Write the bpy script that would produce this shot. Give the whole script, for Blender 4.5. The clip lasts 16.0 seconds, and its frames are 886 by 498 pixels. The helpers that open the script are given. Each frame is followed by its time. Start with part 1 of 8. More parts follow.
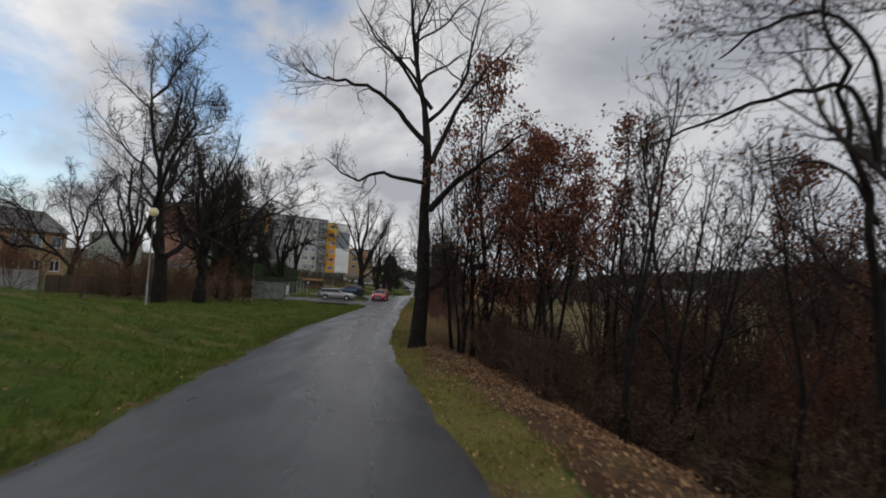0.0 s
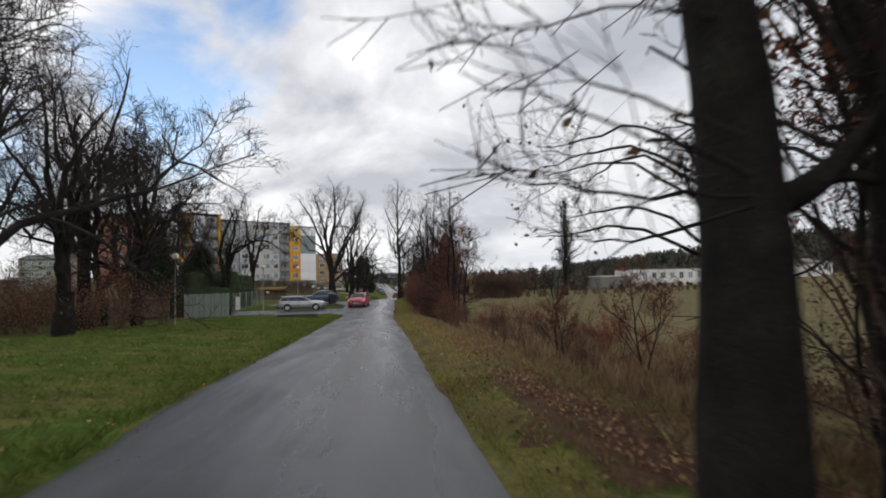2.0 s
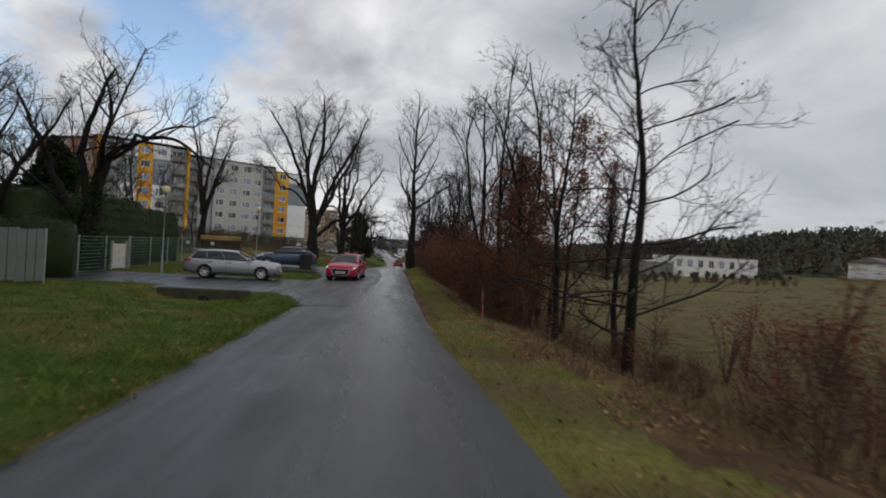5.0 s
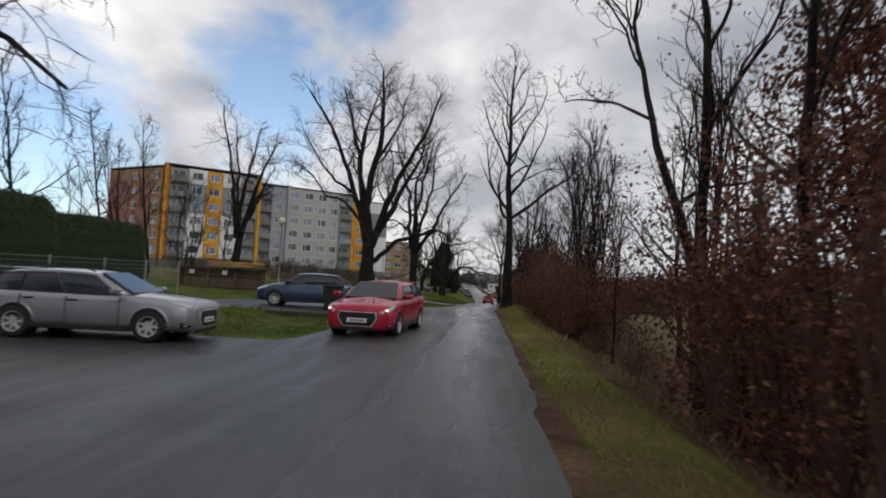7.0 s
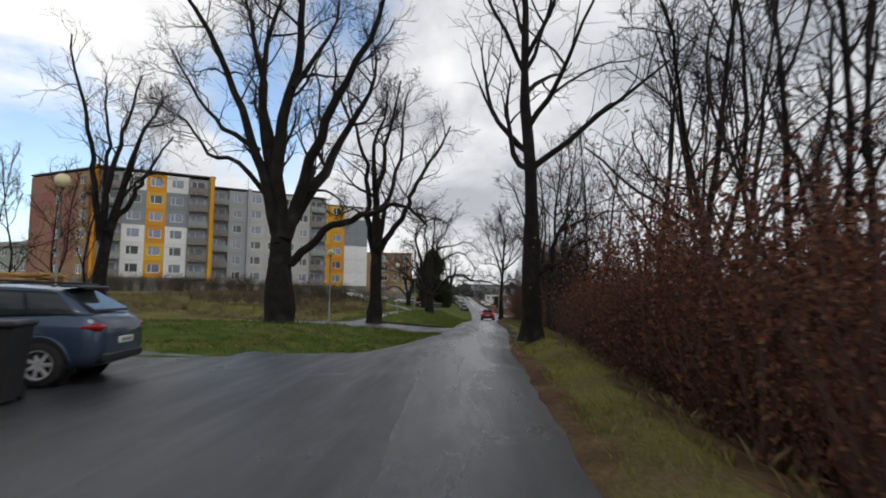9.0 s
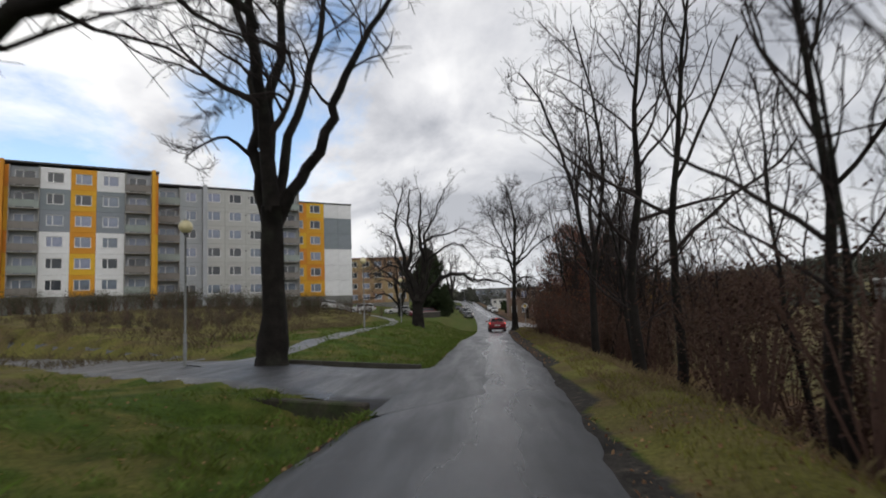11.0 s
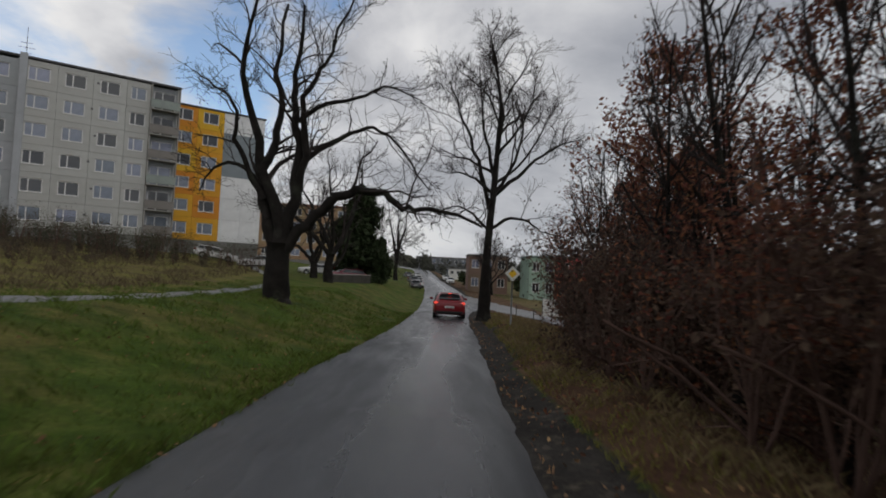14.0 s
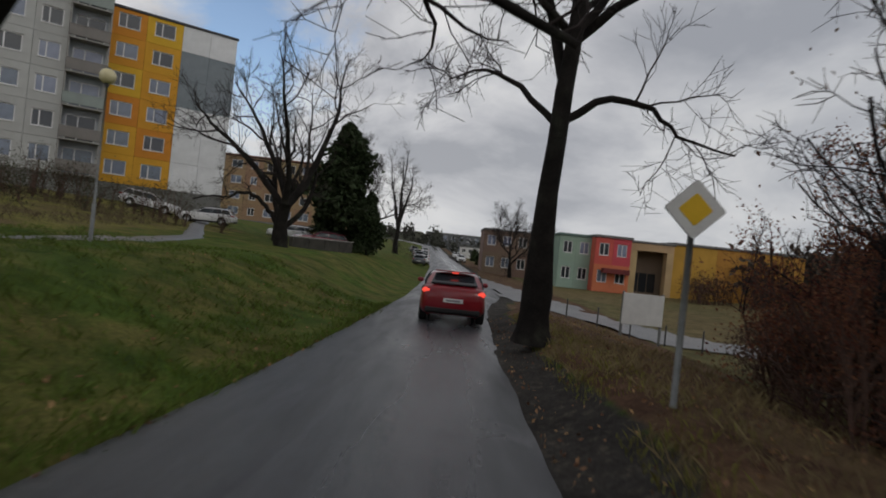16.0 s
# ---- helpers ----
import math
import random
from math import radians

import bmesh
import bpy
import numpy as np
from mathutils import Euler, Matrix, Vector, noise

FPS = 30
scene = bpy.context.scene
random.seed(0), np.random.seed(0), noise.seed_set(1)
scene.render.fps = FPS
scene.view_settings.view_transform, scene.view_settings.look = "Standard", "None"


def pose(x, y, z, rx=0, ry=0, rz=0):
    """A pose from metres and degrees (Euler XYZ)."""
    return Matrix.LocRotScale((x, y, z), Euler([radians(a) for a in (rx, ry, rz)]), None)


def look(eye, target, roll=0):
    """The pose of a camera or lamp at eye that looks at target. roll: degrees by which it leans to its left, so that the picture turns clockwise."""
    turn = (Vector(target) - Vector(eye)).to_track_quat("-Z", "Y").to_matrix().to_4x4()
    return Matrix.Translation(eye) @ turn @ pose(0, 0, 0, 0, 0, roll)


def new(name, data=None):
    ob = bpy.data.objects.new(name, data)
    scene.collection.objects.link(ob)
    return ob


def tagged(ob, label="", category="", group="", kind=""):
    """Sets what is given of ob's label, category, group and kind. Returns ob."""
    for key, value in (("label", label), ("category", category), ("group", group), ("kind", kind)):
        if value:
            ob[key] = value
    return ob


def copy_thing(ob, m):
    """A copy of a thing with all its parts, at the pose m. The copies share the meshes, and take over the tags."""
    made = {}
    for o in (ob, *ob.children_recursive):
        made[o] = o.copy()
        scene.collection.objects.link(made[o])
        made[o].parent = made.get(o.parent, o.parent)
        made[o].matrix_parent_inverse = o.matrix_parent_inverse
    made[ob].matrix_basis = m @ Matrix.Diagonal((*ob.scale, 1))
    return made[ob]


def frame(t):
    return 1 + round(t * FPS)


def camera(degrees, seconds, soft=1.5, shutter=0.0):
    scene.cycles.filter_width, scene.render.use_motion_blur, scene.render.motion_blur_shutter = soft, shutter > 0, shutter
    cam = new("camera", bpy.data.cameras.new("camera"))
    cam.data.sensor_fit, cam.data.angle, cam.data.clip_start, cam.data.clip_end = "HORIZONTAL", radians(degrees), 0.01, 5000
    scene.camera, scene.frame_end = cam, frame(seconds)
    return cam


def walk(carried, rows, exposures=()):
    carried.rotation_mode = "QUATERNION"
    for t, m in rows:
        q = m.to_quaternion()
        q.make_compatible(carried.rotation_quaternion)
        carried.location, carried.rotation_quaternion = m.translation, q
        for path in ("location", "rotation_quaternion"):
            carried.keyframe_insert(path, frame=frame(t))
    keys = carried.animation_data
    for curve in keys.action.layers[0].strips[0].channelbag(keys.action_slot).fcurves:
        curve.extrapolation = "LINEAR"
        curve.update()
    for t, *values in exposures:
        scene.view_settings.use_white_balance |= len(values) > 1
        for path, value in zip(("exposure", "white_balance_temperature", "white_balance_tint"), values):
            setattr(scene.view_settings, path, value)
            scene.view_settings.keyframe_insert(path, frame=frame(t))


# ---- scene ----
LENS = 76.4
cam = camera(LENS, 16.0, soft=1.8, shutter=0.25)
# seconds, x, y, z, yaw, pitch, roll
PATH = [
    (0.0, 0.000, -0.000, 1.450, -2.63, 3.12, -3.43),
    (0.5, -0.468, 4.031, 1.242, -3.15, 3.17, -1.24),
    (1.0, -0.919, 7.955, 1.028, -2.95, 3.21, 1.16),
    (1.5, -1.342, 11.842, 0.849, -4.35, 3.02, 0.55),
    (2.0, -1.742, 15.714, 0.723, -5.63, 3.18, 1.29),
    (2.5, -2.095, 19.617, 0.633, -6.98, 2.84, -0.36),
    (3.0, -2.378, 23.629, 0.560, -9.95, 2.13, 1.97),
    (3.2, -2.467, 25.288, 0.528, -9.71, 1.81, 2.24),
    (5.5, -2.651, 46.967, -0.077, -3.53, 0.20, -5.96),
    (6.0, -2.463, 51.352, -0.191, 1.28, 0.39, -6.10),
    (6.5, -2.255, 55.648, -0.309, 3.99, 2.54, -4.61),
    (7.0, -2.084, 59.946, -0.394, 3.18, 3.49, -2.73),
    (7.5, -1.986, 64.382, -0.416, 1.76, 3.59, -0.37),
    (8.0, -1.995, 68.751, -0.411, 1.26, 3.40, -3.01),
    (8.2, -2.007, 70.487, -0.405, 1.69, 3.47, -3.12),
    (10.3, -1.859, 88.607, -0.252, 3.82, 6.88, 3.73),
    (10.5, -1.827, 90.337, -0.276, 3.21, 6.63, 0.87),
    (11.0, -1.692, 94.756, -0.363, 3.39, 5.48, 2.15),
    (11.5, -1.548, 99.121, -0.471, 0.28, 1.37, 0.65),
    (12.0, -1.353, 103.531, -0.576, 3.47, 1.57, -2.61),
    (12.5, -1.133, 108.007, -0.679, 1.42, 1.52, -3.26),
    (13.0, -0.909, 112.570, -0.782, 1.25, 2.29, -2.13),
    (13.5, -0.720, 117.131, -0.870, -0.56, 4.76, -2.82),
    (14.0, -0.600, 121.482, -0.963, -0.88, 2.40, -2.68),
    (14.5, -0.517, 125.644, -1.087, 1.10, 2.96, -3.19),
    (15.0, -0.388, 129.515, -1.256, 0.29, 0.98, -4.49),
    (15.5, -0.213, 133.364, -1.370, 0.70, -0.84, -2.96),
    (16.0, -0.000, 137.345, -1.538, 0.32, 0.19, -5.99),
]
walk(cam, [(t, pose(x, y, z, 90 + p, r, w)) for t, x, y, z, w, p, r in PATH],
     [(0.0, -0.5), (0.5, -0.3), (1.0, -0.05), (1.5, 0.0), (2.5, -0.05), (3.0, -0.28), (5.5, -0.42), (8.0, -0.28), (10.5, -0.08), (11.5, -0.2), (12.5, -0.2), (13.0, -0.25), (14.0, -0.58), (14.5, -0.58), (15.5, -0.7), (16.0, -0.65)])

# ---- light ----
SUN_EL, SUN_AZ = 38.0, 150.0
world = bpy.data.worlds.new("sky")
scene.world = world
world.use_nodes = True
wt = world.node_tree
wt.nodes.clear()


def wnode(kind, **kw):
    n = wt.nodes.new(kind)
    for k, v in kw.items():
        n.inputs[k].default_value = v
    return n


def wmath(op, a, b=None):
    n = wt.nodes.new("ShaderNodeMath")
    n.operation = op
    for i, v in enumerate((a, b)):
        if v is None:
            continue
        if isinstance(v, (int, float)):
            n.inputs[i].default_value = v
        else:
            wt.links.new(v, n.inputs[i])
    return n.outputs[0]


def wramp(fac, stops):
    n = wt.nodes.new("ShaderNodeValToRGB")
    while len(n.color_ramp.elements) < len(stops):
        n.color_ramp.elements.new(0.5)
    for e, (p, c) in zip(n.color_ramp.elements, stops):
        e.position = p
        e.color = (*c, 1) if isinstance(c, tuple) else (c, c, c, 1)
    wt.links.new(fac, n.inputs[0])
    return n.outputs[0]


def wmix(fac, a, b):
    n = wt.nodes.new("ShaderNodeMix")
    n.data_type = "RGBA"
    for v, i in ((fac, 0), (a, 6), (b, 7)):
        if isinstance(v, (int, float)):
            n.inputs[i].default_value = v
        elif isinstance(v, tuple):
            n.inputs[i].default_value = (*v, 1)
        else:
            wt.links.new(v, n.inputs[i])
    return n.outputs[2]


sky = wt.nodes.new("ShaderNodeTexSky")
sky.sky_type = "NISHITA"
sky.sun_disc = False
sky.sun_elevation, sky.sun_rotation = radians(SUN_EL), radians(SUN_AZ)
coord = wt.nodes.new("ShaderNodeTexCoord")
sep = wt.nodes.new("ShaderNodeSeparateXYZ")
wt.links.new(coord.outputs["Generated"], sep.inputs[0])
up = wmath("ADD", wmath("MAXIMUM", sep.outputs[2], 0.0), 0.42)
comb = wt.nodes.new("ShaderNodeCombineXYZ")
wt.links.new(wmath("DIVIDE", sep.outputs[0], up), comb.inputs[0])
wt.links.new(wmath("DIVIDE", sep.outputs[1], up), comb.inputs[1])


def wnoise(scale, detail, rough, shift):
    n = wnode("ShaderNodeTexNoise", Scale=scale, Detail=detail, Roughness=rough, Distortion=0.35)
    mp = wt.nodes.new("ShaderNodeMapping")
    mp.inputs["Location"].default_value = shift
    wt.links.new(comb.outputs[0], mp.inputs[0])
    wt.links.new(mp.outputs[0], n.inputs["Vector"])
    return n.outputs[0]


def gap(way, r0, r1):
    """How far the sky is open about a direction."""
    n = wt.nodes.new("ShaderNodeVectorMath")
    n.operation = "DISTANCE"
    wt.links.new(coord.outputs["Generated"], n.inputs[0])
    n.inputs[1].default_value = way
    return wramp(n.outputs["Value"], [(r0, 1.0), (r1, 0.0)])


torn = wnoise(2.3, 7, 0.60, (3.1, 1.7, 0))
opened = wmath("MAXIMUM", wmath("MAXIMUM", gap((-0.37, 0.88, 0.29), 0.0, 0.26), wmath("MULTIPLY", gap((-0.17, 0.89, 0.42), 0.0, 0.18), 0.8)), gap((-0.62, 0.76, 0.17), 0.0, 0.30))
cover = wramp(wmath("SUBTRACT", wmath("ADD", torn, 0.20), wmath("MULTIPLY", opened, 0.52)), [(0.29, 0.04), (0.50, 1.0)])
shade = wramp(wnoise(1.75, 8, 0.55, (0.3, 5.2, 2)), [(0.36, (0.58, 0.60, 0.66)), (0.45, (0.87, 0.88, 0.93)), (0.54, (1.18, 1.18, 1.20)), (0.64, (1.47, 1.45, 1.43))])
# darkening added to the unseen sky overhead, to lower the light on the ground
thick = wramp(sep.outputs[2], [(0.45, 1.0), (0.85, 0.58)])
shade = wmix(1.0, shade, thick)
wt.nodes[-1].blend_type = "MULTIPLY"
bank = wmath("MULTIPLY", gap((0.62, 0.74, 0.22), 0.0, 0.70), 0.62)
shade = wmix(bank, shade, (0.52, 0.56, 0.64))
low = wramp(sep.outputs[2], [(0.0, 1.0), (0.10, 0.35), (0.35, 0.0)])
cloud = wmix(wmath("MULTIPLY", low, 0.6), shade, (0.92, 0.95, 0.98))
sky_dim = wt.nodes.new("ShaderNodeVectorMath")
sky_dim.operation = "SCALE"
sky_dim.inputs["Scale"].default_value = 0.23
wt.links.new(sky.outputs[0], sky_dim.inputs[0])
sky_col = wmix(cover, sky_dim.outputs[0], cloud)
bg = wnode("ShaderNodeBackground", Strength=0.90)
wt.links.new(sky_col, bg.inputs[0])
wo = wt.nodes.new("ShaderNodeOutputWorld")
wt.links.new(bg.outputs[0], wo.inputs[0])

sun_data = bpy.data.lights.new("sun", "SUN")
sun_data.energy, sun_data.angle, sun_data.color = 0.5, radians(20), (1.0, 0.95, 0.88)
sun = new("sun", sun_data)
sun.matrix_world = look((40 * math.sin(radians(SUN_AZ)), 60 + 40 * math.cos(radians(SUN_AZ)), 40), (0, 60, 0))


# ---- materials ----
def mat(name, base, rough=0.8, metal=0.0, spec=0.5, var=0.25, scale=3.0, fine=40.0, bump=0.0, bump_scale=30.0, second=None, mask_scale=1.0, mask=(0.45, 0.6), rough2=None, random_v=0.0, random_h=0.0, trans=0.0, emit=None, coat=0.0, space="Object", thin=0.0):
    """A procedural surface: base colour varied at two scales, an optional second colour in patches, roughness and bump."""
    m = bpy.data.materials.new(name)
    m.use_nodes = True
    nt = m.node_tree
    b = nt.nodes["Principled BSDF"]
    b.inputs["Roughness"].default_value = rough
    b.inputs["Metallic"].default_value = metal
    b.inputs["Specular IOR Level"].default_value = spec
    b.inputs["Coat Weight"].default_value = coat
    b.inputs["Transmission Weight"].default_value = trans
    tc = nt.nodes.new("ShaderNodeTexCoord")

    if space == "World":
        geo = nt.nodes.new("ShaderNodeNewGeometry")
        where = geo.outputs["Position"]
    else:
        where = tc.outputs["Object"]

    def noise_of(s, det=4, rgh=0.6):
        n = nt.nodes.new("ShaderNodeTexNoise")
        n.inputs["Scale"].default_value, n.inputs["Detail"].default_value, n.inputs["Roughness"].default_value = s, det, rgh
        nt.links.new(where, n.inputs["Vector"])
        return n.outputs[0]

    def blend(fac, a, bb, mode="MIX"):
        n = nt.nodes.new("ShaderNodeMix")
        n.data_type, n.blend_type = "RGBA", mode
        for v, i in ((fac, 0), (a, 6), (bb, 7)):
            if isinstance(v, (int, float)):
                n.inputs[i].default_value = v
            elif isinstance(v, tuple):
                n.inputs[i].default_value = (*v, 1)
            else:
                nt.links.new(v, n.inputs[i])
        return n.outputs[2]

    def span(v, lo, hi, a=0.0, c=1.0):
        n = nt.nodes.new("ShaderNodeMapRange")
        n.inputs[1].default_value, n.inputs[2].default_value, n.inputs[3].default_value, n.inputs[4].default_value = lo, hi, a, c
        nt.links.new(v, n.inputs[0])
        return n.outputs[0]

    col = base
    patch = None
    if second:
        patch = span(noise_of(mask_scale, 5, 0.6), *mask)
        col = blend(patch, base, second)
    if var:
        dark = tuple(max(0.0, c * (1 - var)) for c in (1, 1, 1))
        light = tuple(c * (1 + var) for c in (1, 1, 1))
        col = blend(1.0, col, blend(span(noise_of(scale, 3), 0.3, 0.7), dark, light), "MULTIPLY")
        col = blend(1.0, col, blend(span(noise_of(fine, 3), 0.25, 0.75), tuple(1 - var * 0.7 for _ in range(3)), tuple(1 + var * 0.7 for _ in range(3))), "MULTIPLY")
    if random_v or random_h:
        info = nt.nodes.new("ShaderNodeObjectInfo") if random_h else nt.nodes.new("ShaderNodeNewGeometry")
        rnd = info.outputs["Random"] if random_h else info.outputs["Random Per Island"]
        hs = nt.nodes.new("ShaderNodeHueSaturation")
        nt.links.new(span(rnd, 0, 1, 1 - max(random_v, random_h), 1 + max(random_v, random_h)), hs.inputs["Value"])
        nt.links.new(span(rnd, 0, 1, 0.48, 0.52), hs.inputs["Hue"])
        if isinstance(col, tuple):
            hs.inputs["Color"].default_value = (*col, 1)
        else:
            nt.links.new(col, hs.inputs["Color"])
        col = hs.outputs[0]
    if isinstance(col, tuple):
        b.inputs["Base Color"].default_value = (*col, 1)
    else:
        nt.links.new(col, b.inputs["Base Color"])
    if rough2 is not None:
        r = span(patch if patch is not None else noise_of(mask_scale, 4), 0.35, 0.65, rough, rough2) if patch is None else span(patch, 0, 1, rough, rough2)
        nt.links.new(r, b.inputs["Roughness"])
    if bump:
        bn = nt.nodes.new("ShaderNodeBump")
        bn.inputs["Strength"].default_value, bn.inputs["Distance"].default_value = bump, 0.02
        nt.links.new(noise_of(bump_scale, 5, 0.65), bn.inputs["Height"])
        nt.links.new(bn.outputs[0], b.inputs["Normal"])
    if emit:
        b.inputs["Emission Color"].default_value = (*emit[:3], 1)
        b.inputs["Emission Strength"].default_value = emit[3]
    if thin:
        # light shines through a leaf
        tl = nt.nodes.new("ShaderNodeBsdfTranslucent")
        if isinstance(col, tuple):
            tl.inputs["Color"].default_value = (*col, 1)
        else:
            nt.links.new(col, tl.inputs["Color"])
        both = nt.nodes.new("ShaderNodeMixShader")
        both.inputs[0].default_value = thin
        nt.links.new(b.outputs[0], both.inputs[1])
        nt.links.new(tl.outputs[0], both.inputs[2])
        nt.links.new(both.outputs[0], nt.nodes["Material Output"].inputs["Surface"])
    return m


def road_mat(name, tone=1.0):
    """Old wet asphalt: grainy, blotched, with smooth wheel tracks and shallow puddles drawn out along the lane."""
    m = bpy.data.materials.new(name)
    m.use_nodes = True
    nt = m.node_tree
    b = nt.nodes["Principled BSDF"]
    pos = nt.nodes.new("ShaderNodeNewGeometry").outputs["Position"]
    long_map = nt.nodes.new("ShaderNodeMapping")
    long_map.inputs["Scale"].default_value = (1.0, 0.12, 1.0)
    nt.links.new(pos, long_map.inputs[0])

    def nz(vec, scale, det=4, rgh=0.6):
        n = nt.nodes.new("ShaderNodeTexNoise")
        n.inputs["Scale"].default_value, n.inputs["Detail"].default_value, n.inputs["Roughness"].default_value = scale, det, rgh
        nt.links.new(vec, n.inputs["Vector"])
        return n.outputs[0]

    def span(v, lo, hi, a=0.0, c=1.0):
        n = nt.nodes.new("ShaderNodeMapRange")
        for i, q in enumerate((lo, hi, a, c)):
            n.inputs[i + 1].default_value = q
        nt.links.new(v, n.inputs[0])
        return n.outputs[0]

    def two(op, a, c):
        n = nt.nodes.new("ShaderNodeMath")
        n.operation = op
        nt.links.new(a, n.inputs[0])
        if isinstance(c, float):
            n.inputs[1].default_value = c
        else:
            nt.links.new(c, n.inputs[1])
        return n.outputs[0]

    def mix(fac, a, c, mode="MIX"):
        n = nt.nodes.new("ShaderNodeMix")
        n.data_type, n.blend_type = "RGBA", mode
        for v, i in ((fac, 0), (a, 6), (c, 7)):
            if isinstance(v, float):
                n.inputs[i].default_value = v
            elif isinstance(v, tuple):
                n.inputs[i].default_value = (*v, 1)
            else:
                nt.links.new(v, n.inputs[i])
        return n.outputs[2]

    track = nt.nodes.new("ShaderNodeAttribute")
    track.attribute_name = "track"
    streak, blotch, grain = nz(long_map.outputs[0], 1.6, 5), nz(pos, 0.5, 5), nz(pos, 55, 3)
    col = mix(span(blotch, 0.42, 0.62), (0.058, 0.061, 0.069), (0.034, 0.035, 0.040))
    col = mix(span(streak, 0.40, 0.66), col, (0.066, 0.069, 0.077))
    col = mix(1.0, col, mix(span(grain, 0.25, 0.75), (0.6 * tone, 0.6 * tone, 0.6 * tone), (1.4 * tone, 1.4 * tone, 1.4 * tone)), "MULTIPLY")
    nt.links.new(col, b.inputs["Base Color"])
    wet = two("ADD", two("MULTIPLY", track.outputs["Fac"], 0.35), streak)
    rough = two("SUBTRACT", span(wet, 0.35, 0.85, 0.50, 0.17), span(nz(pos, 0.9, 5), 0.60, 0.70, 0.0, 0.12))
    nt.links.new(rough, b.inputs["Roughness"])
    bn = nt.nodes.new("ShaderNodeBump")
    bn.inputs["Strength"].default_value, bn.inputs["Distance"].default_value = 0.30, 0.02
    nt.links.new(nz(pos, 90, 5, 0.65), bn.inputs["Height"])
    nt.links.new(bn.outputs[0], b.inputs["Normal"])
    return m


M_ASPHALT = road_mat("wet_asphalt")
M_PATCH = road_mat("asphalt_repair", 0.80)
M_PATH = mat("wet_path", (0.13, 0.13, 0.135), 0.4, var=0.25, scale=0.6, fine=50, bump=0.3, bump_scale=80, space="World")
M_BARK = mat("bark", (0.016, 0.0135, 0.012), 0.9, spec=0.2, var=0.45, scale=2.5, fine=30, bump=0.9, bump_scale=22, second=(0.030, 0.033, 0.024), mask_scale=1.3, mask=(0.55, 0.72))
M_TWIG = mat("twig", (0.034, 0.027, 0.025), 0.9, spec=0.2, var=0.2, scale=3, fine=20)
M_STEM = mat("shrub_stem", (0.115, 0.070, 0.056), 0.9, spec=0.2, var=0.25, scale=3, fine=20)
M_RUST = mat("rust_leaf", (0.205, 0.080, 0.050), 0.8, spec=0.2, var=0.0, random_v=0.45, thin=0.4)
M_OAKLEAF = mat("brown_leaf", (0.14, 0.080, 0.042), 0.8, spec=0.2, var=0.0, random_v=0.45, thin=0.4)
M_DULLLEAF = mat("dull_brown_leaf", (0.116, 0.074, 0.056), 0.85, spec=0.2, var=0.0, random_v=0.45, thin=0.4)
M_GREENLEAF = mat("evergreen_leaf", (0.024, 0.037, 0.012), 0.75, spec=0.3, var=0.0, random_v=0.4)
M_LITTERLEAF = mat("fallen_leaf", (0.30, 0.170, 0.095), 0.85, spec=0.2, var=0.0, random_v=0.6)
M_GRASS = mat("grass_blade", (0.105, 0.145, 0.024), 0.75, spec=0.2, var=0.0, random_v=0.4, thin=0.25)
M_DRYGRASS = mat("dry_grass_blade", (0.22, 0.17, 0.085), 0.8, spec=0.2, var=0.0, random_v=0.4)
# far woods only: base colour lightened to paint in distance haze
M_HAZEWOOD = mat("conifer", (0.070, 0.072, 0.056), 0.9, spec=0.2, var=0.0, random_v=0.4)


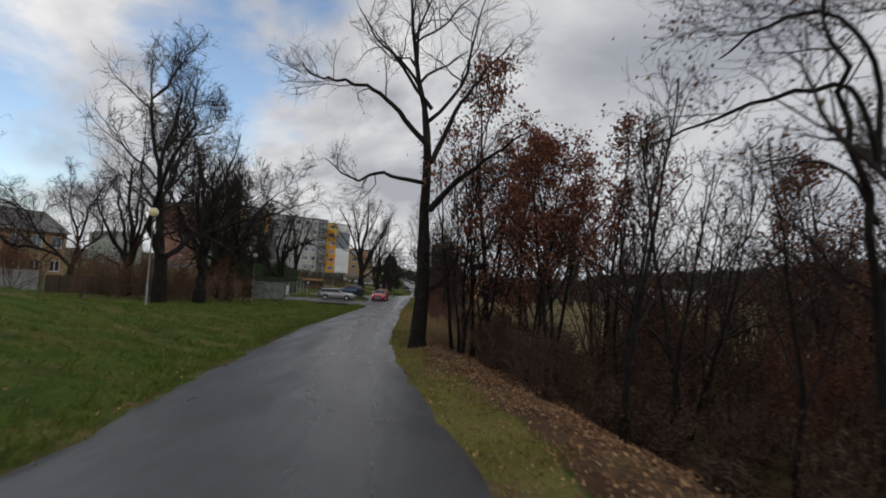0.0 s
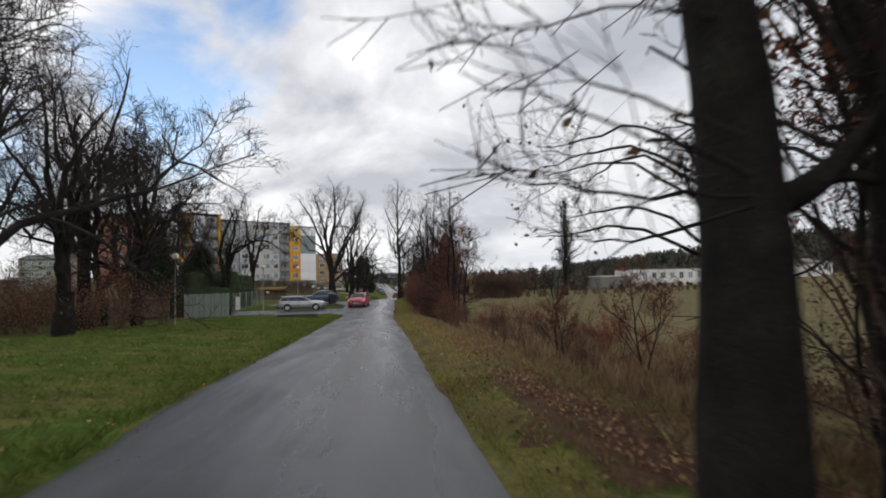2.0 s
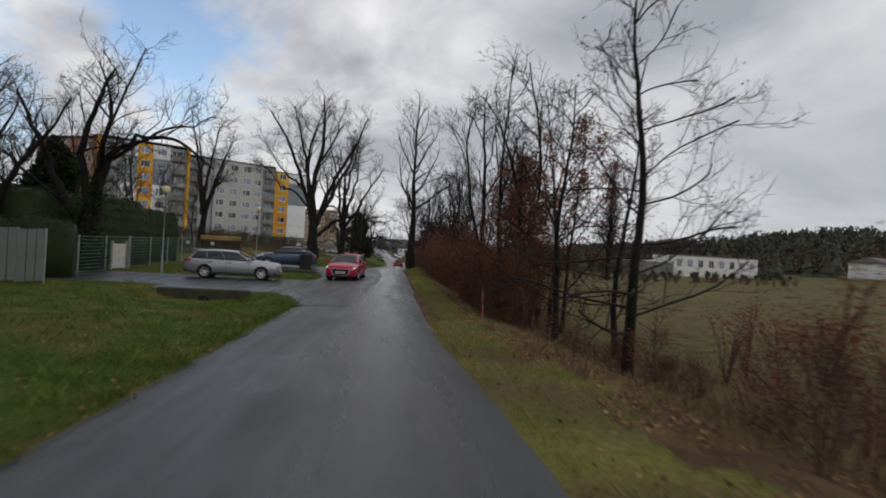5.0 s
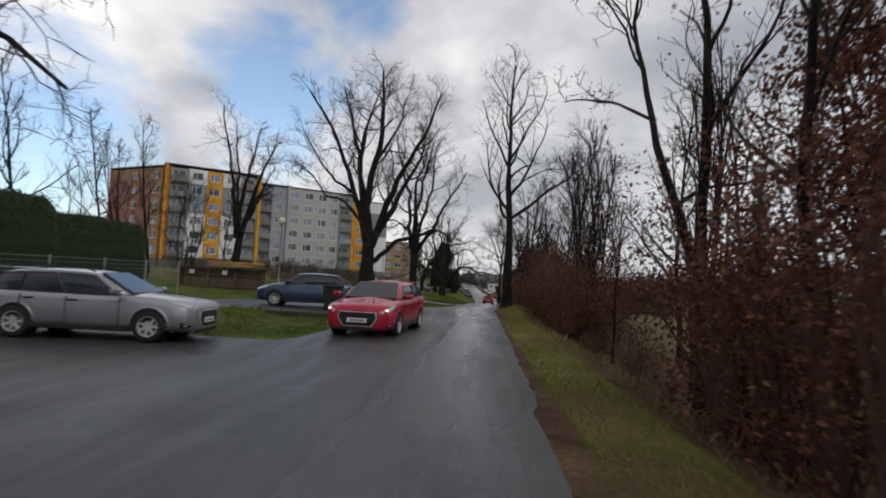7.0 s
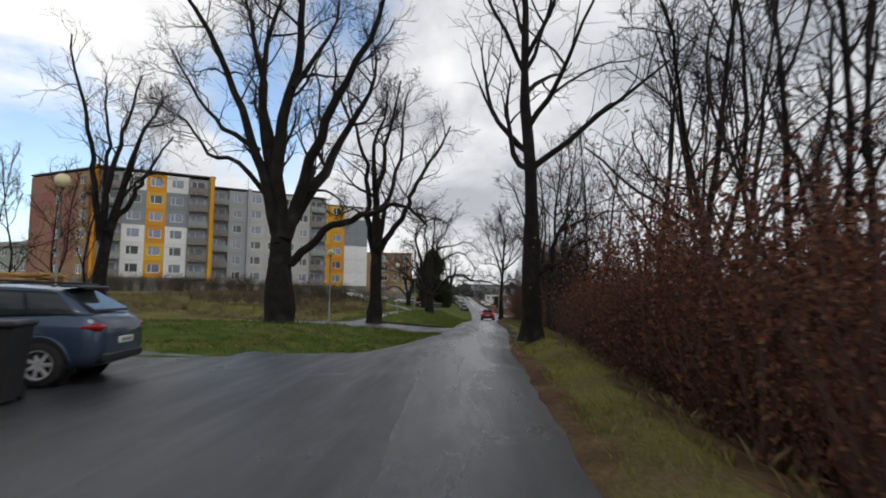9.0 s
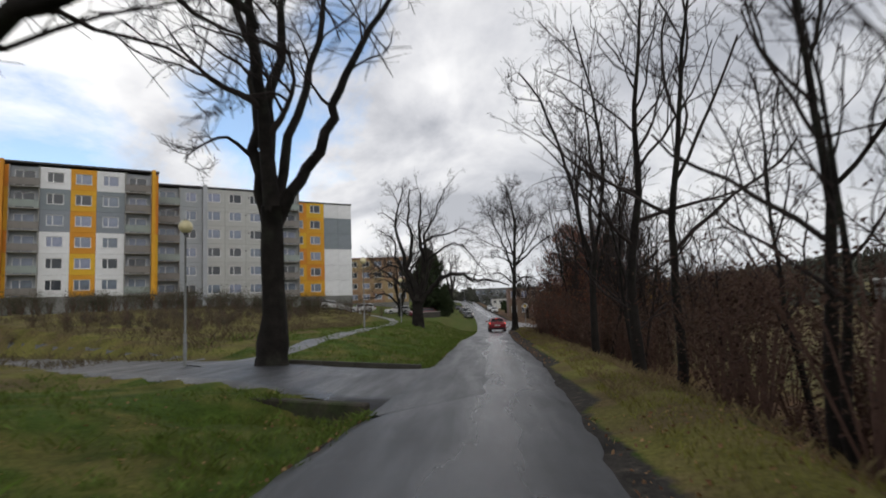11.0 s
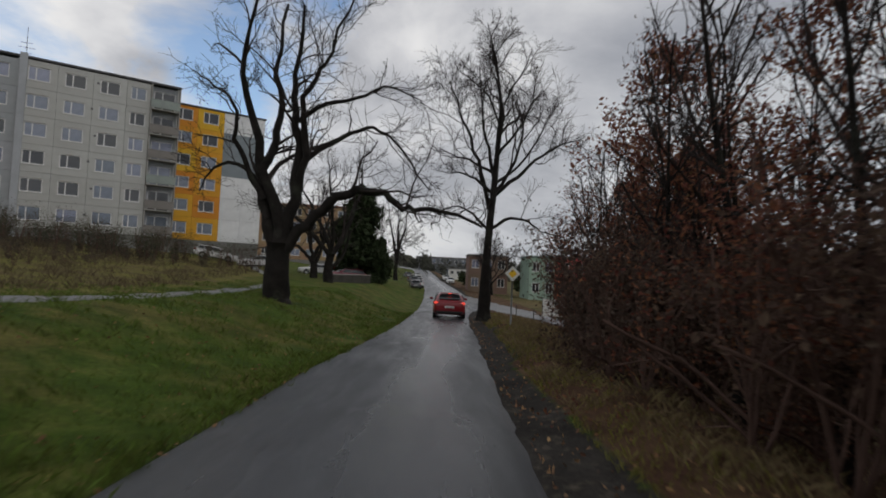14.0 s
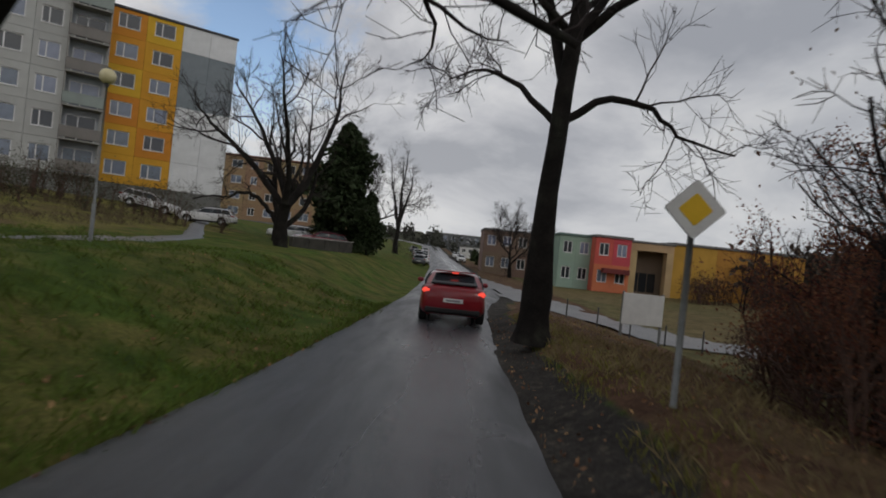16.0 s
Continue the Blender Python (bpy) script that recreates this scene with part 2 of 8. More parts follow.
def ground_mat():
    """Lawn that turns into litter, meadow, gravel, verge and distant ground with ragged seams."""
    m = bpy.data.materials.new("roadside_ground")
    m.use_nodes = True
    nt = m.node_tree
    b = nt.nodes["Principled BSDF"]
    b.inputs["Roughness"].default_value = 0.95
    b.inputs["Specular IOR Level"].default_value = 0.1
    pos = nt.nodes.new("ShaderNodeNewGeometry").outputs["Position"]

    def nz(s, det=4, rgh=0.6):
        n = nt.nodes.new("ShaderNodeTexNoise")
        n.inputs["Scale"].default_value, n.inputs["Detail"].default_value, n.inputs["Roughness"].default_value = s, det, rgh
        nt.links.new(pos, n.inputs["Vector"])
        return n.outputs[0]

    def span(v, lo, hi, a=0.0, c=1.0):
        n = nt.nodes.new("ShaderNodeMapRange")
        for i, q in enumerate((lo, hi, a, c)):
            n.inputs[i + 1].default_value = q
        nt.links.new(v, n.inputs[0])
        return n.outputs[0]

    def mix(fac, a, c, mode="MIX"):
        n = nt.nodes.new("ShaderNodeMix")
        n.data_type, n.blend_type = "RGBA", mode
        for v, i in ((fac, 0), (a, 6), (c, 7)):
            if isinstance(v, (int, float)):
                n.inputs[i].default_value = v
            elif isinstance(v, tuple):
                n.inputs[i].default_value = (*v, 1)
            else:
                nt.links.new(v, n.inputs[i])
        return n.outputs[2]

    patch, broad, seam = span(nz(0.55, 5), 0.42, 0.60), span(nz(0.09, 4), 0.42, 0.6), nz(2.2, 5, 0.7)
    col = mix(patch, (0.064, 0.105, 0.016), (0.110, 0.105, 0.030))
    for nm, a, c, w in (("verge", (0.175, 0.168, 0.046), (0.120, 0.092, 0.044), patch), ("litter", (0.105, 0.058, 0.037), (0.125, 0.085, 0.046), patch), ("gravel", (0.045, 0.041, 0.037), (0.11, 0.095, 0.075), span(nz(6), 0.55, 0.7)), ("meadow", (0.150, 0.118, 0.056), (0.120, 0.108, 0.046), broad), ("distant", (0.05, 0.055, 0.03), (0.06, 0.055, 0.035), broad)):
        at = nt.nodes.new("ShaderNodeAttribute")
        at.attribute_name = nm
        ad = nt.nodes.new("ShaderNodeMath")
        ad.operation = "ADD"
        nt.links.new(at.outputs["Fac"], ad.inputs[0])
        nt.links.new(seam, ad.inputs[1])
        col = mix(span(ad.outputs[0], 0.90, 1.12), col, mix(w, a, c))
    for s, v in ((1.1, 0.4), (14.0, 0.35), (40.0, 0.3)):
        col = mix(1.0, col, mix(span(nz(s, 3), 0.28, 0.72), (1 - v, 1 - v, 1 - v), (1 + v, 1 + v, 1 + v)), "MULTIPLY")
    nt.links.new(col, b.inputs["Base Color"])
    bn = nt.nodes.new("ShaderNodeBump")
    bn.inputs["Strength"].default_value, bn.inputs["Distance"].default_value = 1.0, 0.03
    nt.links.new(nz(14, 6, 0.7), bn.inputs["Height"])
    nt.links.new(bn.outputs[0], b.inputs["Normal"])
    return m


M_GROUND = ground_mat()


# ---- helpers for meshes ----
def mesh_of(name, verts, faces, material, smooth=False):
    me = bpy.data.meshes.new(name)
    me.from_pydata([tuple(v) for v in verts], [], [tuple(f) for f in faces])
    for m in material if isinstance(material, (list, tuple)) else [material]:
        me.materials.append(m)
    if smooth:
        me.polygons.foreach_set("use_smooth", [True] * len(me.polygons))
    me.update()
    return me


def piece(name, me, parent=None, m=None, label=""):
    """An object on mesh data me, placed at m within its parent."""
    ob = new(name, me)
    if parent is not None:
        ob.parent = parent
    if m is not None:
        ob.matrix_basis = m
    if label:
        ob["label"] = label
    return ob


class Geo:
    """Collects boxes, tubes and lofts into one mesh."""

    def __init__(self):
        self.v, self.f = [], []

    def add(self, verts, faces):
        k = len(self.v)
        self.v += [tuple(v) for v in verts]
        self.f += [tuple(i + k for i in f) for f in faces]
        return self

    def box(self, x0, x1, y0, y1, z0, z1, bev=0.0, m=None):
        if bev:
            b = min(bev, (x1 - x0) / 2.01, (y1 - y0) / 2.01, (z1 - z0) / 2.01)
            verts = []
            for x, y, z in ((x0, y0, z0), (x1, y0, z0), (x1, y1, z0), (x0, y1, z0), (x0, y0, z1), (x1, y0, z1), (x1, y1, z1), (x0, y1, z1)):
                sx, sy, sz = (1 if x == x0 else -1), (1 if y == y0 else -1), (1 if z == z0 else -1)
                verts += [(x + sx * b, y + sy * b, z), (x + sx * b, y, z + sz * b), (x, y + sy * b, z + sz * b)]
            pts = [Vector(p) for p in verts]
            bm = bmesh.new()
            for p in pts:
                bm.verts.new(p)
            bmesh.ops.convex_hull(bm, input=bm.verts)
            bm.verts.index_update()
            vv, ff = [v.co.copy() for v in bm.verts], [[v.index for v in f.verts] for f in bm.faces]
            bm.free()
        else:
            vv = [Vector(p) for p in ((x0, y0, z0), (x1, y0, z0), (x1, y1, z0), (x0, y1, z0), (x0, y0, z1), (x1, y0, z1), (x1, y1, z1), (x0, y1, z1))]
            ff = [(0, 3, 2, 1), (4, 5, 6, 7), (0, 1, 5, 4), (1, 2, 6, 5), (2, 3, 7, 6), (3, 0, 4, 7)]
        if m is not None:
            vv = [m @ v for v in vv]
        return self.add(vv, ff)

    def tube(self, pts, radii, k=6, cap=True):
        pts = np.asarray(pts, float)
        d = np.gradient(pts, axis=0)
        d /= np.maximum(np.linalg.norm(d, axis=1, keepdims=True), 1e-9)
        ref = np.array([0.31, 0.95, 0.11]) if abs(d[0][1]) < 0.8 else np.array([0.95, 0.1, 0.31])
        a = np.cross(d, ref)
        a /= np.maximum(np.linalg.norm(a, axis=1, keepdims=True), 1e-9)
        b = np.cross(d, a)
        ang = np.arange(k) * 2 * math.pi / k
        ring = pts[:, None] + np.asarray(radii, float)[:, None, None] * (np.cos(ang)[None, :, None] * a[:, None] + np.sin(ang)[None, :, None] * b[:, None])
        n = len(pts)
        faces = [(i * k + j, i * k + (j + 1) % k, (i + 1) * k + (j + 1) % k, (i + 1) * k + j) for i in range(n - 1) for j in range(k)]
        if cap:
            faces += [tuple(range(k)), tuple((n - 1) * k + j for j in reversed(range(k)))]
        return self.add(ring.reshape(-1, 3), faces)

    def loft(self, rings, cap=True, close=True):
        n, k = len(rings), len(rings[0])
        verts = [p for r in rings for p in r]
        rng = range(k) if close else range(k - 1)
        faces = [(i * k + j, i * k + (j + 1) % k, (i + 1) * k + (j + 1) % k, (i + 1) * k + j) for i in range(n - 1) for j in rng]
        if cap and close:
            faces += [tuple(reversed(range(k))), tuple((n - 1) * k + j for j in range(k))]
        return self.add(verts, faces)

    def mesh(self, name, material, smooth=False):
        return mesh_of(name, self.v, self.f, material, smooth)


def lerp_table(table):
    xs, ys = [r[0] for r in table], [r[1] for r in table]
    return lambda v: float(np.interp(v, xs, ys))


def ramp01(v, a, b):
    k = min(1.0, max(0.0, (v - a) / (b - a)))
    return k * k * (3 - 2 * k)


# ---- the lie of the land ----
road_z = lerp_table([(-60, 0.5), (-20, 0.45), (0, -0.05), (8, -0.47), (15, -0.76), (25, -0.96), (40, -1.38), (50, -1.66), (60, -1.89), (68, -1.91), (80, -1.83), (90, -1.78), (99, -1.97), (108, -2.18), (117, -2.37), (126, -2.6), (137, -3.04), (150, -3.45), (165, -3.85), (180, -4.1), (220, -4.0), (260, -3.0), (320, -0.5), (420, 2.0), (900, 6.0)])
left_x = lerp_table([(-60, 8.5), (-20, -0.2), (0, -2.75), (5, -3.2), (10, -3.9), (16, -4.4), (25, -4.85), (35, -4.95), (50, -5.2), (62, -5.3), (92, -5.0), (96, -4.2), (100, -3.75), (104, -3.4), (112, -3.05), (122, -2.8), (132, -2.75), (138, -2.45), (145, -2.1), (155, -1.85), (175, -1.6), (220, -2.0), (320, -8.0), (420, -30.0)])
right_x = lerp_table([(-60, 12.8), (-20, 3.6), (0, 1.0), (5, 0.7), (9, 0.25), (15, -0.45), (20, -0.85), (25, -1.05), (35, -1.1), (48, -1.3), (54, -1.5), (62, -1.35), (75, -1.12), (87, -1.0), (94, -0.85), (98, -0.68), (104, -0.25), (112, 0.15), (122, 0.25), (130, 0.4), (141, 0.92), (150, 1.2), (160, 1.8), (175, 4.0), (220, 3.6), (320, -2.5), (420, -24.5)])
left_far = lerp_table([(-60, 1.0), (10, -0.3), (40, -1.3), (60, -1.85), (80, -1.7), (95, -1.0), (110, -0.7), (130, -0.2), (170, 0.15), (260, 0.2), (400, 2.0)])
near_bank = lerp_table([(-60, 0.2), (40, 0.2), (55, 0.1), (65, 0.0), (88, 0.05), (98, 0.6), (103, 0.4), (107, 0.12), (112, 0.14), (114.5, 0.4), (118, 0.75), (130, 1.0), (145, 1.05), (170, 1.7), (220, 1.5), (260, 0.8)])
right_bump = lerp_table([(-30, 0.1), (22, 0.12), (27, 0.05), (84, 0.05), (92, 0.35), (100, 0.3), (108, 0.1), (130, 0.2), (140, 0.45), (158, 0.35), (165, 0.0), (400, 0.0)])
right_field = lerp_table([(-60, -1.5), (26, -2.0), (40, -2.3), (60, -2.75), (100, -2.95), (130, -3.6), (160, -4.3), (220, -4.4), (400, -2.0)])
slope_top = lerp_table([(26, 1.2), (30, 1.5), (56, 1.5), (62, 1.1), (98, 1.1), (104, 1.5), (124, 1.5), (130, 1.2)])
slope_foot = lerp_table([(26, 6.0), (30, 5.5), (56, 5.2), (62, 3.9), (98, 3.9), (104, 4.6), (124, 4.6), (134, 7.5)])
DITCHES = ((-9.4, 62.9, 1.9, 1.6, 1.1), (-8.9, 80.9, 1.7, 1.1, 0.75), (-5.0, 104.6, 1.9, 0.75, 0.75), (-6.5, 98.5, 0.8, 6.0, 0.15))


island_edge = lerp_table([(61, -5.4), (63.5, -5.95), (65, -6.9), (71.6, -7.25), (72.3, -6.85), (73.8, -6.4), (76, -6.25), (80, -6.7), (83.4, -7.6), (92, -7.6)])


def paved_left(x, y):
    """How far inside the paved side areas a spot lies (0 to 1)."""
    a = 0.0
    if 60 < y < 80 and x > -40:
        near = 65.2 if x > -11.5 else 66.6
        a = max(a, ramp01(y, near - 0.5, near + 0.5) * (1 - ramp01(y, 72.5, 73.4)))
    if 80 < y < 93 and x > -16:
        near = 83.0 if x < -6.5 else 76
        a = max(a, ramp01(y, near - 0.5, near + 0.5) * (1 - ramp01(y, 89.5 - 0.12 * (x + 5), 90.5 - 0.12 * (x + 5))))
    if 61 < y < 92:
        edge = island_edge(y)
        a = max(a, ramp01(x, edge - 0.3, edge + 0.3))
    if 103 < y < 125 and x > -30:
        near = 105.9 - 0.55 * (x + 5)
        far = 111.5 - 0.55 * min(0.0, x + 6)
        a = max(a, ramp01(y, near - 0.4, near + 0.4) * (1 - ramp01(y, far - 0.4, far + 0.4)))
    return a


def land(x, y):
    xl, xr, zr = left_x(y), right_x(y), road_z(y)
    if x < xl:
        d = xl - x
        bank = near_bank(y)
        z = zr + bank * ramp01(d, 0.4, 5.5) - 0.04 * ramp01(d, 0.0, 0.5)
        z += (left_far(y) - z) * ramp01(d, 6, 34)
        z += 1.6 * math.exp(-((x + 15) / 6) ** 2 - ((y - 12) / 11) ** 2)
        pv = paved_left(x, y)
        if pv:
            z += (zr + 0.25 * ramp01(d, 0, 5) * ramp01(y, 95, 104) - z) * pv
        for cx, cy, rx, ry, dep in DITCHES:
            z -= dep * math.exp(-(((x - cx) / rx) ** 4) - (((y - cy) / ry) ** 4))
        z += 0.07 * noise.noise((x * 0.5, y * 0.5, 0)) * ramp01(d, 0.5, 3) * (1 - pv)
    elif x > xr:
        d = x - xr
        z = zr + right_bump(y) * ramp01(d, 0.3, 1.3) - 0.03 * ramp01(d, 0, 0.4)
        z += (right_field(y) - z) * ramp01(d, slope_top(y), slope_foot(y))
        z += (1.6 * ramp01(d, 15, 75) + 3.0 * ramp01(d, 75, 150)) * ramp01(y, 115, 170)
        z += 0.10 * noise.noise((x * 0.45, y * 0.45, 3)) * ramp01(d, 0.8, 3)
        z += 22 * ramp01(d, 200, 420) * ramp01(430 - abs(y - 260), 0, 260)
        z += 10 * ramp01(y, 300, 700) * ramp01(d, 100, 400)
    else:
        k = (x - xl) / max(0.1, xr - xl)
        z = zr + 0.05 * 4 * k * (1 - k) - 0.02
    z += 14 * ramp01(y, 430, 900) * (1 if x < xl else 0)
    return z


def zone(x, y):
    """0 lawn, 1 leaf litter bank, 2 meadow, 3 gravel, 4 far ground, 5 mixed verge"""
    xl, xr = left_x(y), right_x(y)
    if x < xl:
        if x < -140 or y > 330:
            return 4
        return 5 if 107 < y < 185 and x < -10.5 - 0.15 * max(0, y - 140) + noise.noise((x * 0.3, y * 0.3, 40)) else 0
    d = x - xr
    if d > 190 or y > 330 or y < -60:
        return 4
    if d > 6.5:
        return 2
    if 55 > y > 24 and d > 3.6:
        return 2
    wob = 0.5 * noise.noise((x * 0.6, y * 0.35, 7))
    if y < 26:
        return 5 if d < 0.9 + wob else 1
    if y > 124:
        return 3 if d < 0.8 + wob * 0.4 else 1
    if y > 98:
        return 3 if d < (0.32 if y < 112 else 0.6) + wob * 0.4 else 5 if d < 1.8 + wob * 0.6 else 1
    if y > 58:
        return 1 if d < 0.35 else 5 if d < 1.5 + wob * 0.5 else 1
    return 5 if d < 1.6 + wob else 1


def axis(spans):
    out = []
    for a, b, s in spans:
        n = max(1, round((b - a) / s))
        out += [a + (b - a) * i / n for i in range(n)]
    return out + [spans[-1][1]]


gx = axis([(-1500, -300, 150), (-300, -80, 20), (-80, -30, 4), (-30, -12, 1.0), (-12, 9, 0.4), (9, 30, 1.5), (30, 80, 5), (80, 300, 20), (300, 700, 40), (700, 2500, 200)])
gy = axis([(-300, -40, 40), (-40, -4, 4), (-4, 160, 0.75), (160, 240, 4), (240, 440, 15), (440, 900, 50), (900, 3000, 250)])
verts = [(x, y, land(x, y) - (0.06 if left_x(y) - 0.15 < x < right_x(y) + 0.15 else 0.0)) for y in gy for x in gx]
nx = len(gx)
faces = [(j * nx + i, j * nx + i + 1, (j + 1) * nx + i + 1, (j + 1) * nx + i) for j in range(len(gy) - 1) for i in range(nx - 1)]
me = mesh_of("ground", verts, faces, M_GROUND, True)
kinds = [zone(v[0], v[1]) for v in verts]
for k, nm in ((1, "litter"), (2, "meadow"), (3, "gravel"), (4, "distant"), (5, "verge")):
    at = me.attributes.new(nm, "FLOAT", "POINT")
    at.data.foreach_set("value", [1.0 if z == k else 0.0 for z in kinds])
tagged(new("ground", me), "grassy roadside ground with leaf litter and meadow", "ground", kind="structure")

# the road, with a slight crown and ragged edges
rows_y = axis([(-60, -4, 4), (-4, 160, 0.5), (160, 240, 3), (240, 420, 10)])
rv, rf = [], []
RN = 12
for y in rows_y:
    xl, xr = left_x(y), right_x(y)
    xl -= 0.08 + 0.10 * noise.noise((0.0, y * 0.9, 1.0)) + 0.05 * noise.noise((0.0, y * 3.1, 4.0))
    xr += 0.08 + 0.07 * noise.noise((5.0, y * 0.9, 1.0)) + 0.06 * noise.noise((5.0, y * 3.1, 4.0))
    for i in range(RN + 1):
        k = i / RN
        x = xl + (xr - xl) * k
        z = road_z(y) + 0.05 * 4 * k * (1 - k) + 0.012 * noise.noise((x * 0.8, y * 0.5, 9))
        rv.append((x, y, z - ((0.02 if i == 0 and paved_left(xl - 0.5, y) > 0.4 else 0.05) if i in (0, RN) else 0.0)))
rf = [(j * (RN + 1) + i, j * (RN + 1) + i + 1, (j + 1) * (RN + 1) + i + 1, (j + 1) * (RN + 1) + i) for j in range(len(rows_y) - 1) for i in range(RN)]
road_me = mesh_of("road", rv, rf, M_ASPHALT, True)
road_me.attributes.new("track", "FLOAT", "POINT").data.foreach_set("value", [math.exp(-(((i % (RN + 1)) / RN - 0.66) / 0.17) ** 2) for i in range(len(rv))])
tagged(new("road", road_me), "narrow wet grey asphalt lane with worn edges", "road", kind="structure")


# darker strips of newer asphalt along the left of the lane
seam_x = lerp_table([(60.3, -3.4), (69, -3.2), (74, -2.75), (80, -2.6), (92, -3.0), (103.6, -3.3), (105.4, -1.55), (114, -1.4), (120, -1.8), (127, -1.95), (136, -1.55), (141, -1.05), (150, -0.75), (158, -0.6)])
for y0, y1 in ((60.3, 92.0), (103.6, 158.0)):
    sv, sf = [], []
    for y in axis([(y0, y1, 0.25)]):
        xl, xr = left_x(y) - 0.05, right_x(y) + 0.08
        xs_ = seam_x(y) + 0.10 * noise.noise((2.0, y * 0.7, 6.0)) + 0.05 * noise.noise((2.0, y * 2.9, 6.0))
        for i in range(9):
            x = xl + (xs_ - xl) * i / 8
            k = (x - xl + 0.05) / (xr - xl + 0.05)
            sv.append((x, y, road_z(y) + 0.2 * k * (1 - k) + 0.012 * noise.noise((x * 0.8, y * 0.5, 9)) + (0.012 if 0 < i < 8 else -0.004)))
    sf = [(j * 9 + i, j * 9 + i + 1, (j + 1) * 9 + i + 1, (j + 1) * 9 + i) for j in range(len(sv) // 9 - 1) for i in range(8)]
    tagged(new("road_repair", mesh_of("road_repair", sv, sf, M_PATCH, True)), "darker strip of newer wet asphalt in the lane", "road", kind="structure")


def paving(name, label, x0, x1, y0, y1, step, test, material, lift=0.012, field=None):
    xs, ys = np.arange(x0, x1, step), np.arange(y0, y1, step)
    vid, vv, ff = {}, [], []

    def vert(i, j):
        if (i, j) not in vid:
            vid[i, j] = len(vv)
            x, y = x0 + i * step, y0 + j * step
            x += 0.08 * noise.noise((x * 1.3, y * 1.3, 0))
            y += 0.08 * noise.noise((x * 1.3, y * 1.3, 5))
            vv.append((x, y, land(x, y) + lift))
        return vid[i, j]

    for i in range(len(xs)):
        for j in range(len(ys)):
            if test(x0 + (i + 0.5) * step, y0 + (j + 0.5) * step):
                ff.append((vert(i, j), vert(i + 1, j), vert(i + 1, j + 1), vert(i, j + 1)))
    # draw the ragged rim onto the true edge line
    if field:
        seen = {}
        for f in ff:
            for i in range(4):
                e = tuple(sorted((f[i], f[(i + 1) % 4])))
                seen[e] = seen.get(e, 0) + 1
        for k in {k for e, c in seen.items() if c == 1 for k in e}:
            x, y, z = vv[k]
            if x > left_x(y) - 0.1:
                continue
            for _ in range(3):
                v0 = field(x, y)
                gx_, gy_ = (field(x + 0.05, y) - v0) / 0.05, (field(x, y + 0.05) - v0) / 0.05
                q = gx_ * gx_ + gy_ * gy_
                if q > 1e-3:
                    st_ = max(-0.15, min(0.15, (0.45 - v0) / q ** 0.5)) / q ** 0.5
                    x, y = x + gx_ * st_, y + gy_ * st_
            x += 0.05 * noise.noise((x * 2.1, y * 2.1, 3))
            y += 0.05 * noise.noise((x * 2.1, y * 2.1, 8))
            vv[k] = (x, y, land(x, y) - 0.012)
    return tagged(new(name, mesh_of(name, vv, ff, material, True)), label, "pavement", kind="structure")


paving("pavement", "wet asphalt side entrance beside the lane", -30, -2.4, 60, 126, 0.15, lambda x, y: x < left_x(y) + 0.22 and paved_left(x, y) > 0.5, M_PATCH, field=paved_left)


way_y = axis([(111.6, 170, 0.5), (170, 232, 2.0)])
way_x = [float(np.interp(y, [111.5, 113.5, 116, 120, 126, 130, 136, 142, 150, 157, 165, 180, 230], [-10.4, -9.2, -8.5, -8.25, -8.3, -8.5, -9.0, -9.8, -10.2, -10.7, -12.5, -19, -38])) for y in way_y]
wv, wf = [], []
for i, (x, y) in enumerate(zip(way_x, way_y)):
    j0, j1 = max(0, i - 1), min(len(way_y) - 1, i + 1)
    tx, ty = way_x[j1] - way_x[j0], way_y[j1] - way_y[j0]
    tl_ = math.hypot(tx, ty)
    for k in range(-3, 4):
        w = 0.52 * k / 3 + (0.06 * noise.noise((y * 0.9, k, 8)) if abs(k) == 3 else 0)
        px, py = x + ty / tl_ * w, y - tx / tl_ * w
        wv.append((px, py, land(px, py) + (0.045 if abs(k) < 3 else -0.02)))
wf = [(i * 7 + k, i * 7 + k + 1, (i + 1) * 7 + k + 1, (i + 1) * 7 + k) for i in range(len(way_y) - 1) for k in range(6)]
tagged(new("path", mesh_of("path", wv, wf, M_PATH, True)), "pale wet footpath across the lawn", "pavement", kind="structure")


# ---- trees ----
def spread_dir(d, ang, az):
    d = d / np.linalg.norm(d)
    ref = np.array([0, 0, 1.0]) if abs(d[2]) < 0.9 else np.array([1.0, 0, 0])
    a = np.cross(d, ref)
    a /= np.linalg.norm(a)
    b = np.cross(d, a)
    return math.cos(ang) * d + math.sin(ang) * (math.cos(az) * a + math.sin(az) * b)


def branch_line(rng, p, d, length, n, wob, lift):
    pts, d = [np.array(p, float)], np.array(d, float)
    for _ in range(n):
        d = d + rng.normal(0, wob, 3) + np.array([0, 0, lift])
        d /= np.linalg.norm(d)
        pts.append(pts[-1] + d * length / n)
    return np.array(pts)


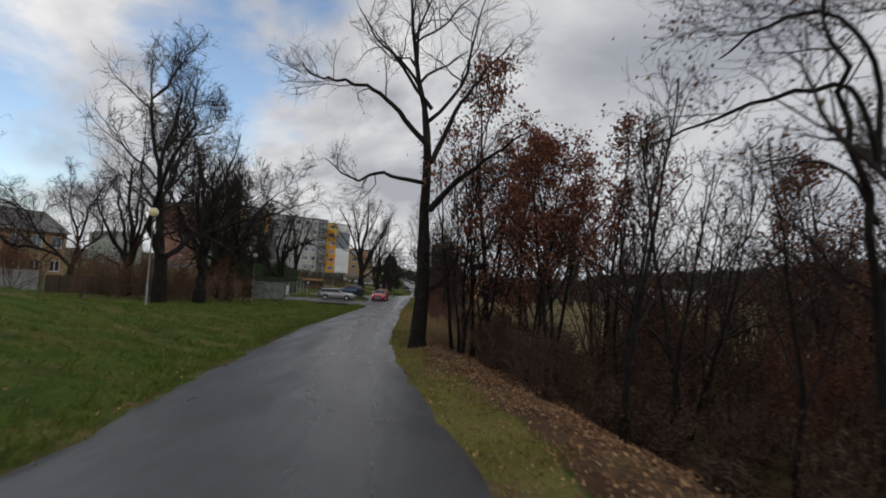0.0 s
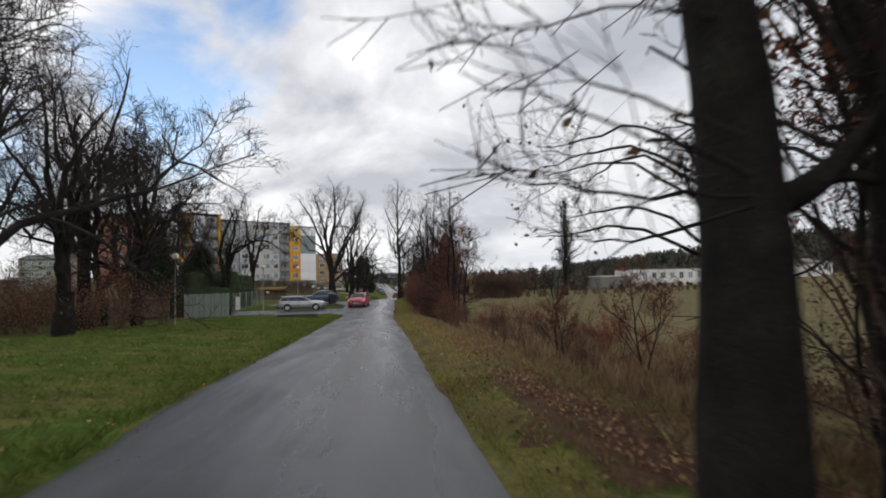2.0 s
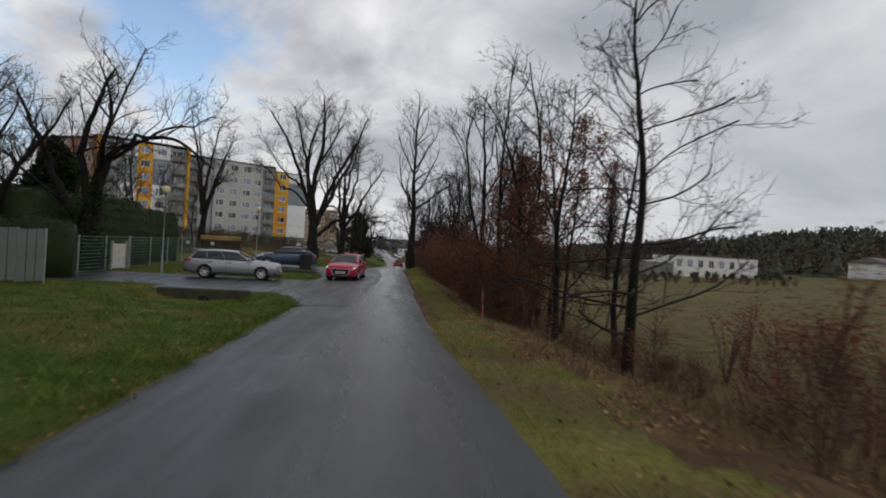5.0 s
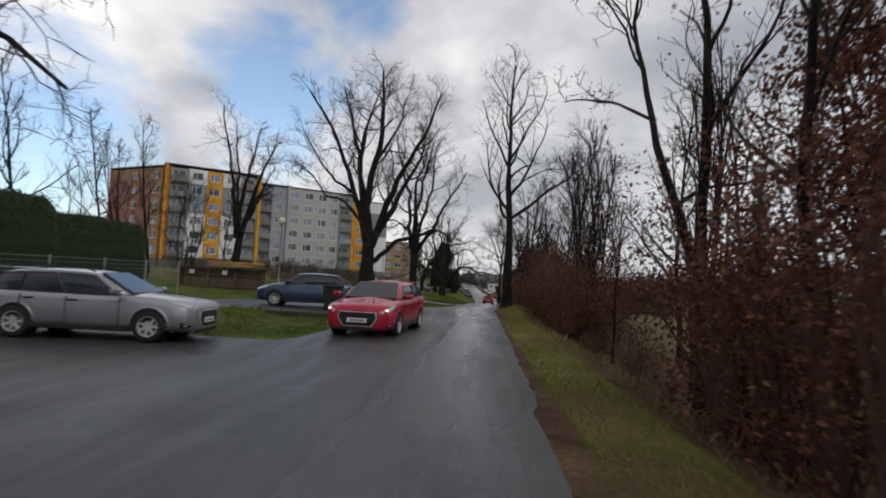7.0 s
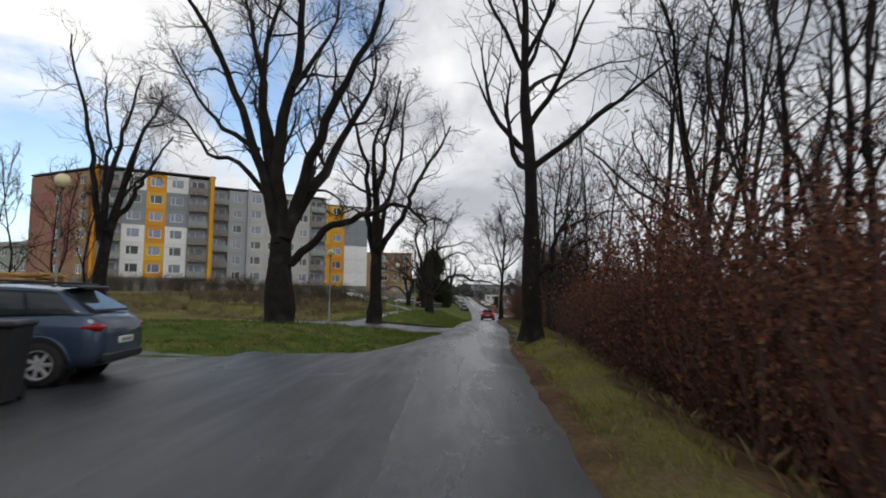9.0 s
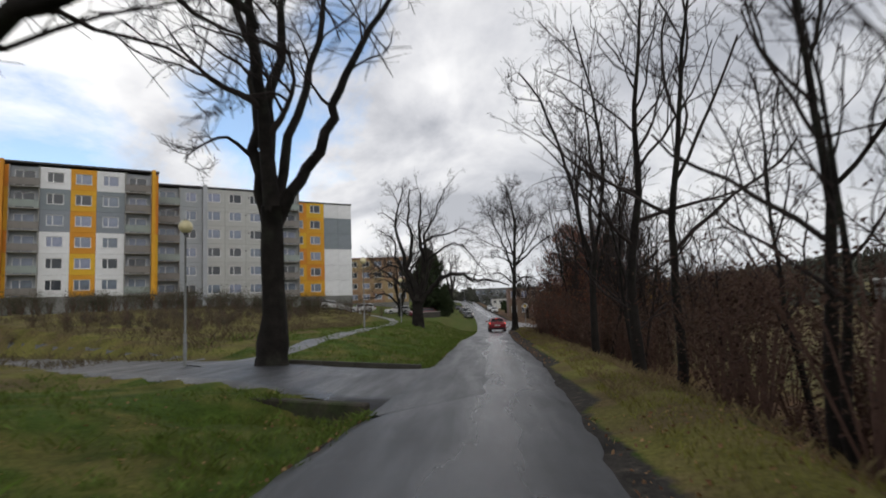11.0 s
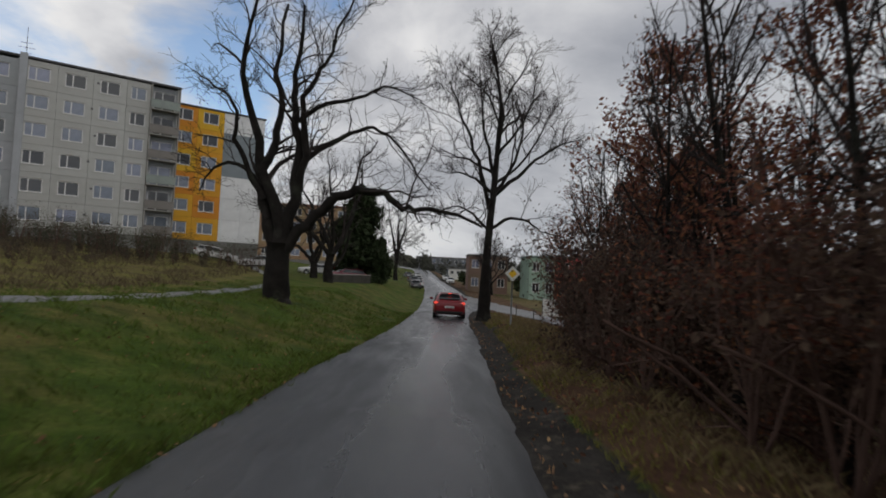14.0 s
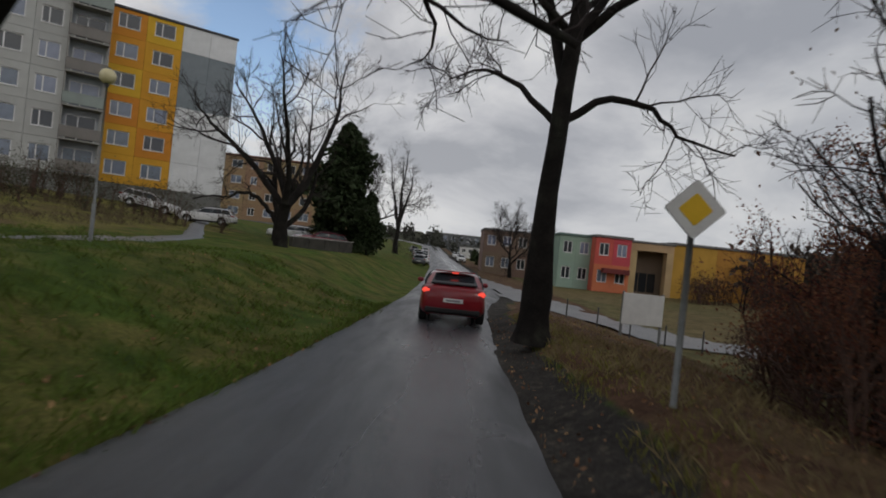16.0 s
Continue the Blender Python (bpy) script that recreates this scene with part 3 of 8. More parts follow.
def grow_tree(seed, height=14, radius=0.32, fork=0.3, limbs=7, limb_len=0.5, angle=45, lift=0.10, lean=(0, 0), density=1.0, arms=(), stems=1, droop=0.0, fine=0.010, vase=0, parts_apart=True, wob=0.13, tip_twigs=True, boughs=(), stout=0.58):
    """Trunk, limbs and twigs of a bare tree with its foot at the origin. arms: (height, azimuth in degrees, length, rise, radius) of limbs set by hand; boughs: (radius, points) of crooked ones."""
    rng = np.random.default_rng(seed)
    trunks, limb_parts, twigs, tips = [], [], Geo(), []

    def limb_of(line, rr, k):
        if parts_apart:
            limb_parts.append(Geo().tube(line, rr, k))
        else:
            twigs.tube(line, rr, 4, False)

    def sub(line, rad, level, length):
        counts = {1: 7, 2: 6, 3: 4}
        n = max(2, int(round(counts[level] * density * (0.8 + 0.4 * rng.random()))))
        for i in range(n):
            f = 0.22 + 0.78 * (i + rng.random()) / n if level < 3 else 0.1 + 0.9 * rng.random()
            k = min(len(line) - 2, int(f * (len(line) - 1)))
            u = f * (len(line) - 1) - k
            p = line[k] * (1 - u) + line[k + 1] * u
            d = line[k + 1] - line[k]
            ang = radians(rng.uniform(28, 62))
            nd = spread_dir(d, ang, rng.uniform(0, 2 * math.pi))
            nd[2] += 0.15 - droop * 0.5
            ln = length * (0.62 - 0.25 * f) * rng.uniform(0.7, 1.3)
            r = max(fine, rad[k] * 0.55)
            if level == 1:
                lp = branch_line(rng, p, nd, ln, 5 if parts_apart else 3, 0.24, lift * 0.6 - droop * 0.2)
                rr = np.linspace(r, max(fine, r * 0.3), len(lp))
                twigs.tube(lp, rr, 4 if parts_apart else 3, False)
                sub(lp, rr, 2, ln)
            elif level == 2:
                lp = branch_line(rng, p, nd, ln, 3 if parts_apart else 2, 0.30, 0.04 - droop * 0.35)
                rr = np.linspace(max(fine, r * 0.8), fine * 0.8, len(lp))
                twigs.tube(lp, rr, 3, False)
                sub(lp, rr, 3, ln)
            else:
                lp = branch_line(rng, p, nd, max(0.25, ln * 1.2), 1, 0.2, 0.02 - droop * 0.4)
                if tip_twigs:
                    twigs.tube(lp, np.linspace(fine * 0.8, fine * 0.55, len(lp)), 3, False)
                tips.append(lp[-1])
                tips.append((lp[0] + lp[1]) / 2)

    for s in range(stems):
        off = np.array([0, 0, 0.0])
        d0 = np.array([lean[0], lean[1], 1.0])
        if stems > 1:
            a = 2 * math.pi * (s + rng.random() * 0.6) / stems
            off = np.array([math.cos(a), math.sin(a), 0]) * radius * 0.9
            d0 = d0 + np.array([math.cos(a), math.sin(a), 0]) * 0.16
        hs = height * (1.0 if s == 0 else rng.uniform(0.7, 0.95))
        tl = branch_line(rng, off - np.array([0, 0, 0.15]), d0 / np.linalg.norm(d0), hs * (fork + 0.04 if vase else 0.92), 6 if vase else 14 if height > 4 else 6, 0.05 if parts_apart else 0.075, 0.05)
        f = np.linspace(0, fork if vase else 1, len(tl))
        tr = radius * (1 - 0.9 * np.maximum(0, f - 0.02) ** 0.9) * np.where(f < 0.01, 1.6, np.where(f < 0.09, 1.12, 1.0))
        tr = np.maximum(tr, 0.02)
        # finer rings at the root flare
        foot = np.array([tl[0], tl[0] * 0.75 + tl[1] * 0.25, tl[0] * 0.4 + tl[1] * 0.6])
        line = np.vstack([foot, tl[1:]])
        rad = np.r_[tr[0], tr[0] * 0.78, tr[0] * 0.66, tr[1:]]
        bole = Geo().tube(line, rad, 14 if radius > 0.15 else 7)
        if parts_apart:
            bole.v = [(x + 0.22 * radius * noise.noise((x * 2.3, y * 2.3, z * 0.9 + seed)), y + 0.22 * radius * noise.noise((x * 2.3, y * 2.3, z * 0.9 + seed + 40)), z) for x, y, z in bole.v]
        trunks.append(bole)
        if vase:
            for i in range(vase):
                az = 2 * math.pi * (i + rng.uniform(-0.25, 0.25)) / vase
                tilt = radians(angle * rng.uniform(0.45, 1.15))
                nd = np.array([math.cos(az) * math.sin(tilt), math.sin(az) * math.sin(tilt), math.cos(tilt)])
                ln = height * (1 - fork) * rng.uniform(0.85, 1.05)
                lp = branch_line(rng, tl[-2] * 0.6 + tl[-1] * 0.4, nd, ln, 12, wob, lift)
                r0 = radius * (0.62 if vase < 5 else 0.50) * rng.uniform(0.8, 1.1)
                rr = np.linspace(r0, 0.025, len(lp)) ** 1.0
                limb_of(lp, rr, 9)
                for j in range(limbs):
                    ff = 0.18 + 0.75 * (j + rng.random()) / limbs
                    k = min(len(lp) - 2, int(ff * (len(lp) - 1)))
                    nd2 = spread_dir(lp[k + 1] - lp[k], radians(rng.uniform(30, 62)), rng.uniform(0, 2 * math.pi))
                    nd2[2] += 0.1
                    ln2 = ln * limb_len * (1.1 - 0.7 * ff) * rng.uniform(0.8, 1.2)
                    l2 = branch_line(rng, lp[k], nd2 / np.linalg.norm(nd2), ln2, 8, 0.17, lift * 0.8)
                    r2 = np.linspace(max(0.02, rr[k] * 0.6), 0.015, len(l2))
                    twigs.tube(l2, r2, 6, False)
                    sub(l2, r2, 1, ln2)
                sub(lp[7:], rr[7:], 1, ln * 0.4)
            continue
        for i in range(limbs):
            ff = fork + (0.97 - fork) * (i + 0.6 * rng.random()) / limbs
            k = min(len(tl) - 2, int(ff * (len(tl) - 1)))
            u = ff * (len(tl) - 1) - k
            p = tl[k] * (1 - u) + tl[k + 1] * u
            az = i * 2.4 + rng.uniform(-0.5, 0.5)
            tilt = radians(angle * (1.15 - 0.55 * (ff - fork) / (1 - fork)) * rng.uniform(0.8, 1.2))
            nd = np.array([math.cos(az) * math.sin(tilt), math.sin(az) * math.sin(tilt), math.cos(tilt)])
            ln = height * limb_len * (1.05 - 0.75 * (ff - fork) / (1 - fork)) * rng.uniform(0.8, 1.2)
            lp = branch_line(rng, p, nd, ln, 9 if parts_apart else 6, 0.13, lift)
            r0 = max(0.016, tr[k] * stout)
            rr = np.linspace(r0, 0.018, len(lp))
            limb_of(lp, rr, 7)
            sub(lp, rr, 1, ln)
        sub(tl[int(len(tl) * max(fork, 0.4)):], tr[int(len(tl) * max(fork, 0.4)):], 1, height * 0.3)
    for h, az, ln, rise, r, *bend in arms:
        at_k = min(1.0, h / (height * (fork + 0.04 if vase else 0.92))) * (len(tl) - 1)
        k = min(len(tl) - 2, int(at_k))
        p = tl[k] + (tl[k + 1] - tl[k]) * (at_k - k)
        nd = np.array([math.cos(radians(az)), math.sin(radians(az)), rise])
        lp = branch_line(rng, p, nd / np.linalg.norm(nd), ln, 10, 0.16, bend[0] if bend else 0.05)
        rr = np.linspace(r, 0.02, len(lp))
        limb_of(lp, rr, 8)
        sub(lp, rr, 1, ln * 0.8)
    for r, *knots in boughs:
        pts = np.array(knots, float)
        u = np.linspace(0, len(pts) - 1, len(pts) * 3 - 2)
        lp = np.stack([np.interp(u, range(len(pts)), pts[:, i]) for i in range(3)], 1)
        lp[1:-1] = (lp[:-2] + 2 * lp[1:-1] + lp[2:]) / 4
        span_ = float(np.sum(np.linalg.norm(np.diff(lp, axis=0), axis=1)))
        lp[2:] += rng.normal(0, 0.006 * span_ + 0.005, lp[2:].shape)
        rr = r * (1 - 0.8 * np.linspace(0, 1, len(lp)))
        limb_of(lp, rr, 9)
        if r < 0.03:
            sub(lp[3:], rr[3:] * 0.35, 2, span_ * 0.75)
            continue
        sub(lp[2:], rr[2:] * 0.7, 1, min(5.0, span_ * 0.65))
        if span_ > 4.5:
            sub(lp[len(lp) // 2:], rr[len(lp) // 2:] * 0.7, 1, min(4.0, span_ * 0.5))
    return trunks, limb_parts, twigs, np.array(tips)


def leaf_cloud(rng, spots, size, per=1, jitter=0.12):
    """Small folded leaves near the given spots."""
    n = len(spots) * per
    c = np.repeat(spots, per, axis=0) + rng.normal(0, jitter, (n, 3))
    a = rng.normal(0, 1, (n, 3))
    a /= np.linalg.norm(a, axis=1, keepdims=True)
    b = np.cross(a, rng.normal(0, 1, (n, 3)))
    b /= np.linalg.norm(b, axis=1, keepdims=True)
    nrm = np.cross(a, b)
    s = size * rng.uniform(0.6, 1.3, (n, 1))
    v = np.stack([c - a * s * 0.6, c + b * s * 0.35 + nrm * s * 0.15, c + a * s * 0.6, c - b * s * 0.35 + nrm * s * 0.15], 1).reshape(-1, 3)
    i = np.arange(n) * 4
    f = np.concatenate([np.stack([i, i + 1, i + 2], 1), np.stack([i, i + 2, i + 3], 1)])
    return v, f


TREE_MESHES = {}


def tree_meshes(key, leaves=None, bark=None, **kw):
    if key not in TREE_MESHES:
        trunks, limb_parts, twigs, tips = grow_tree(**kw)
        out = [("trunk" if len(trunks) == 1 else "stem", g.mesh("trunk", bark or M_BARK, True)) for g in trunks]
        out += [("limb", g.mesh("limb", bark or M_BARK, True)) for g in limb_parts]
        out.append(("crown", twigs.mesh("crown", bark if bark else M_TWIG, True)))
        if leaves:
            rng = np.random.default_rng(kw["seed"] + 1)
            m, size, share, per = leaves
            pick = tips[rng.random(len(tips)) < share]
            out.append(("leaves", mesh_of("leaves", *leaf_cloud(rng, pick, size, per), m)))
        TREE_MESHES[key] = out
    return TREE_MESHES[key]


def plant_tree(name, label, key, x, y, turn=0.0, scale=1.0, z=None, group="", category="tree", **kw):
    ms = tree_meshes(key, **kw)
    ob = new(name)
    ob.matrix_basis = pose(x, y, land(x, y) - 0.05 if z is None else z, 0, 0, turn) @ Matrix.Scale(scale, 4)
    for part_name, me in ms:
        piece(part_name, me, ob)
    return tagged(ob, label, category, group)


# old roadside trees, one by one
OLD = "old bare deciduous tree beside the lane, dark bark"
OAK_SHOOTS = ((0.015, (-0.1, -0.2, 2.1), (-0.45, -0.3, 2.25), (-0.8, -0.3, 2.3), (-1.15, -0.3, 2.45), (-1.4, -0.3, 2.7)), (0.013, (-0.1, -0.2, 1.95), (-0.5, -0.3, 1.85), (-0.8, -0.35, 1.75), (-1.05, -0.4, 1.8)), (0.013, (-0.1, -0.2, 2.0), (-0.6, -0.2, 2.0), (-1.1, -0.2, 2.05), (-1.4, -0.2, 2.1)), (0.014, (-0.1, -0.2, 2.45), (-0.35, -0.3, 2.75), (-0.5, -0.3, 3.05)), (0.015, (-0.1, -0.2, 2.3), (-0.5, 0.1, 2.6), (-0.9, 0.2, 2.75), (-1.3, 0.3, 3.0)), (0.013, (-0.1, 0.0, 3.0), (-0.6, 0.3, 3.2), (-1.1, 0.5, 3.1), (-1.6, 0.6, 3.3)))
plant_tree("tree", "tall bare oak at the lane's edge, thick trunk", "o", 0.14, 18.5, z=-0.90, leaves=(M_OAKLEAF, 0.055, 0.05, 1), seed=11, height=14.5, radius=0.265, fine=0.005, fork=0.58, limbs=5, limb_len=0.36, angle=48, lean=(0.03, 0.0), arms=((2.1, 5, 1.6, 0.22, 0.10),), boughs=((0.075, (-0.1, 0.0, 5.5), (-1.0, -0.2, 5.6), (-1.7, -0.4, 5.7), (-2.2, -0.6, 5.3), (-2.7, -0.8, 5.5), (-3.2, -1.0, 5.9)), (0.1, (0.0, 0.0, 6.7), (-0.9, 0.1, 7.6), (-1.5, 0.3, 8.3), (-2.3, 0.4, 8.8), (-3.3, 0.5, 8.9), (-4.0, 0.7, 9.0), (-4.6, 0.8, 9.5)), (0.12, (0.1, 0.0, 4.6), (0.8, -0.3, 5.4), (1.5, -0.6, 6.0), (2.1, -0.9, 6.5), (2.9, -1.2, 7.0)), (0.1, (0.1, 0.0, 6.2), (0.6, 0.4, 7.7), (1.2, 0.8, 8.8), (1.8, 1.1, 9.8), (2.8, 1.5, 11.1)), (0.07, (0.0, 0.0, 8.0), (-0.8, -0.5, 8.8), (-1.4, -1.0, 9.5), (-2.0, -1.5, 9.9))) + OAK_SHOOTS)
LIME_LOW = ((0.19, (0.4, 0.0, 2.5), (1.1, 0.0, 3.2), (2.1, 0.0, 4.1), (3.3, 0.0, 4.5), (4.3, 0.0, 4.8), (4.9, 0.0, 5.0), (5.5, 0.0, 4.7), (6.0, 0.0, 4.2)), (0.12, (-0.4, 0.0, 5.0), (-2.1, 0.4, 7.0), (-3.6, 0.8, 7.3), (-4.8, 1.1, 9.0), (-5.9, 1.5, 9.4)), (0.07, (0.7, 0.0, 5.5), (1.8, 0.0, 5.6), (2.4, 0.0, 5.2), (2.9, 0.0, 4.6)))
LIME_HIGH = ((0.28, (-0.1, 0.0, 3.4), (-0.5, -0.1, 5.0), (-1.1, -0.3, 7.2), (-2.0, -0.6, 9.7), (-3.0, -0.9, 12.1), (-4.6, -1.5, 14.7)), (0.32, (0.0, 0.0, 3.6), (-0.3, 0.1, 7.7), (0.3, 0.2, 11.0), (0.4, 0.4, 14.1), (0.2, 0.5, 16.9)), (0.22, (0.0, 0.0, 4.6), (-1.0, 0.5, 9.4), (-1.9, 1.0, 12.5), (-2.6, 1.5, 15.8)), (0.28, (0.2, 0.0, 3.6), (1.2, -0.4, 6.8), (2.5, -0.8, 9.2), (3.7, -1.2, 11.4), (4.9, -2.0, 14.3)), (0.13, (0.3, 0.0, 10.0), (1.7, 0.8, 12.6), (2.1, 1.7, 15.4)), (0.13, (-1.1, 0.0, 7.3), (-2.8, 0.2, 8.3), (-4.0, 0.5, 9.6), (-5.6, 0.8, 12.3)))
plant_tree("tree", "large bare lime tree with many upright limbs", "a", -9.83, 100.3, seed=23, height=16, radius=0.54, fork=0.22, vase=2, limbs=5, limb_len=0.36, angle=30, lift=0.085, density=0.92, boughs=LIME_LOW + LIME_HIGH)
plant_tree("tree", OLD, "b", -7.8, 111.3, seed=37, height=14.5, radius=0.42, fork=0.30, vase=1, limbs=4, limb_len=0.36, angle=20, lift=0.06, density=0.8, boughs=((0.22, (-0.05, 0.0, 4.2), (-0.4, 0.1, 5.8), (-0.6, 0.3, 8.2), (-0.9, 0.5, 10.6), (-1.7, 0.7, 12.9), (-2.3, 1.0, 15.6)), (0.24, (0.05, 0.0, 4.3), (0.0, -0.2, 7.0), (0.4, -0.4, 9.3), (0.8, -0.6, 11.5), (1.6, -1.0, 14.6)), (0.21, (0.15, 0.0, 4.2), (0.9, -0.2, 5.5), (1.9, -0.5, 6.8), (2.4, -0.8, 8.0), (3.0, -1.0, 9.2), (4.1, -1.2, 10.6), (4.7, -1.5, 11.7)), (0.17, (0.2, 0.0, 4.8), (0.7, 0.4, 7.8), (1.4, 0.8, 10.2), (1.4, 1.1, 12.8), (1.8, 1.5, 15.0)), (0.07, (-0.4, 0.0, 6.2), (-1.2, -0.3, 7.0), (-1.9, -0.7, 6.6), (-2.2, -1.0, 6.0))))
SPREAD_LOW = ((0.26, (0.1, -0.1, 1.7), (0.5, 0.0, 2.5), (1.3, 0.0, 3.3), (2.2, -0.1, 4.2), (3.1, -0.1, 4.6), (4.1, -0.1, 4.5), (4.8, -0.2, 3.8), (5.6, -0.2, 3.9), (6.5, -0.3, 3.8), (8.1, -0.3, 3.3)), (0.12, (-0.5, 0.0, 3.2), (-1.3, 0.4, 5.2), (-2.5, 0.8, 5.6), (-3.4, 1.1, 5.2), (-3.9, 1.5, 4.4)), (0.13, (0.6, 0.0, 5.4), (1.6, 0.3, 6.4), (2.5, 0.6, 6.9), (3.4, 0.9, 7.4), (4.4, 1.2, 6.8), (5.9, 1.5, 4.9)))
SPREAD_HIGH = ((0.27, (-0.1, 0.0, 1.8), (-0.6, 0.2, 3.4), (-0.9, 0.3, 4.9), (-0.6, 0.5, 6.4), (-0.4, 0.7, 8.2), (-0.7, 0.8, 9.5), (-0.5, 1.0, 12.5)), (0.28, (0.1, 0.0, 1.9), (0.6, -0.1, 4.1), (0.7, -0.2, 5.8), (0.4, -0.3, 7.5), (0.4, -0.4, 8.8), (0.6, -0.5, 11.7)), (0.17, (0.6, 0.0, 4.0), (0.9, -0.3, 5.6), (0.8, -0.6, 7.6), (1.3, -0.9, 8.6), (1.9, -1.2, 9.6), (2.8, -1.5, 11.8)), (0.13, (-0.7, 0.0, 4.0), (-1.3, -0.3, 5.1), (-1.8, -0.6, 6.2), (-1.6, -0.9, 7.2), (-2.2, -1.2, 8.0), (-2.9, -1.5, 8.3)), (0.11, (0.5, 0.0, 7.2), (1.7, -0.5, 7.9), (2.9, -1.0, 7.9), (4.0, -1.5, 8.3), (5.5, -2.0, 7.6)))
plant_tree("tree", "big bare roadside tree with spreading crooked limbs", "c", -6.82, 143.9, seed=43, height=13.5, radius=0.47, fork=0.14, vase=1, limbs=5, limb_len=0.42, angle=30, lift=0.065, density=0.75, wob=0.22, boughs=SPREAD_LOW + SPREAD_HIGH)
plant_tree("tree", "bare tree at the verge, slender trunk and round crown", "e", 1.85, 148.4, z=-3.0, seed=53, height=15, radius=0.27, fork=0.42, limbs=9, limb_len=0.32, angle=48, lift=0.07, density=1.1, fine=0.008, boughs=((0.12, (0.1, 0.0, 5.0), (-0.4, 0.2, 7.0), (-1.0, 0.4, 8.8), (-1.6, 0.6, 10.0), (-2.1, 0.8, 11.6)), (0.11, (0.2, 0.0, 5.8), (1.3, -0.2, 6.8), (2.1, -0.5, 7.5), (2.9, -0.8, 8.2), (3.9, -1.0, 8.5)), (0.09, (0.1, 0.0, 4.2), (1.2, 0.1, 4.9), (2.0, 0.2, 4.7), (2.6, 0.4, 4.2), (3.8, 0.5, 4.0)), (0.08, (0.2, 0.0, 6.4), (1.4, 0.5, 7.3), (2.6, 1.0, 9.3), (3.4, 1.5, 10.8)), (0.09, (0.1, 0.0, 6.0), (-0.7, -0.3, 6.6), (-1.4, -0.7, 6.8), (-2.1, -1.0, 6.6)), (0.10, (0.2, 0.0, 6.7), (-0.2, -0.5, 8.0), (-0.5, -1.0, 9.2), (-0.8, -1.5, 11.4)), (0.08, (0.1, 0.0, 4.1), (-0.7, 0.4, 5.0), (-1.4, 0.8, 5.4), (-2.2, 1.2, 5.2))))
plant_tree("tree", "bare crooked tree leaning over the bank", "f", -9.72, 170.4, seed=61, height=12.5, radius=0.40, fork=0.18, vase=4, limbs=5, limb_len=0.5, angle=36, lift=0.05, density=0.75, arms=((1.2, 10, 6.0, 0.6, 0.2),))
plant_tree("tree", "tall bare tree with a stout trunk at the verge", "d", -0.02, 95.75, z=-1.6, seed=71, height=17, radius=0.31, fork=0.34, limbs=12, limb_len=0.34, angle=45, lift=0.08, density=0.6, boughs=((0.145, (0.0, 0.0, 1.9), (0.4, 0.0, 2.2), (0.7, 0.0, 2.3), (1.2, 0.0, 2.2), (1.5, 0.0, 2.0), (1.9, 0.0, 2.2), (2.2, 0.0, 2.4)), (0.085, (0.7, 0.0, 2.2), (0.7, 0.0, 2.9), (0.9, 0.0, 3.4), (1.3, 0.0, 4.0), (1.6, 0.0, 4.7)), (0.07, (0.9, 0.0, 3.4), (1.5, 0.0, 3.7), (2.0, 0.0, 3.8), (2.5, 0.0, 4.1)), (0.1, (1.2, 0.0, 2.2), (1.2, 0.0, 2.7), (1.5, 0.0, 3.0), (2.0, 0.0, 3.2))), arms=((5.6, 165, 4.5, 0.45, 0.11),))
plant_tree("tree", "old bare garden tree with a long crooked side limb", "h", -17.3, 72.3, seed=97, height=12, radius=0.42, fork=0.20, vase=1, limbs=4, limb_len=0.4, angle=30, lift=0.07, density=0.75, boughs=((0.26, (-0.1, 0.0, 1.9), (-1.6, 0.1, 3.7), (-2.3, 0.2, 5.6), (-3.3, 0.4, 7.3), (-4.2, 0.5, 9.0)), (0.24, (0.0, 0.0, 1.9), (-0.2, -0.2, 4.0), (-0.6, -0.4, 5.8), (-0.1, -0.6, 7.5), (0.5, -0.8, 8.7), (1.1, -1.0, 10.1)), (0.21, (0.1, 0.0, 2.0), (0.3, -0.1, 4.3), (0.7, -0.2, 5.8), (1.6, -0.2, 6.7), (2.9, -0.3, 7.0), (4.3, -0.4, 6.7), (5.9, -0.5, 5.5)), (0.10, (0.6, 0.0, 5.6), (2.2, -0.4, 6.5), (3.5, -0.8, 7.4), (5.0, -1.1, 7.5), (6.2, -1.5, 8.0)), (0.14, (-0.2, 0.0, 3.6), (0.0, 0.4, 6.1), (0.6, 0.8, 8.5), (1.4, 1.5, 11.9)), (0.12, (-1.4, 0.0, 3.5), (-2.9, 0.3, 4.3), (-4.4, 0.7, 5.5), (-6.0, 1.0, 6.8))))
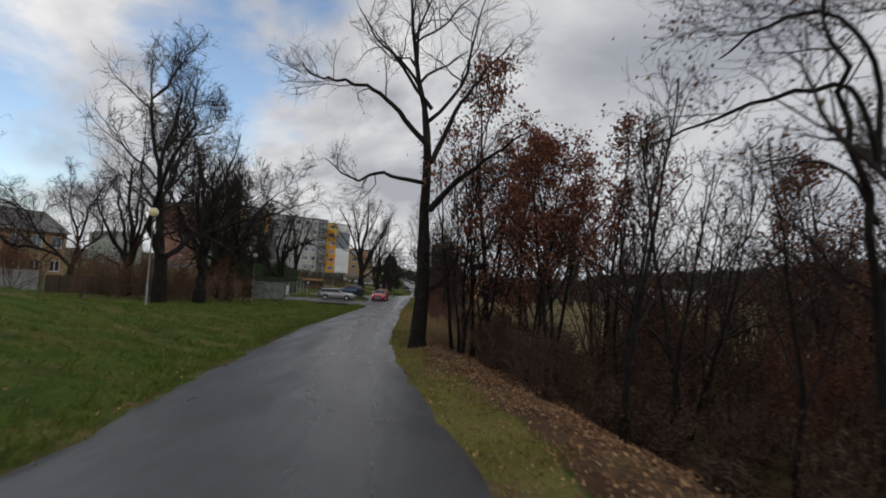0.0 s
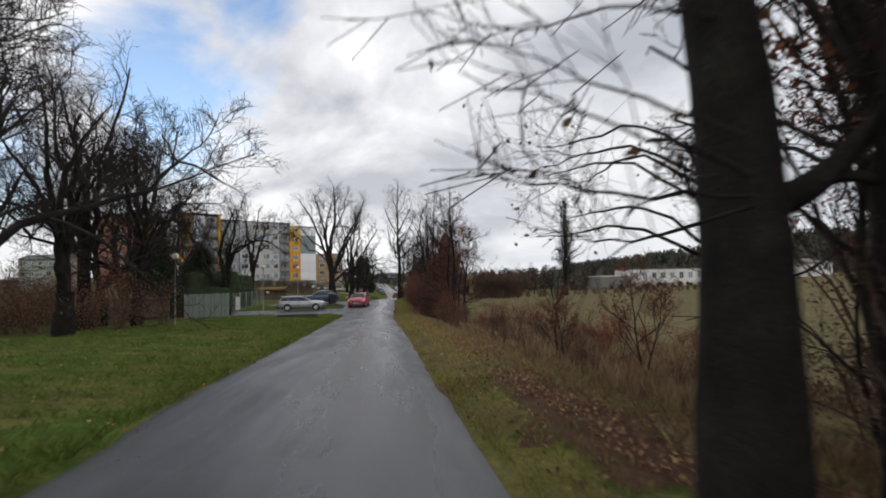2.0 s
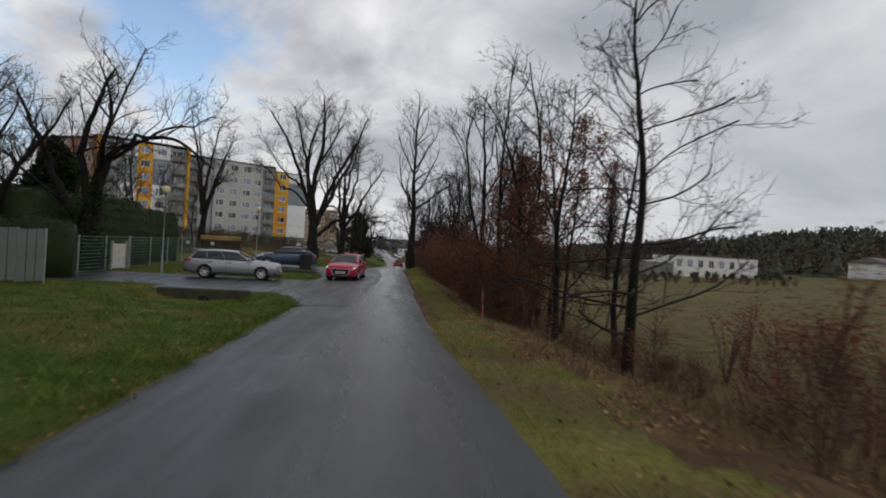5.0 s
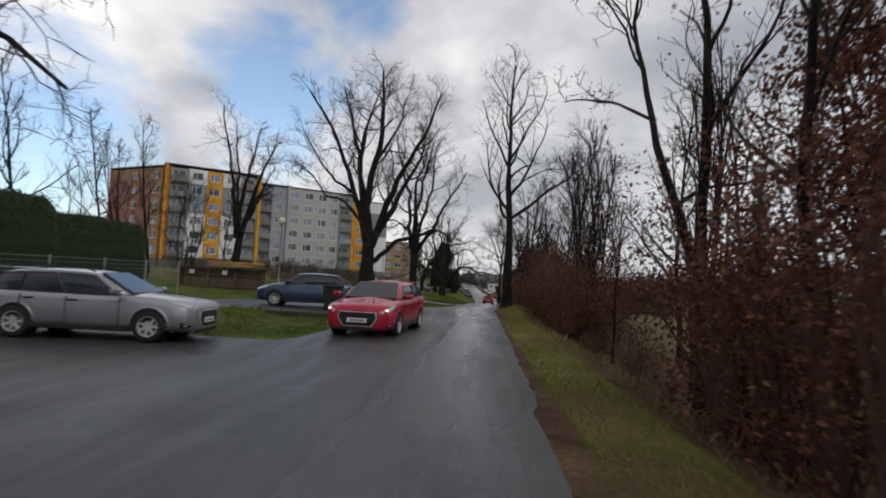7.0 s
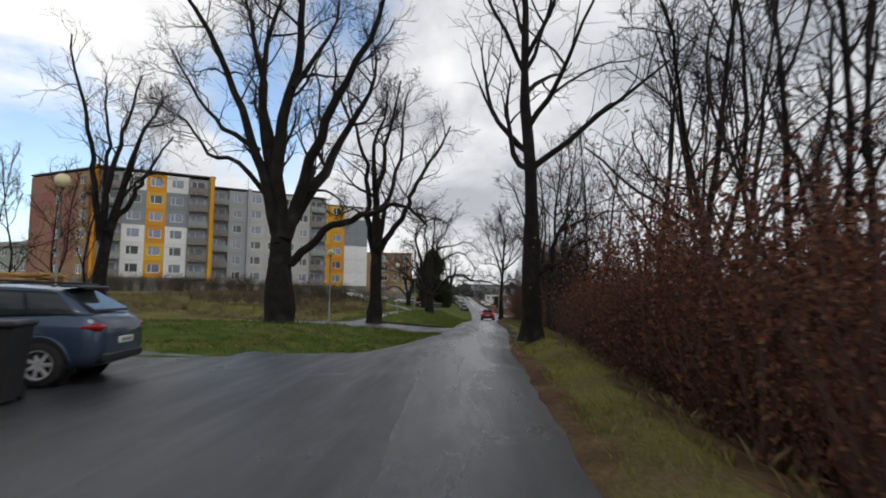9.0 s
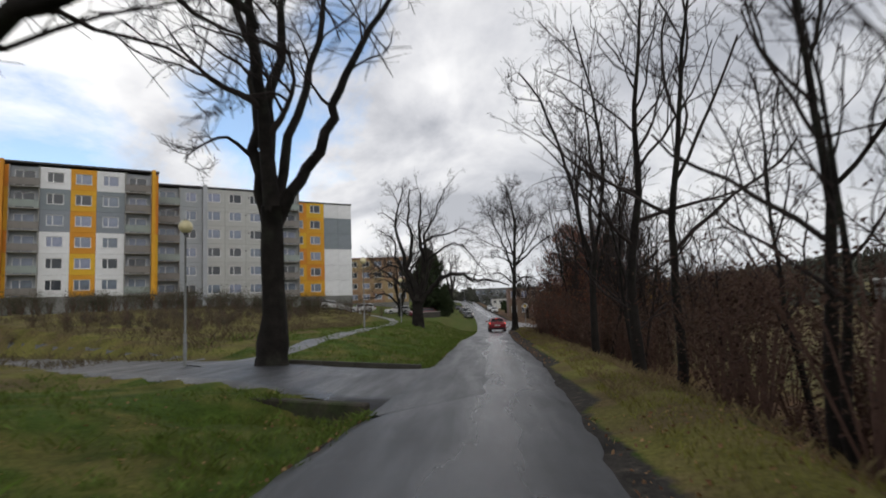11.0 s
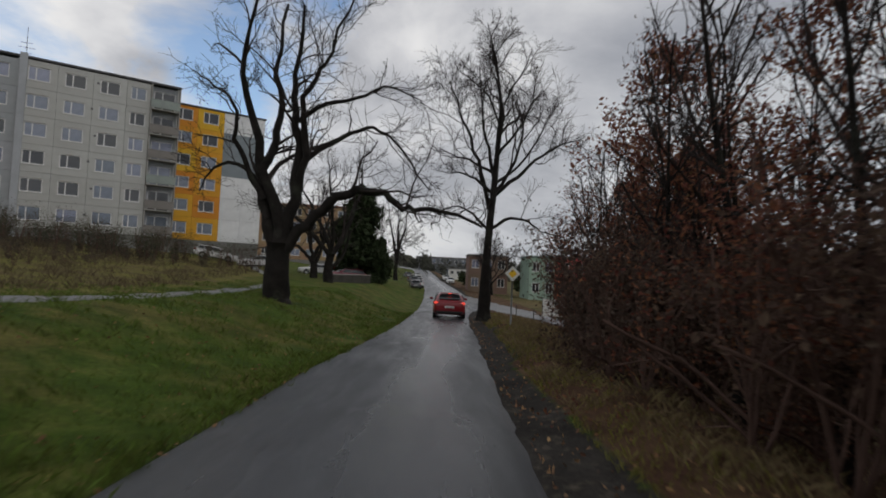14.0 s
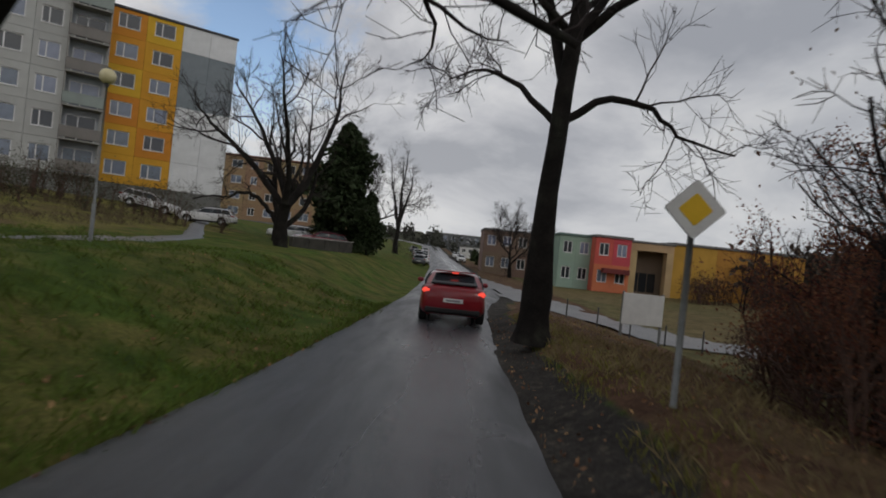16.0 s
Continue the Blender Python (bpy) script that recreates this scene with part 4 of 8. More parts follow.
# the row behind the lawn
GARDEN = dict(seed=83, height=13.5, radius=0.34, fork=0.16, vase=5, limbs=6, limb_len=0.45, angle=46, lift=0.07, density=1.0, wob=0.26)
for i, (x, y, k, s, tn) in enumerate(((-16.2, 36.5, "g", 1.25, 40), (-15.6, 41.5, "c", 0.85, 120), (-17.5, 47.0, "b", 0.9, 200), (-19.5, 53.0, "g", 0.95, 300), (-20.5, 60.0, "b", 0.9, 20), (-24.0, 66.0, "c", 0.8, 75), (-25.0, 50.0, "a", 0.7, 160), (-23.5, 109.0, "b", 1.0, 90), (-28.0, 34.0, "c", 0.8, 10), (-36.0, 60.0, "g", 1.0, 150), (-13.5, 182.0, "c", 0.8, 200), (-16.8, 51.5, "g", 1.0, 215), (-21.5, 71.0, "a", 0.6, 40), (-9.5, 196.0, "g", 0.9, 20), (-7.0, 215.0, "b", 0.9, 130), (9.0, 215.0, "g", 0.8, 250))):
    kw = GARDEN if k == "g" else {}
    plant_tree("tree", "bare garden tree behind the lawn, dark branches", k, x, y, tn, s, group="trees behind the lawn", **kw)


# ---- leafy boughs hanging in over the bank, each with its stem on the slope ----
def hung_tree(label, key, x, y, seed, height, limbs, share, boughs):
    z = land(x, y) - 0.05
    bs = tuple((r, *((a - x, b - y, c - z) for a, b, c in pts)) for r, pts in boughs)
    plant_tree("sapling", label, key, x, y, z=z, group="roadside thicket", leaves=(M_OAKLEAF, 0.062, share, 1), seed=seed, height=height, radius=0.07, fine=0.004, fork=0.45, limbs=limbs, limb_len=0.34, angle=42, boughs=bs)


hung_tree("young oak leaning over the bank, sparse withered leaves", "u", 2.7, 22.7, 301, 4.5, 2, 0.3, (
    (0.028, ((2.7, 22.7, 0.9), (1.8, 23.2, 1.74), (1.24, 23.2, 1.64), (0.78, 23.2, 1.54))),
    (0.029, ((2.7, 22.7, 0.8), (1.8, 23.2, 1.38), (1.28, 23.2, 1.46), (0.88, 23.2, 1.34), (0.28, 23.2, 1.26))),
    (0.028, ((2.7, 22.7, 1.7), (1.8, 23.2, 2.5), (1.26, 23.2, 2.19), (0.95, 23.2, 2.04))),
    (0.026, ((2.7, 22.7, 1.5), (1.6, 23.1, 2.33), (0.9, 23.2, 2.25), (0.5, 23.3, 2.15))),
    (0.028, ((2.7, 22.7, 1.9), (1.6, 23.2, 2.58), (1.0, 23.3, 2.42), (0.47, 23.4, 2.3))),
    (0.029, ((2.7, 22.7, 2.1), (1.8, 23.1, 2.85), (1.0, 23.2, 2.62), (0.35, 23.2, 2.5)))))
hung_tree("young oak beside the copse, dark leafy boughs", "v", 6.7, 7.8, 302, 6.5, 5, 0.5, (
    (0.075, ((6.7, 7.8, 0.0), (6.4, 7.6, 2.6), (6.0, 7.5, 3.7), (5.8, 7.5, 4.7), (5.4, 7.5, 5.8), (5.1, 7.5, 7.0))),
    (0.05, ((6.5, 7.7, 3.6), (6.4, 7.6, 5.0), (5.7, 7.5, 5.5), (5.2, 7.5, 5.5), (4.4, 7.5, 5.1), (4.0, 7.5, 4.7))),
    (0.05, ((6.5, 7.7, 3.4), (6.2, 7.6, 4.5), (5.4, 7.5, 4.45), (4.5, 7.5, 4.1), (3.7, 7.5, 3.8), (3.1, 7.5, 3.5))),
    (0.04, ((6.5, 7.7, 2.6), (6.1, 7.6, 3.2), (5.6, 7.5, 3.4), (5.0, 7.5, 3.4), (4.6, 7.5, 3.3)))))

# ivy round the old garden tree
ivy_rng = np.random.default_rng(88)
ivy_base = np.array([-17.3, 72.3, land(-17.3, 72.3)])
ivy_spots = []
for a, b, n_, sp in (((0, 0, 0.1), (0, 0, 2.0), 1500, 0.34), ((0, 0, 1.8), (-0.3, -0.2, 4.6), 900, 0.30), ((0, 0, 1.8), (-1.5, 0.1, 3.6), 700, 0.26), ((0, 0, 1.8), (0.4, -0.1, 4.2), 700, 0.24)):
    t_ = ivy_rng.random((n_, 1))
    ivy_spots.append(ivy_base + np.array(a) + (np.array(b) - np.array(a)) * t_ + ivy_rng.normal(0, sp, (n_, 3)) * np.array([1, 1, 0.5]))
ivy_spots = np.concatenate(ivy_spots)
ivy_spots[:, 2] = np.maximum(ivy_spots[:, 2], ivy_base[2] + 0.05)
tagged(new("ivy", mesh_of("ivy", *leaf_cloud(ivy_rng, ivy_spots, 0.11, 1, 0.02), M_GREENLEAF)), "dark green ivy round the old garden tree's trunk", "ivy", kind="stuff")


# ---- the panel-built apartment house ----
def panel_mat(name, c, rough=0.85):
    return mat(name, c, rough, spec=0.2, var=0.10, scale=0.5, fine=12, bump=0.15, bump_scale=40, second=tuple(v * 0.82 for v in c), mask_scale=0.35, mask=(0.5, 0.75), random_h=0.05)


M_GREY = panel_mat("grey_render", (0.47, 0.475, 0.46))
M_MIDGREY = panel_mat("mid_grey_render", (0.39, 0.415, 0.44))
M_DARKGREY = panel_mat("dark_grey_render", (0.26, 0.29, 0.32))
M_WHITE = panel_mat("white_render", (0.78, 0.79, 0.80))
M_YELLOW = panel_mat("yellow_render", (0.70, 0.345, 0.045))
M_RED = panel_mat("brick_red_render", (0.32, 0.165, 0.130))
M_TAN = panel_mat("tan_render", (0.34, 0.23, 0.14))
M_SOCKET = panel_mat("plinth_render", (0.20, 0.20, 0.19))
M_FRAME = mat("white_window_frame", (0.75, 0.75, 0.75), 0.4, var=0.05)
# pale blue base colour paints reflected sky over the drawn curtains
M_SKYCURTAIN = mat("sky_tinted_curtain_glass", (0.20, 0.235, 0.31), 0.12, spec=0.8, var=0.25, scale=0.8, random_h=0.3)
M_GLASS = mat("window_glass", (0.030, 0.035, 0.042), 0.04, spec=0.9, var=0.0)
# near-black colour paints the unlit rooms behind gaps in the walls
M_CORE = mat("unlit_interior_black", (0.03, 0.03, 0.03), 0.9, var=0.1)
M_CONCRETE = mat("concrete", (0.33, 0.32, 0.30), 0.9, spec=0.2, var=0.25, scale=1.2, fine=20, bump=0.3, bump_scale=30)
M_RAIL = mat("balcony_infill", (0.20, 0.185, 0.17), 0.6, var=0.15, scale=1.0)
M_RAILGREEN = mat("balcony_green_infill", (0.26, 0.30, 0.28), 0.6, var=0.15, scale=1.0)
M_ROOF = mat("roof_felt", (0.07, 0.07, 0.075), 0.85, var=0.2)
ST = 2.8
PANELS = {}


def panel_mesh(w, h, hole, material):
    """A wall panel in the xz plane, 0.25 thick, bottom centre at the origin, facing -y; hole: (width, bottom, top) or None."""
    key = (w, h, hole, material.name)
    if key not in PANELS:
        g, x0, x1, z0, z1 = Geo(), -w / 2 + 0.012, w / 2 - 0.012, 0.012, h - 0.012
        if hole:
            hw, b, t = hole[0] / 2, hole[1], hole[2]
            g.box(x0, -hw, 0, 0.25, z0, z1).box(hw, x1, 0, 0.25, z0, z1).box(-hw, hw, 0, 0.25, z0, b).box(-hw, hw, 0, 0.25, t, z1)
        else:
            g.box(x0, x1, 0, 0.25, z0, z1)
        PANELS[key] = g.mesh("panel", material)
    return PANELS[key]


WIN = {}


def window_meshes(w, h, split=0.62):
    if (w, h, split) not in WIN:
        f, p = Geo(), Geo()
        t = 0.085
        f.box(-w / 2, w / 2, 0.08, 0.16, 0, t, 0.01).box(-w / 2, w / 2, 0.08, 0.16, h - t, h, 0.01).box(-w / 2, -w / 2 + t, 0.08, 0.16, t, h - t).box(w / 2 - t, w / 2, 0.08, 0.16, t, h - t)
        sx = -w / 2 + w * split
        f.box(sx - 0.05, sx + 0.05, 0.075, 0.16, t, h - t)
        f.box(-w / 2 - 0.04, w / 2 + 0.04, -0.07, 0.08, -0.045, -0.01)
        p.box(-w / 2 + t, w / 2 - t, 0.115, 0.125, t, h - t)
        WIN[w, h, split] = (f.mesh("window_frame", M_FRAME), p.mesh("pane", M_GLASS), p.mesh("pane", M_SKYCURTAIN))
    return WIN[w, h, split]


pane_rng = random.Random(12)


def add_window(parent, m, w, h, split=0.62):
    f, p, q = window_meshes(w, h, split)
    win = piece("window", f, parent, m)
    piece("pane", q if pane_rng.random() < 0.62 else p, win)


def balcony_meshes(w, infill):
    key = ("balcony", w, infill.name)
    if key not in WIN:
        slab, rail = Geo(), Geo()
        slab.box(-w / 2, w / 2, -1.1, 0.2, -0.14, 0.0, 0.02)
        rail.box(-w / 2 + 0.02, w / 2 - 0.02, -1.08, -1.03, 0.10, 0.98, 0.01)
        for s in (-1, 1):
            slab.box(s * (w / 2 - 0.07) - 0.055, s * (w / 2 - 0.07) + 0.055, -1.0, -0.4, 0.0, ST - 0.145)
            rail.box(s * (w / 2 - 0.04) - 0.02, s * (w / 2 - 0.04) + 0.02, -1.03, 0.0, 0.10, 0.98)
        rail.box(-w / 2, w / 2, -1.10, -1.02, 0.98, 1.04, 0.01)
        WIN[key] = (slab.mesh("slab", M_CONCRETE), rail.mesh("railing", infill))
    return WIN[key]


def facade(parent, cols, floors, base, m0):
    """Panels from left to right. cols: (kind, width, colour or a list from the ground floor up)."""
    x = 0.0
    for kind, w, colour in cols:
        cx = x + w / 2
        for k in range(floors):
            c = colour[k] if isinstance(colour, list) else colour
            z = base + k * ST
            at_ = m0 @ pose(cx, 0, z)
            if kind == "w":
                piece("panel", panel_mesh(w, ST, (1.85, 0.80, 2.2), c), parent, at_)
                add_window(parent, m0 @ pose(cx, 0, z + 0.80), 1.85, 1.40, 0.36)
            elif kind == "n":
                piece("panel", panel_mesh(w, ST, (1.5, 0.80, 2.2), c), parent, at_)
                add_window(parent, m0 @ pose(cx, 0, z + 0.80), 1.5, 1.40, 0.36)
            elif kind == "b":
                piece("panel", panel_mesh(w, ST, (2.2, 0.06, 2.3), c), parent, at_ @ pose(0, 0.5, 0))
                add_window(parent, at_ @ pose(0, 0.5, 0.06), 2.2, 2.24, 0.4)
                slab, rail = balcony_meshes(w, M_RAILGREEN if (k * 7 + int(cx)) % 3 == 0 else M_RAIL)
                bal = piece("balcony", slab, parent, at_ @ pose(0, 0.5, 0.12))
                piece("railing", rail, bal)
            else:
                piece("panel", panel_mesh(w, ST, None, c), parent, at_)
        x += w
    return x


def block_shell(parent, w, depth, base, top, m0, side, roof=M_ROOF):
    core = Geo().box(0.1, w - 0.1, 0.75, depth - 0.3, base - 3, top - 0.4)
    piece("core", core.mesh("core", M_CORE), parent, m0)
    shell = Geo().box(0, w, depth - 0.3, depth, base - 3, top).box(0.004, 0.26, 0.26, depth - 0.3, base - 3, top).box(w - 0.26, w - 0.004, 0.26, depth - 0.3, base - 3, top)
    piece("side_wall", shell.mesh("side_wall", side), parent, m0)
    rf_ = Geo().box(-0.1, w + 0.1, -0.12, depth + 0.1, top - 0.02, top + 0.22, 0.03)
    piece("roof", rf_.mesh("roof", roof), parent, m0)
    pl = Geo().box(0.02, w - 0.02, 0.05, 0.3, base - 3, base)
    piece("plinth", pl.mesh("plinth", M_SOCKET), parent, m0)


FA = 34.5
F0 = pose(-42.46, 177.03, 0, 0, 0, FA)


def house(label):
    return tagged(new("apartment_building"), label, "building", "panel apartment blocks")


W3, G3 = [M_WHITE] * 3, [M_DARKGREY] * 2
# grey block with the balcony column at its end
ob = house("six-storey grey panel apartment block with white windows")
m0 = F0
BASE = 1.55
n = facade(ob, [("w", 3.1, M_GREY), ("w", 3.1, M_GREY), ("w", 3.1, M_GREY), ("n", 2.3, M_GREY), ("b", 3.0, M_MIDGREY)], 6, BASE, m0)
block_shell(ob, n, 12, BASE, 18.45, m0, M_GREY)
piece("pilaster", Geo().box(-0.10, 0.55, -0.16, -0.004, BASE - 1, 18.9, 0.02).mesh("pilaster", M_MIDGREY), ob, m0)
vent = Geo().box(-0.11, 0.11, -0.02, -0.004, -0.11, 0.11, 0.02).mesh("vent", M_ROOF)
for k in range(6):
    piece("vent", vent, ob, m0 @ pose(6.2 + 0.42 * (k % 2), 0, BASE + ST * k + 1.75))
mast = piece("antenna_mast", Geo().tube([(0.3, 2.0, 18.5), (0.3, 2.0, 22.2)], [0.035, 0.022], 6).mesh("antenna_mast", M_ROOF), ob, m0)
for z, w in ((20.0, 0.7), (20.5, 0.5), (19.4, 0.45)):
    piece("antenna_arm", Geo().tube([(0.3 - w, 2.0, z), (0.3 + w, 2.0, z + 0.05)], [0.025, 0.025], 5).mesh("antenna_arm", M_ROOF), mast)
# set-back grey part between the strips
ob = house("grey recessed panel block with stacked balconies")
m0 = F0 @ pose(-6.4, 0.6, 0)
n = facade(ob, [("b", 3.2, M_MIDGREY), ("n", 3.15, M_MIDGREY)], 6, BASE, m0)
block_shell(ob, n, 11, BASE, 18.6, m0, M_MIDGREY)
# taller white and grey block with yellow window column
ob = house("six-storey white and grey apartment block with yellow stripes")
m0 = F0 @ pose(-24.1, -3.6, 0)
wg = [M_WHITE, M_WHITE, M_WHITE, M_DARKGREY, M_DARKGREY, M_WHITE]
n = facade(ob, [("p", 0.9, M_YELLOW), ("b", 3.2, M_MIDGREY), ("w", 3.3, wg), ("w", 2.9, M_YELLOW), ("w", 3.3, wg), ("b", 3.2, M_MIDGREY), ("p", 0.9, M_YELLOW)], 6, BASE + 0.7, m0)
block_shell(ob, n, 12.5, BASE + 0.7, 19.4, m0, M_RED)
for sx in (0.0, n - 0.9):
    fin = Geo().box(sx + 0.03, sx + 0.45, -1.3, -0.004, BASE, 19.5, 0.02)
    piece("fin_wall", fin.mesh("fin_wall", M_YELLOW), ob, m0)
# red gable facing the lane's start
slab_ = Geo().box(-0.06, -0.004, 0.012, 2.98, 0.012, ST - 0.012).mesh("panel", M_RED)
for k in range(6):
    for j in range(4):
        piece("panel", slab_, ob, m0 @ pose(0, 0.3 + j * 3.0, BASE + 0.7 + k * ST))
for k in range(6):
    add_window(ob, m0 @ pose(-0.10, 2.6, BASE + 0.7 + k * ST + 0.8, 0, 0, -90), 1.0, 1.3)
# yellow and white end block
ob = house("yellow apartment block end with a blank white gable")
m0 = F0 @ pose(14.7, 5.6, 0)
wg2 = [M_WHITE, M_WHITE, M_WHITE, M_DARKGREY, M_DARKGREY, M_WHITE]
n = facade(ob, [("w", 3.0, M_YELLOW), ("w", 3.2, M_YELLOW), ("p", 2.6, wg2), ("p", 2.6, wg2)], 6, BASE + 0.1, m0)
block_shell(ob, n, 11, BASE + 0.1, 18.2, m0, M_WHITE)

# tan four-storey house further on
ob = tagged(new("apartment_building"), "tan rendered four-storey house with white windows", "building")
m0 = pose(-45.0, 241, 0, 0, 0, 8)
x = 0.0
for j in range(8):
    w = 3.2
    for k in range(4):
        kind = j % 4 == 2
        piece("panel", panel_mesh(w, ST + 0.1, (1.9 if not kind else 1.2, 0.85, 2.3), M_TAN), ob, m0 @ pose(x + w / 2, 0, 0.4 + k * (ST + 0.1)))
        add_window(ob, m0 @ pose(x + w / 2, 0, 0.4 + k * (ST + 0.1) + 0.85), 1.9 if not kind else 1.2, 1.45, 0.5)
    x += w
block_shell(ob, x, 11, 0.4, 12.2, m0, M_TAN, mat("red_brown_roof", (0.22, 0.10, 0.07), 0.85, var=0.2))


# ---- thicket, saplings and shrubs on the falling side ----
SAP = "thin bare sapling in the roadside thicket"
SAPLINGS = {
    "s1": dict(seed=101, height=8.0, radius=0.075, fork=0.25, limbs=9, limb_len=0.30, angle=38, lift=0.10, density=0.5, parts_apart=False, fine=0.007),
    "s2": dict(seed=103, height=9.5, radius=0.095, fork=0.30, limbs=10, limb_len=0.28, angle=34, lift=0.10, density=0.5, parts_apart=False, fine=0.007),
    "s3": dict(seed=107, height=7.0, radius=0.060, fork=0.15, limbs=8, limb_len=0.36, angle=48, lift=0.05, density=0.5, parts_apart=False, stems=2, fine=0.007),
    "s4": dict(seed=109, height=8.5, radius=0.085, fork=0.22, limbs=11, limb_len=0.34, angle=44, lift=0.08, density=0.5, parts_apart=False, fine=0.007, leaves=(M_RUST, 0.10, 1.0, 6)),
    "s5": dict(seed=113, height=6.0, radius=0.055, fork=0.12, limbs=9, limb_len=0.42, angle=55, lift=0.05, density=0.5, parts_apart=False, stems=2, fine=0.007, leaves=(M_RUST, 0.065, 1.0, 5)),
    "s6": dict(seed=127, height=8.0, radius=0.080, fork=0.25, limbs=10, limb_len=0.34, angle=48, lift=0.06, density=0.5, parts_apart=False, fine=0.007, leaves=(M_OAKLEAF, 0.07, 0.35, 1)),
    "y1": dict(seed=171, height=9.5, radius=0.125, fork=0.12, limbs=26, limb_len=0.26, angle=74, lift=0.02, density=0.6, fine=0.005, stout=0.26, parts_apart=False, leaves=(M_OAKLEAF, 0.06, 0.12, 1)),
    "y2": dict(seed=173, height=13.0, radius=0.16, fork=0.30, limbs=13, limb_len=0.30, angle=52, lift=0.06, density=0.55, fine=0.007, parts_apart=False),
    "h1": dict(seed=131, height=2.6, radius=0.020, fork=0.06, limbs=2, limb_len=0.5, angle=40, lift=0.06, density=0.4, parts_apart=False, stems=4, fine=0.004, leaves=(M_DULLLEAF, 0.034, 0.9, 1)),
    "h2": dict(seed=137, height=3.2, radius=0.024, fork=0.06, limbs=3, limb_len=0.5, angle=42, lift=0.06, density=0.4, parts_apart=False, stems=3, fine=0.004, tip_twigs=False, leaves=(M_RUST, 0.050, 1.0, 5)),
    "h3": dict(seed=139, height=1.7, radius=0.014, fork=0.05, limbs=3, limb_len=0.5, angle=50, lift=0.04, density=0.4, parts_apart=False, stems=4, fine=0.004, tip_twigs=False, leaves=(M_DULLLEAF, 0.036, 1.0, 2)),
    "h4": dict(seed=149, height=2.5, radius=0.018, fork=0.05, limbs=3, limb_len=0.5, angle=50, lift=0.04, density=0.4, parts_apart=False, stems=3, fine=0.004, tip_twigs=False, leaves=(M_DULLLEAF, 0.06, 1.0, 5)),
    "t1": dict(seed=163, height=11, radius=0.125, fork=0.27, vase=3, limbs=4, limb_len=0.42, angle=24, lift=0.05, density=0.6, wob=0.10, fine=0.008),
    "t2": dict(seed=167, height=12, radius=0.20, fork=0.24, vase=2, limbs=5, limb_len=0.40, angle=20, lift=0.05, density=0.6, wob=0.10, fine=0.008, leaves=(M_OAKLEAF, 0.07, 0.5, 1)),
}


def sapling(k, x, y, turn, s):
    tall = k[0] in "sty"
    label = {"s1": SAP, "s2": SAP, "s3": "thin bare twin-stemmed sapling on the bank", "s4": "young tree with clinging rust-brown leaves", "s5": "young twin-stemmed tree with rust-brown leaves", "s6": "slender sapling with a few brown leaves", "y1": "young straight tree with level thin branches", "y2": "tall straight bare tree in the roadside thicket", "h1": "bare reddish shrub on the bank", "h2": "shrub with rust-brown leaves", "h3": "low tangled shrub with brown leaves", "h4": "dense shrub with withered dull brown leaves", "t1": "bare forked tree in the roadside thicket, dark bark", "t2": "forked young tree with a few brown leaves"}[k]
    kw = dict(SAPLINGS[k])
    lv = kw.pop("leaves", None)
    return plant_tree("sapling" if tall else "shrub", label, k, x, y, turn, s, group="roadside thicket", category="tree" if tall else "shrub", leaves=lv, bark=None if tall else M_STEM, **kw)


rng = random.Random(5)


def strew(n, y0, y1, d0, d1, kinds, s0=0.8, s1=1.2):
    for i in range(n):
        y = y0 + (y1 - y0) * (i + rng.random()) / n
        x = right_x(y) + d0 + (d1 - d0) * rng.random()
        if 16.5 < y < 27 and x + 1.6 < 0.97 * (y - 16.5):
            continue
        sapling(rng.choice(kinds), x, y, rng.uniform(0, 360), rng.uniform(s0, s1))


# the copse behind the oak
sapling("s4", 2.6, 19.6, 30, 1.35)
sapling("s6", 4.0, 21.0, 200, 1.3)
sapling("s4", 6.4, 19.0, 310, 1.15)
sapling("s4", 4.4, 17.0, 100, 0.95)
sapling("t2", 5.9, 6.2, 40, 0.85)
for k, x, y, t_, sc in (("s6", 9.5, 12.0, 20, 1.1), ("s4", 11.0, 14.5, 80, 0.9), ("s6", 8.2, 9.5, 150, 0.95), ("s1", 12.5, 16.0, 260, 1.1), ("s3", 10.5, 10.5, 200, 1.1), ("s6", 13.5, 13.0, 330, 1.1)):
    sapling(k, x, y, t_, sc)
strew(10, 8, 23, 3.4, 7, ["s1", "s2", "s3", "s6"], 0.65, 0.9)
strew(9, 6, 26, 6, 16, ["s1", "s6", "s4", "s3"], 0.8, 1.1)
strew(10, 9, 24, 3.4, 6.5, ["h4", "h1", "h4"], 0.6, 1.0)
strew(18, 13, 19.5, 2.2, 5.0, ["h4", "h1", "h1", "h3"], 0.5, 0.85)
strew(4, 15, 20, 2.4, 6.0, ["s1", "s6", "s4"], 0.8, 1.0)
for k, x, y, s in (("s1", 1.3, 18.6, 0.9), ("s2", 1.7, 19.4, 0.8), ("s6", 2.1, 19.8, 0.95), ("s3", 1.5, 17.6, 0.9), ("s1", 2.5, 20.2, 0.9), ("s2", 2.3, 18.2, 0.75)):
    sapling(k, x, y, x * 200, s)
strew(28, 5, 27, 5.5, 10, ["h4", "h4", "h2", "h1"], 0.9, 1.35)
# low growth along the open stretch
strew(16, 27, 50, 3.0, 8, ["h1", "h3", "h4"], 0.35, 0.7)
sapling("s5", 3.0, 31.5, 40, 0.42)
sapling("s3", 3.4, 32.2, 40, 0.45)
sapling("s5", 5.4, 31.0, 90, 0.62)
strew(14, 40, 58, 2.0, 5, ["h2", "h3", "h4"], 0.4, 0.75)
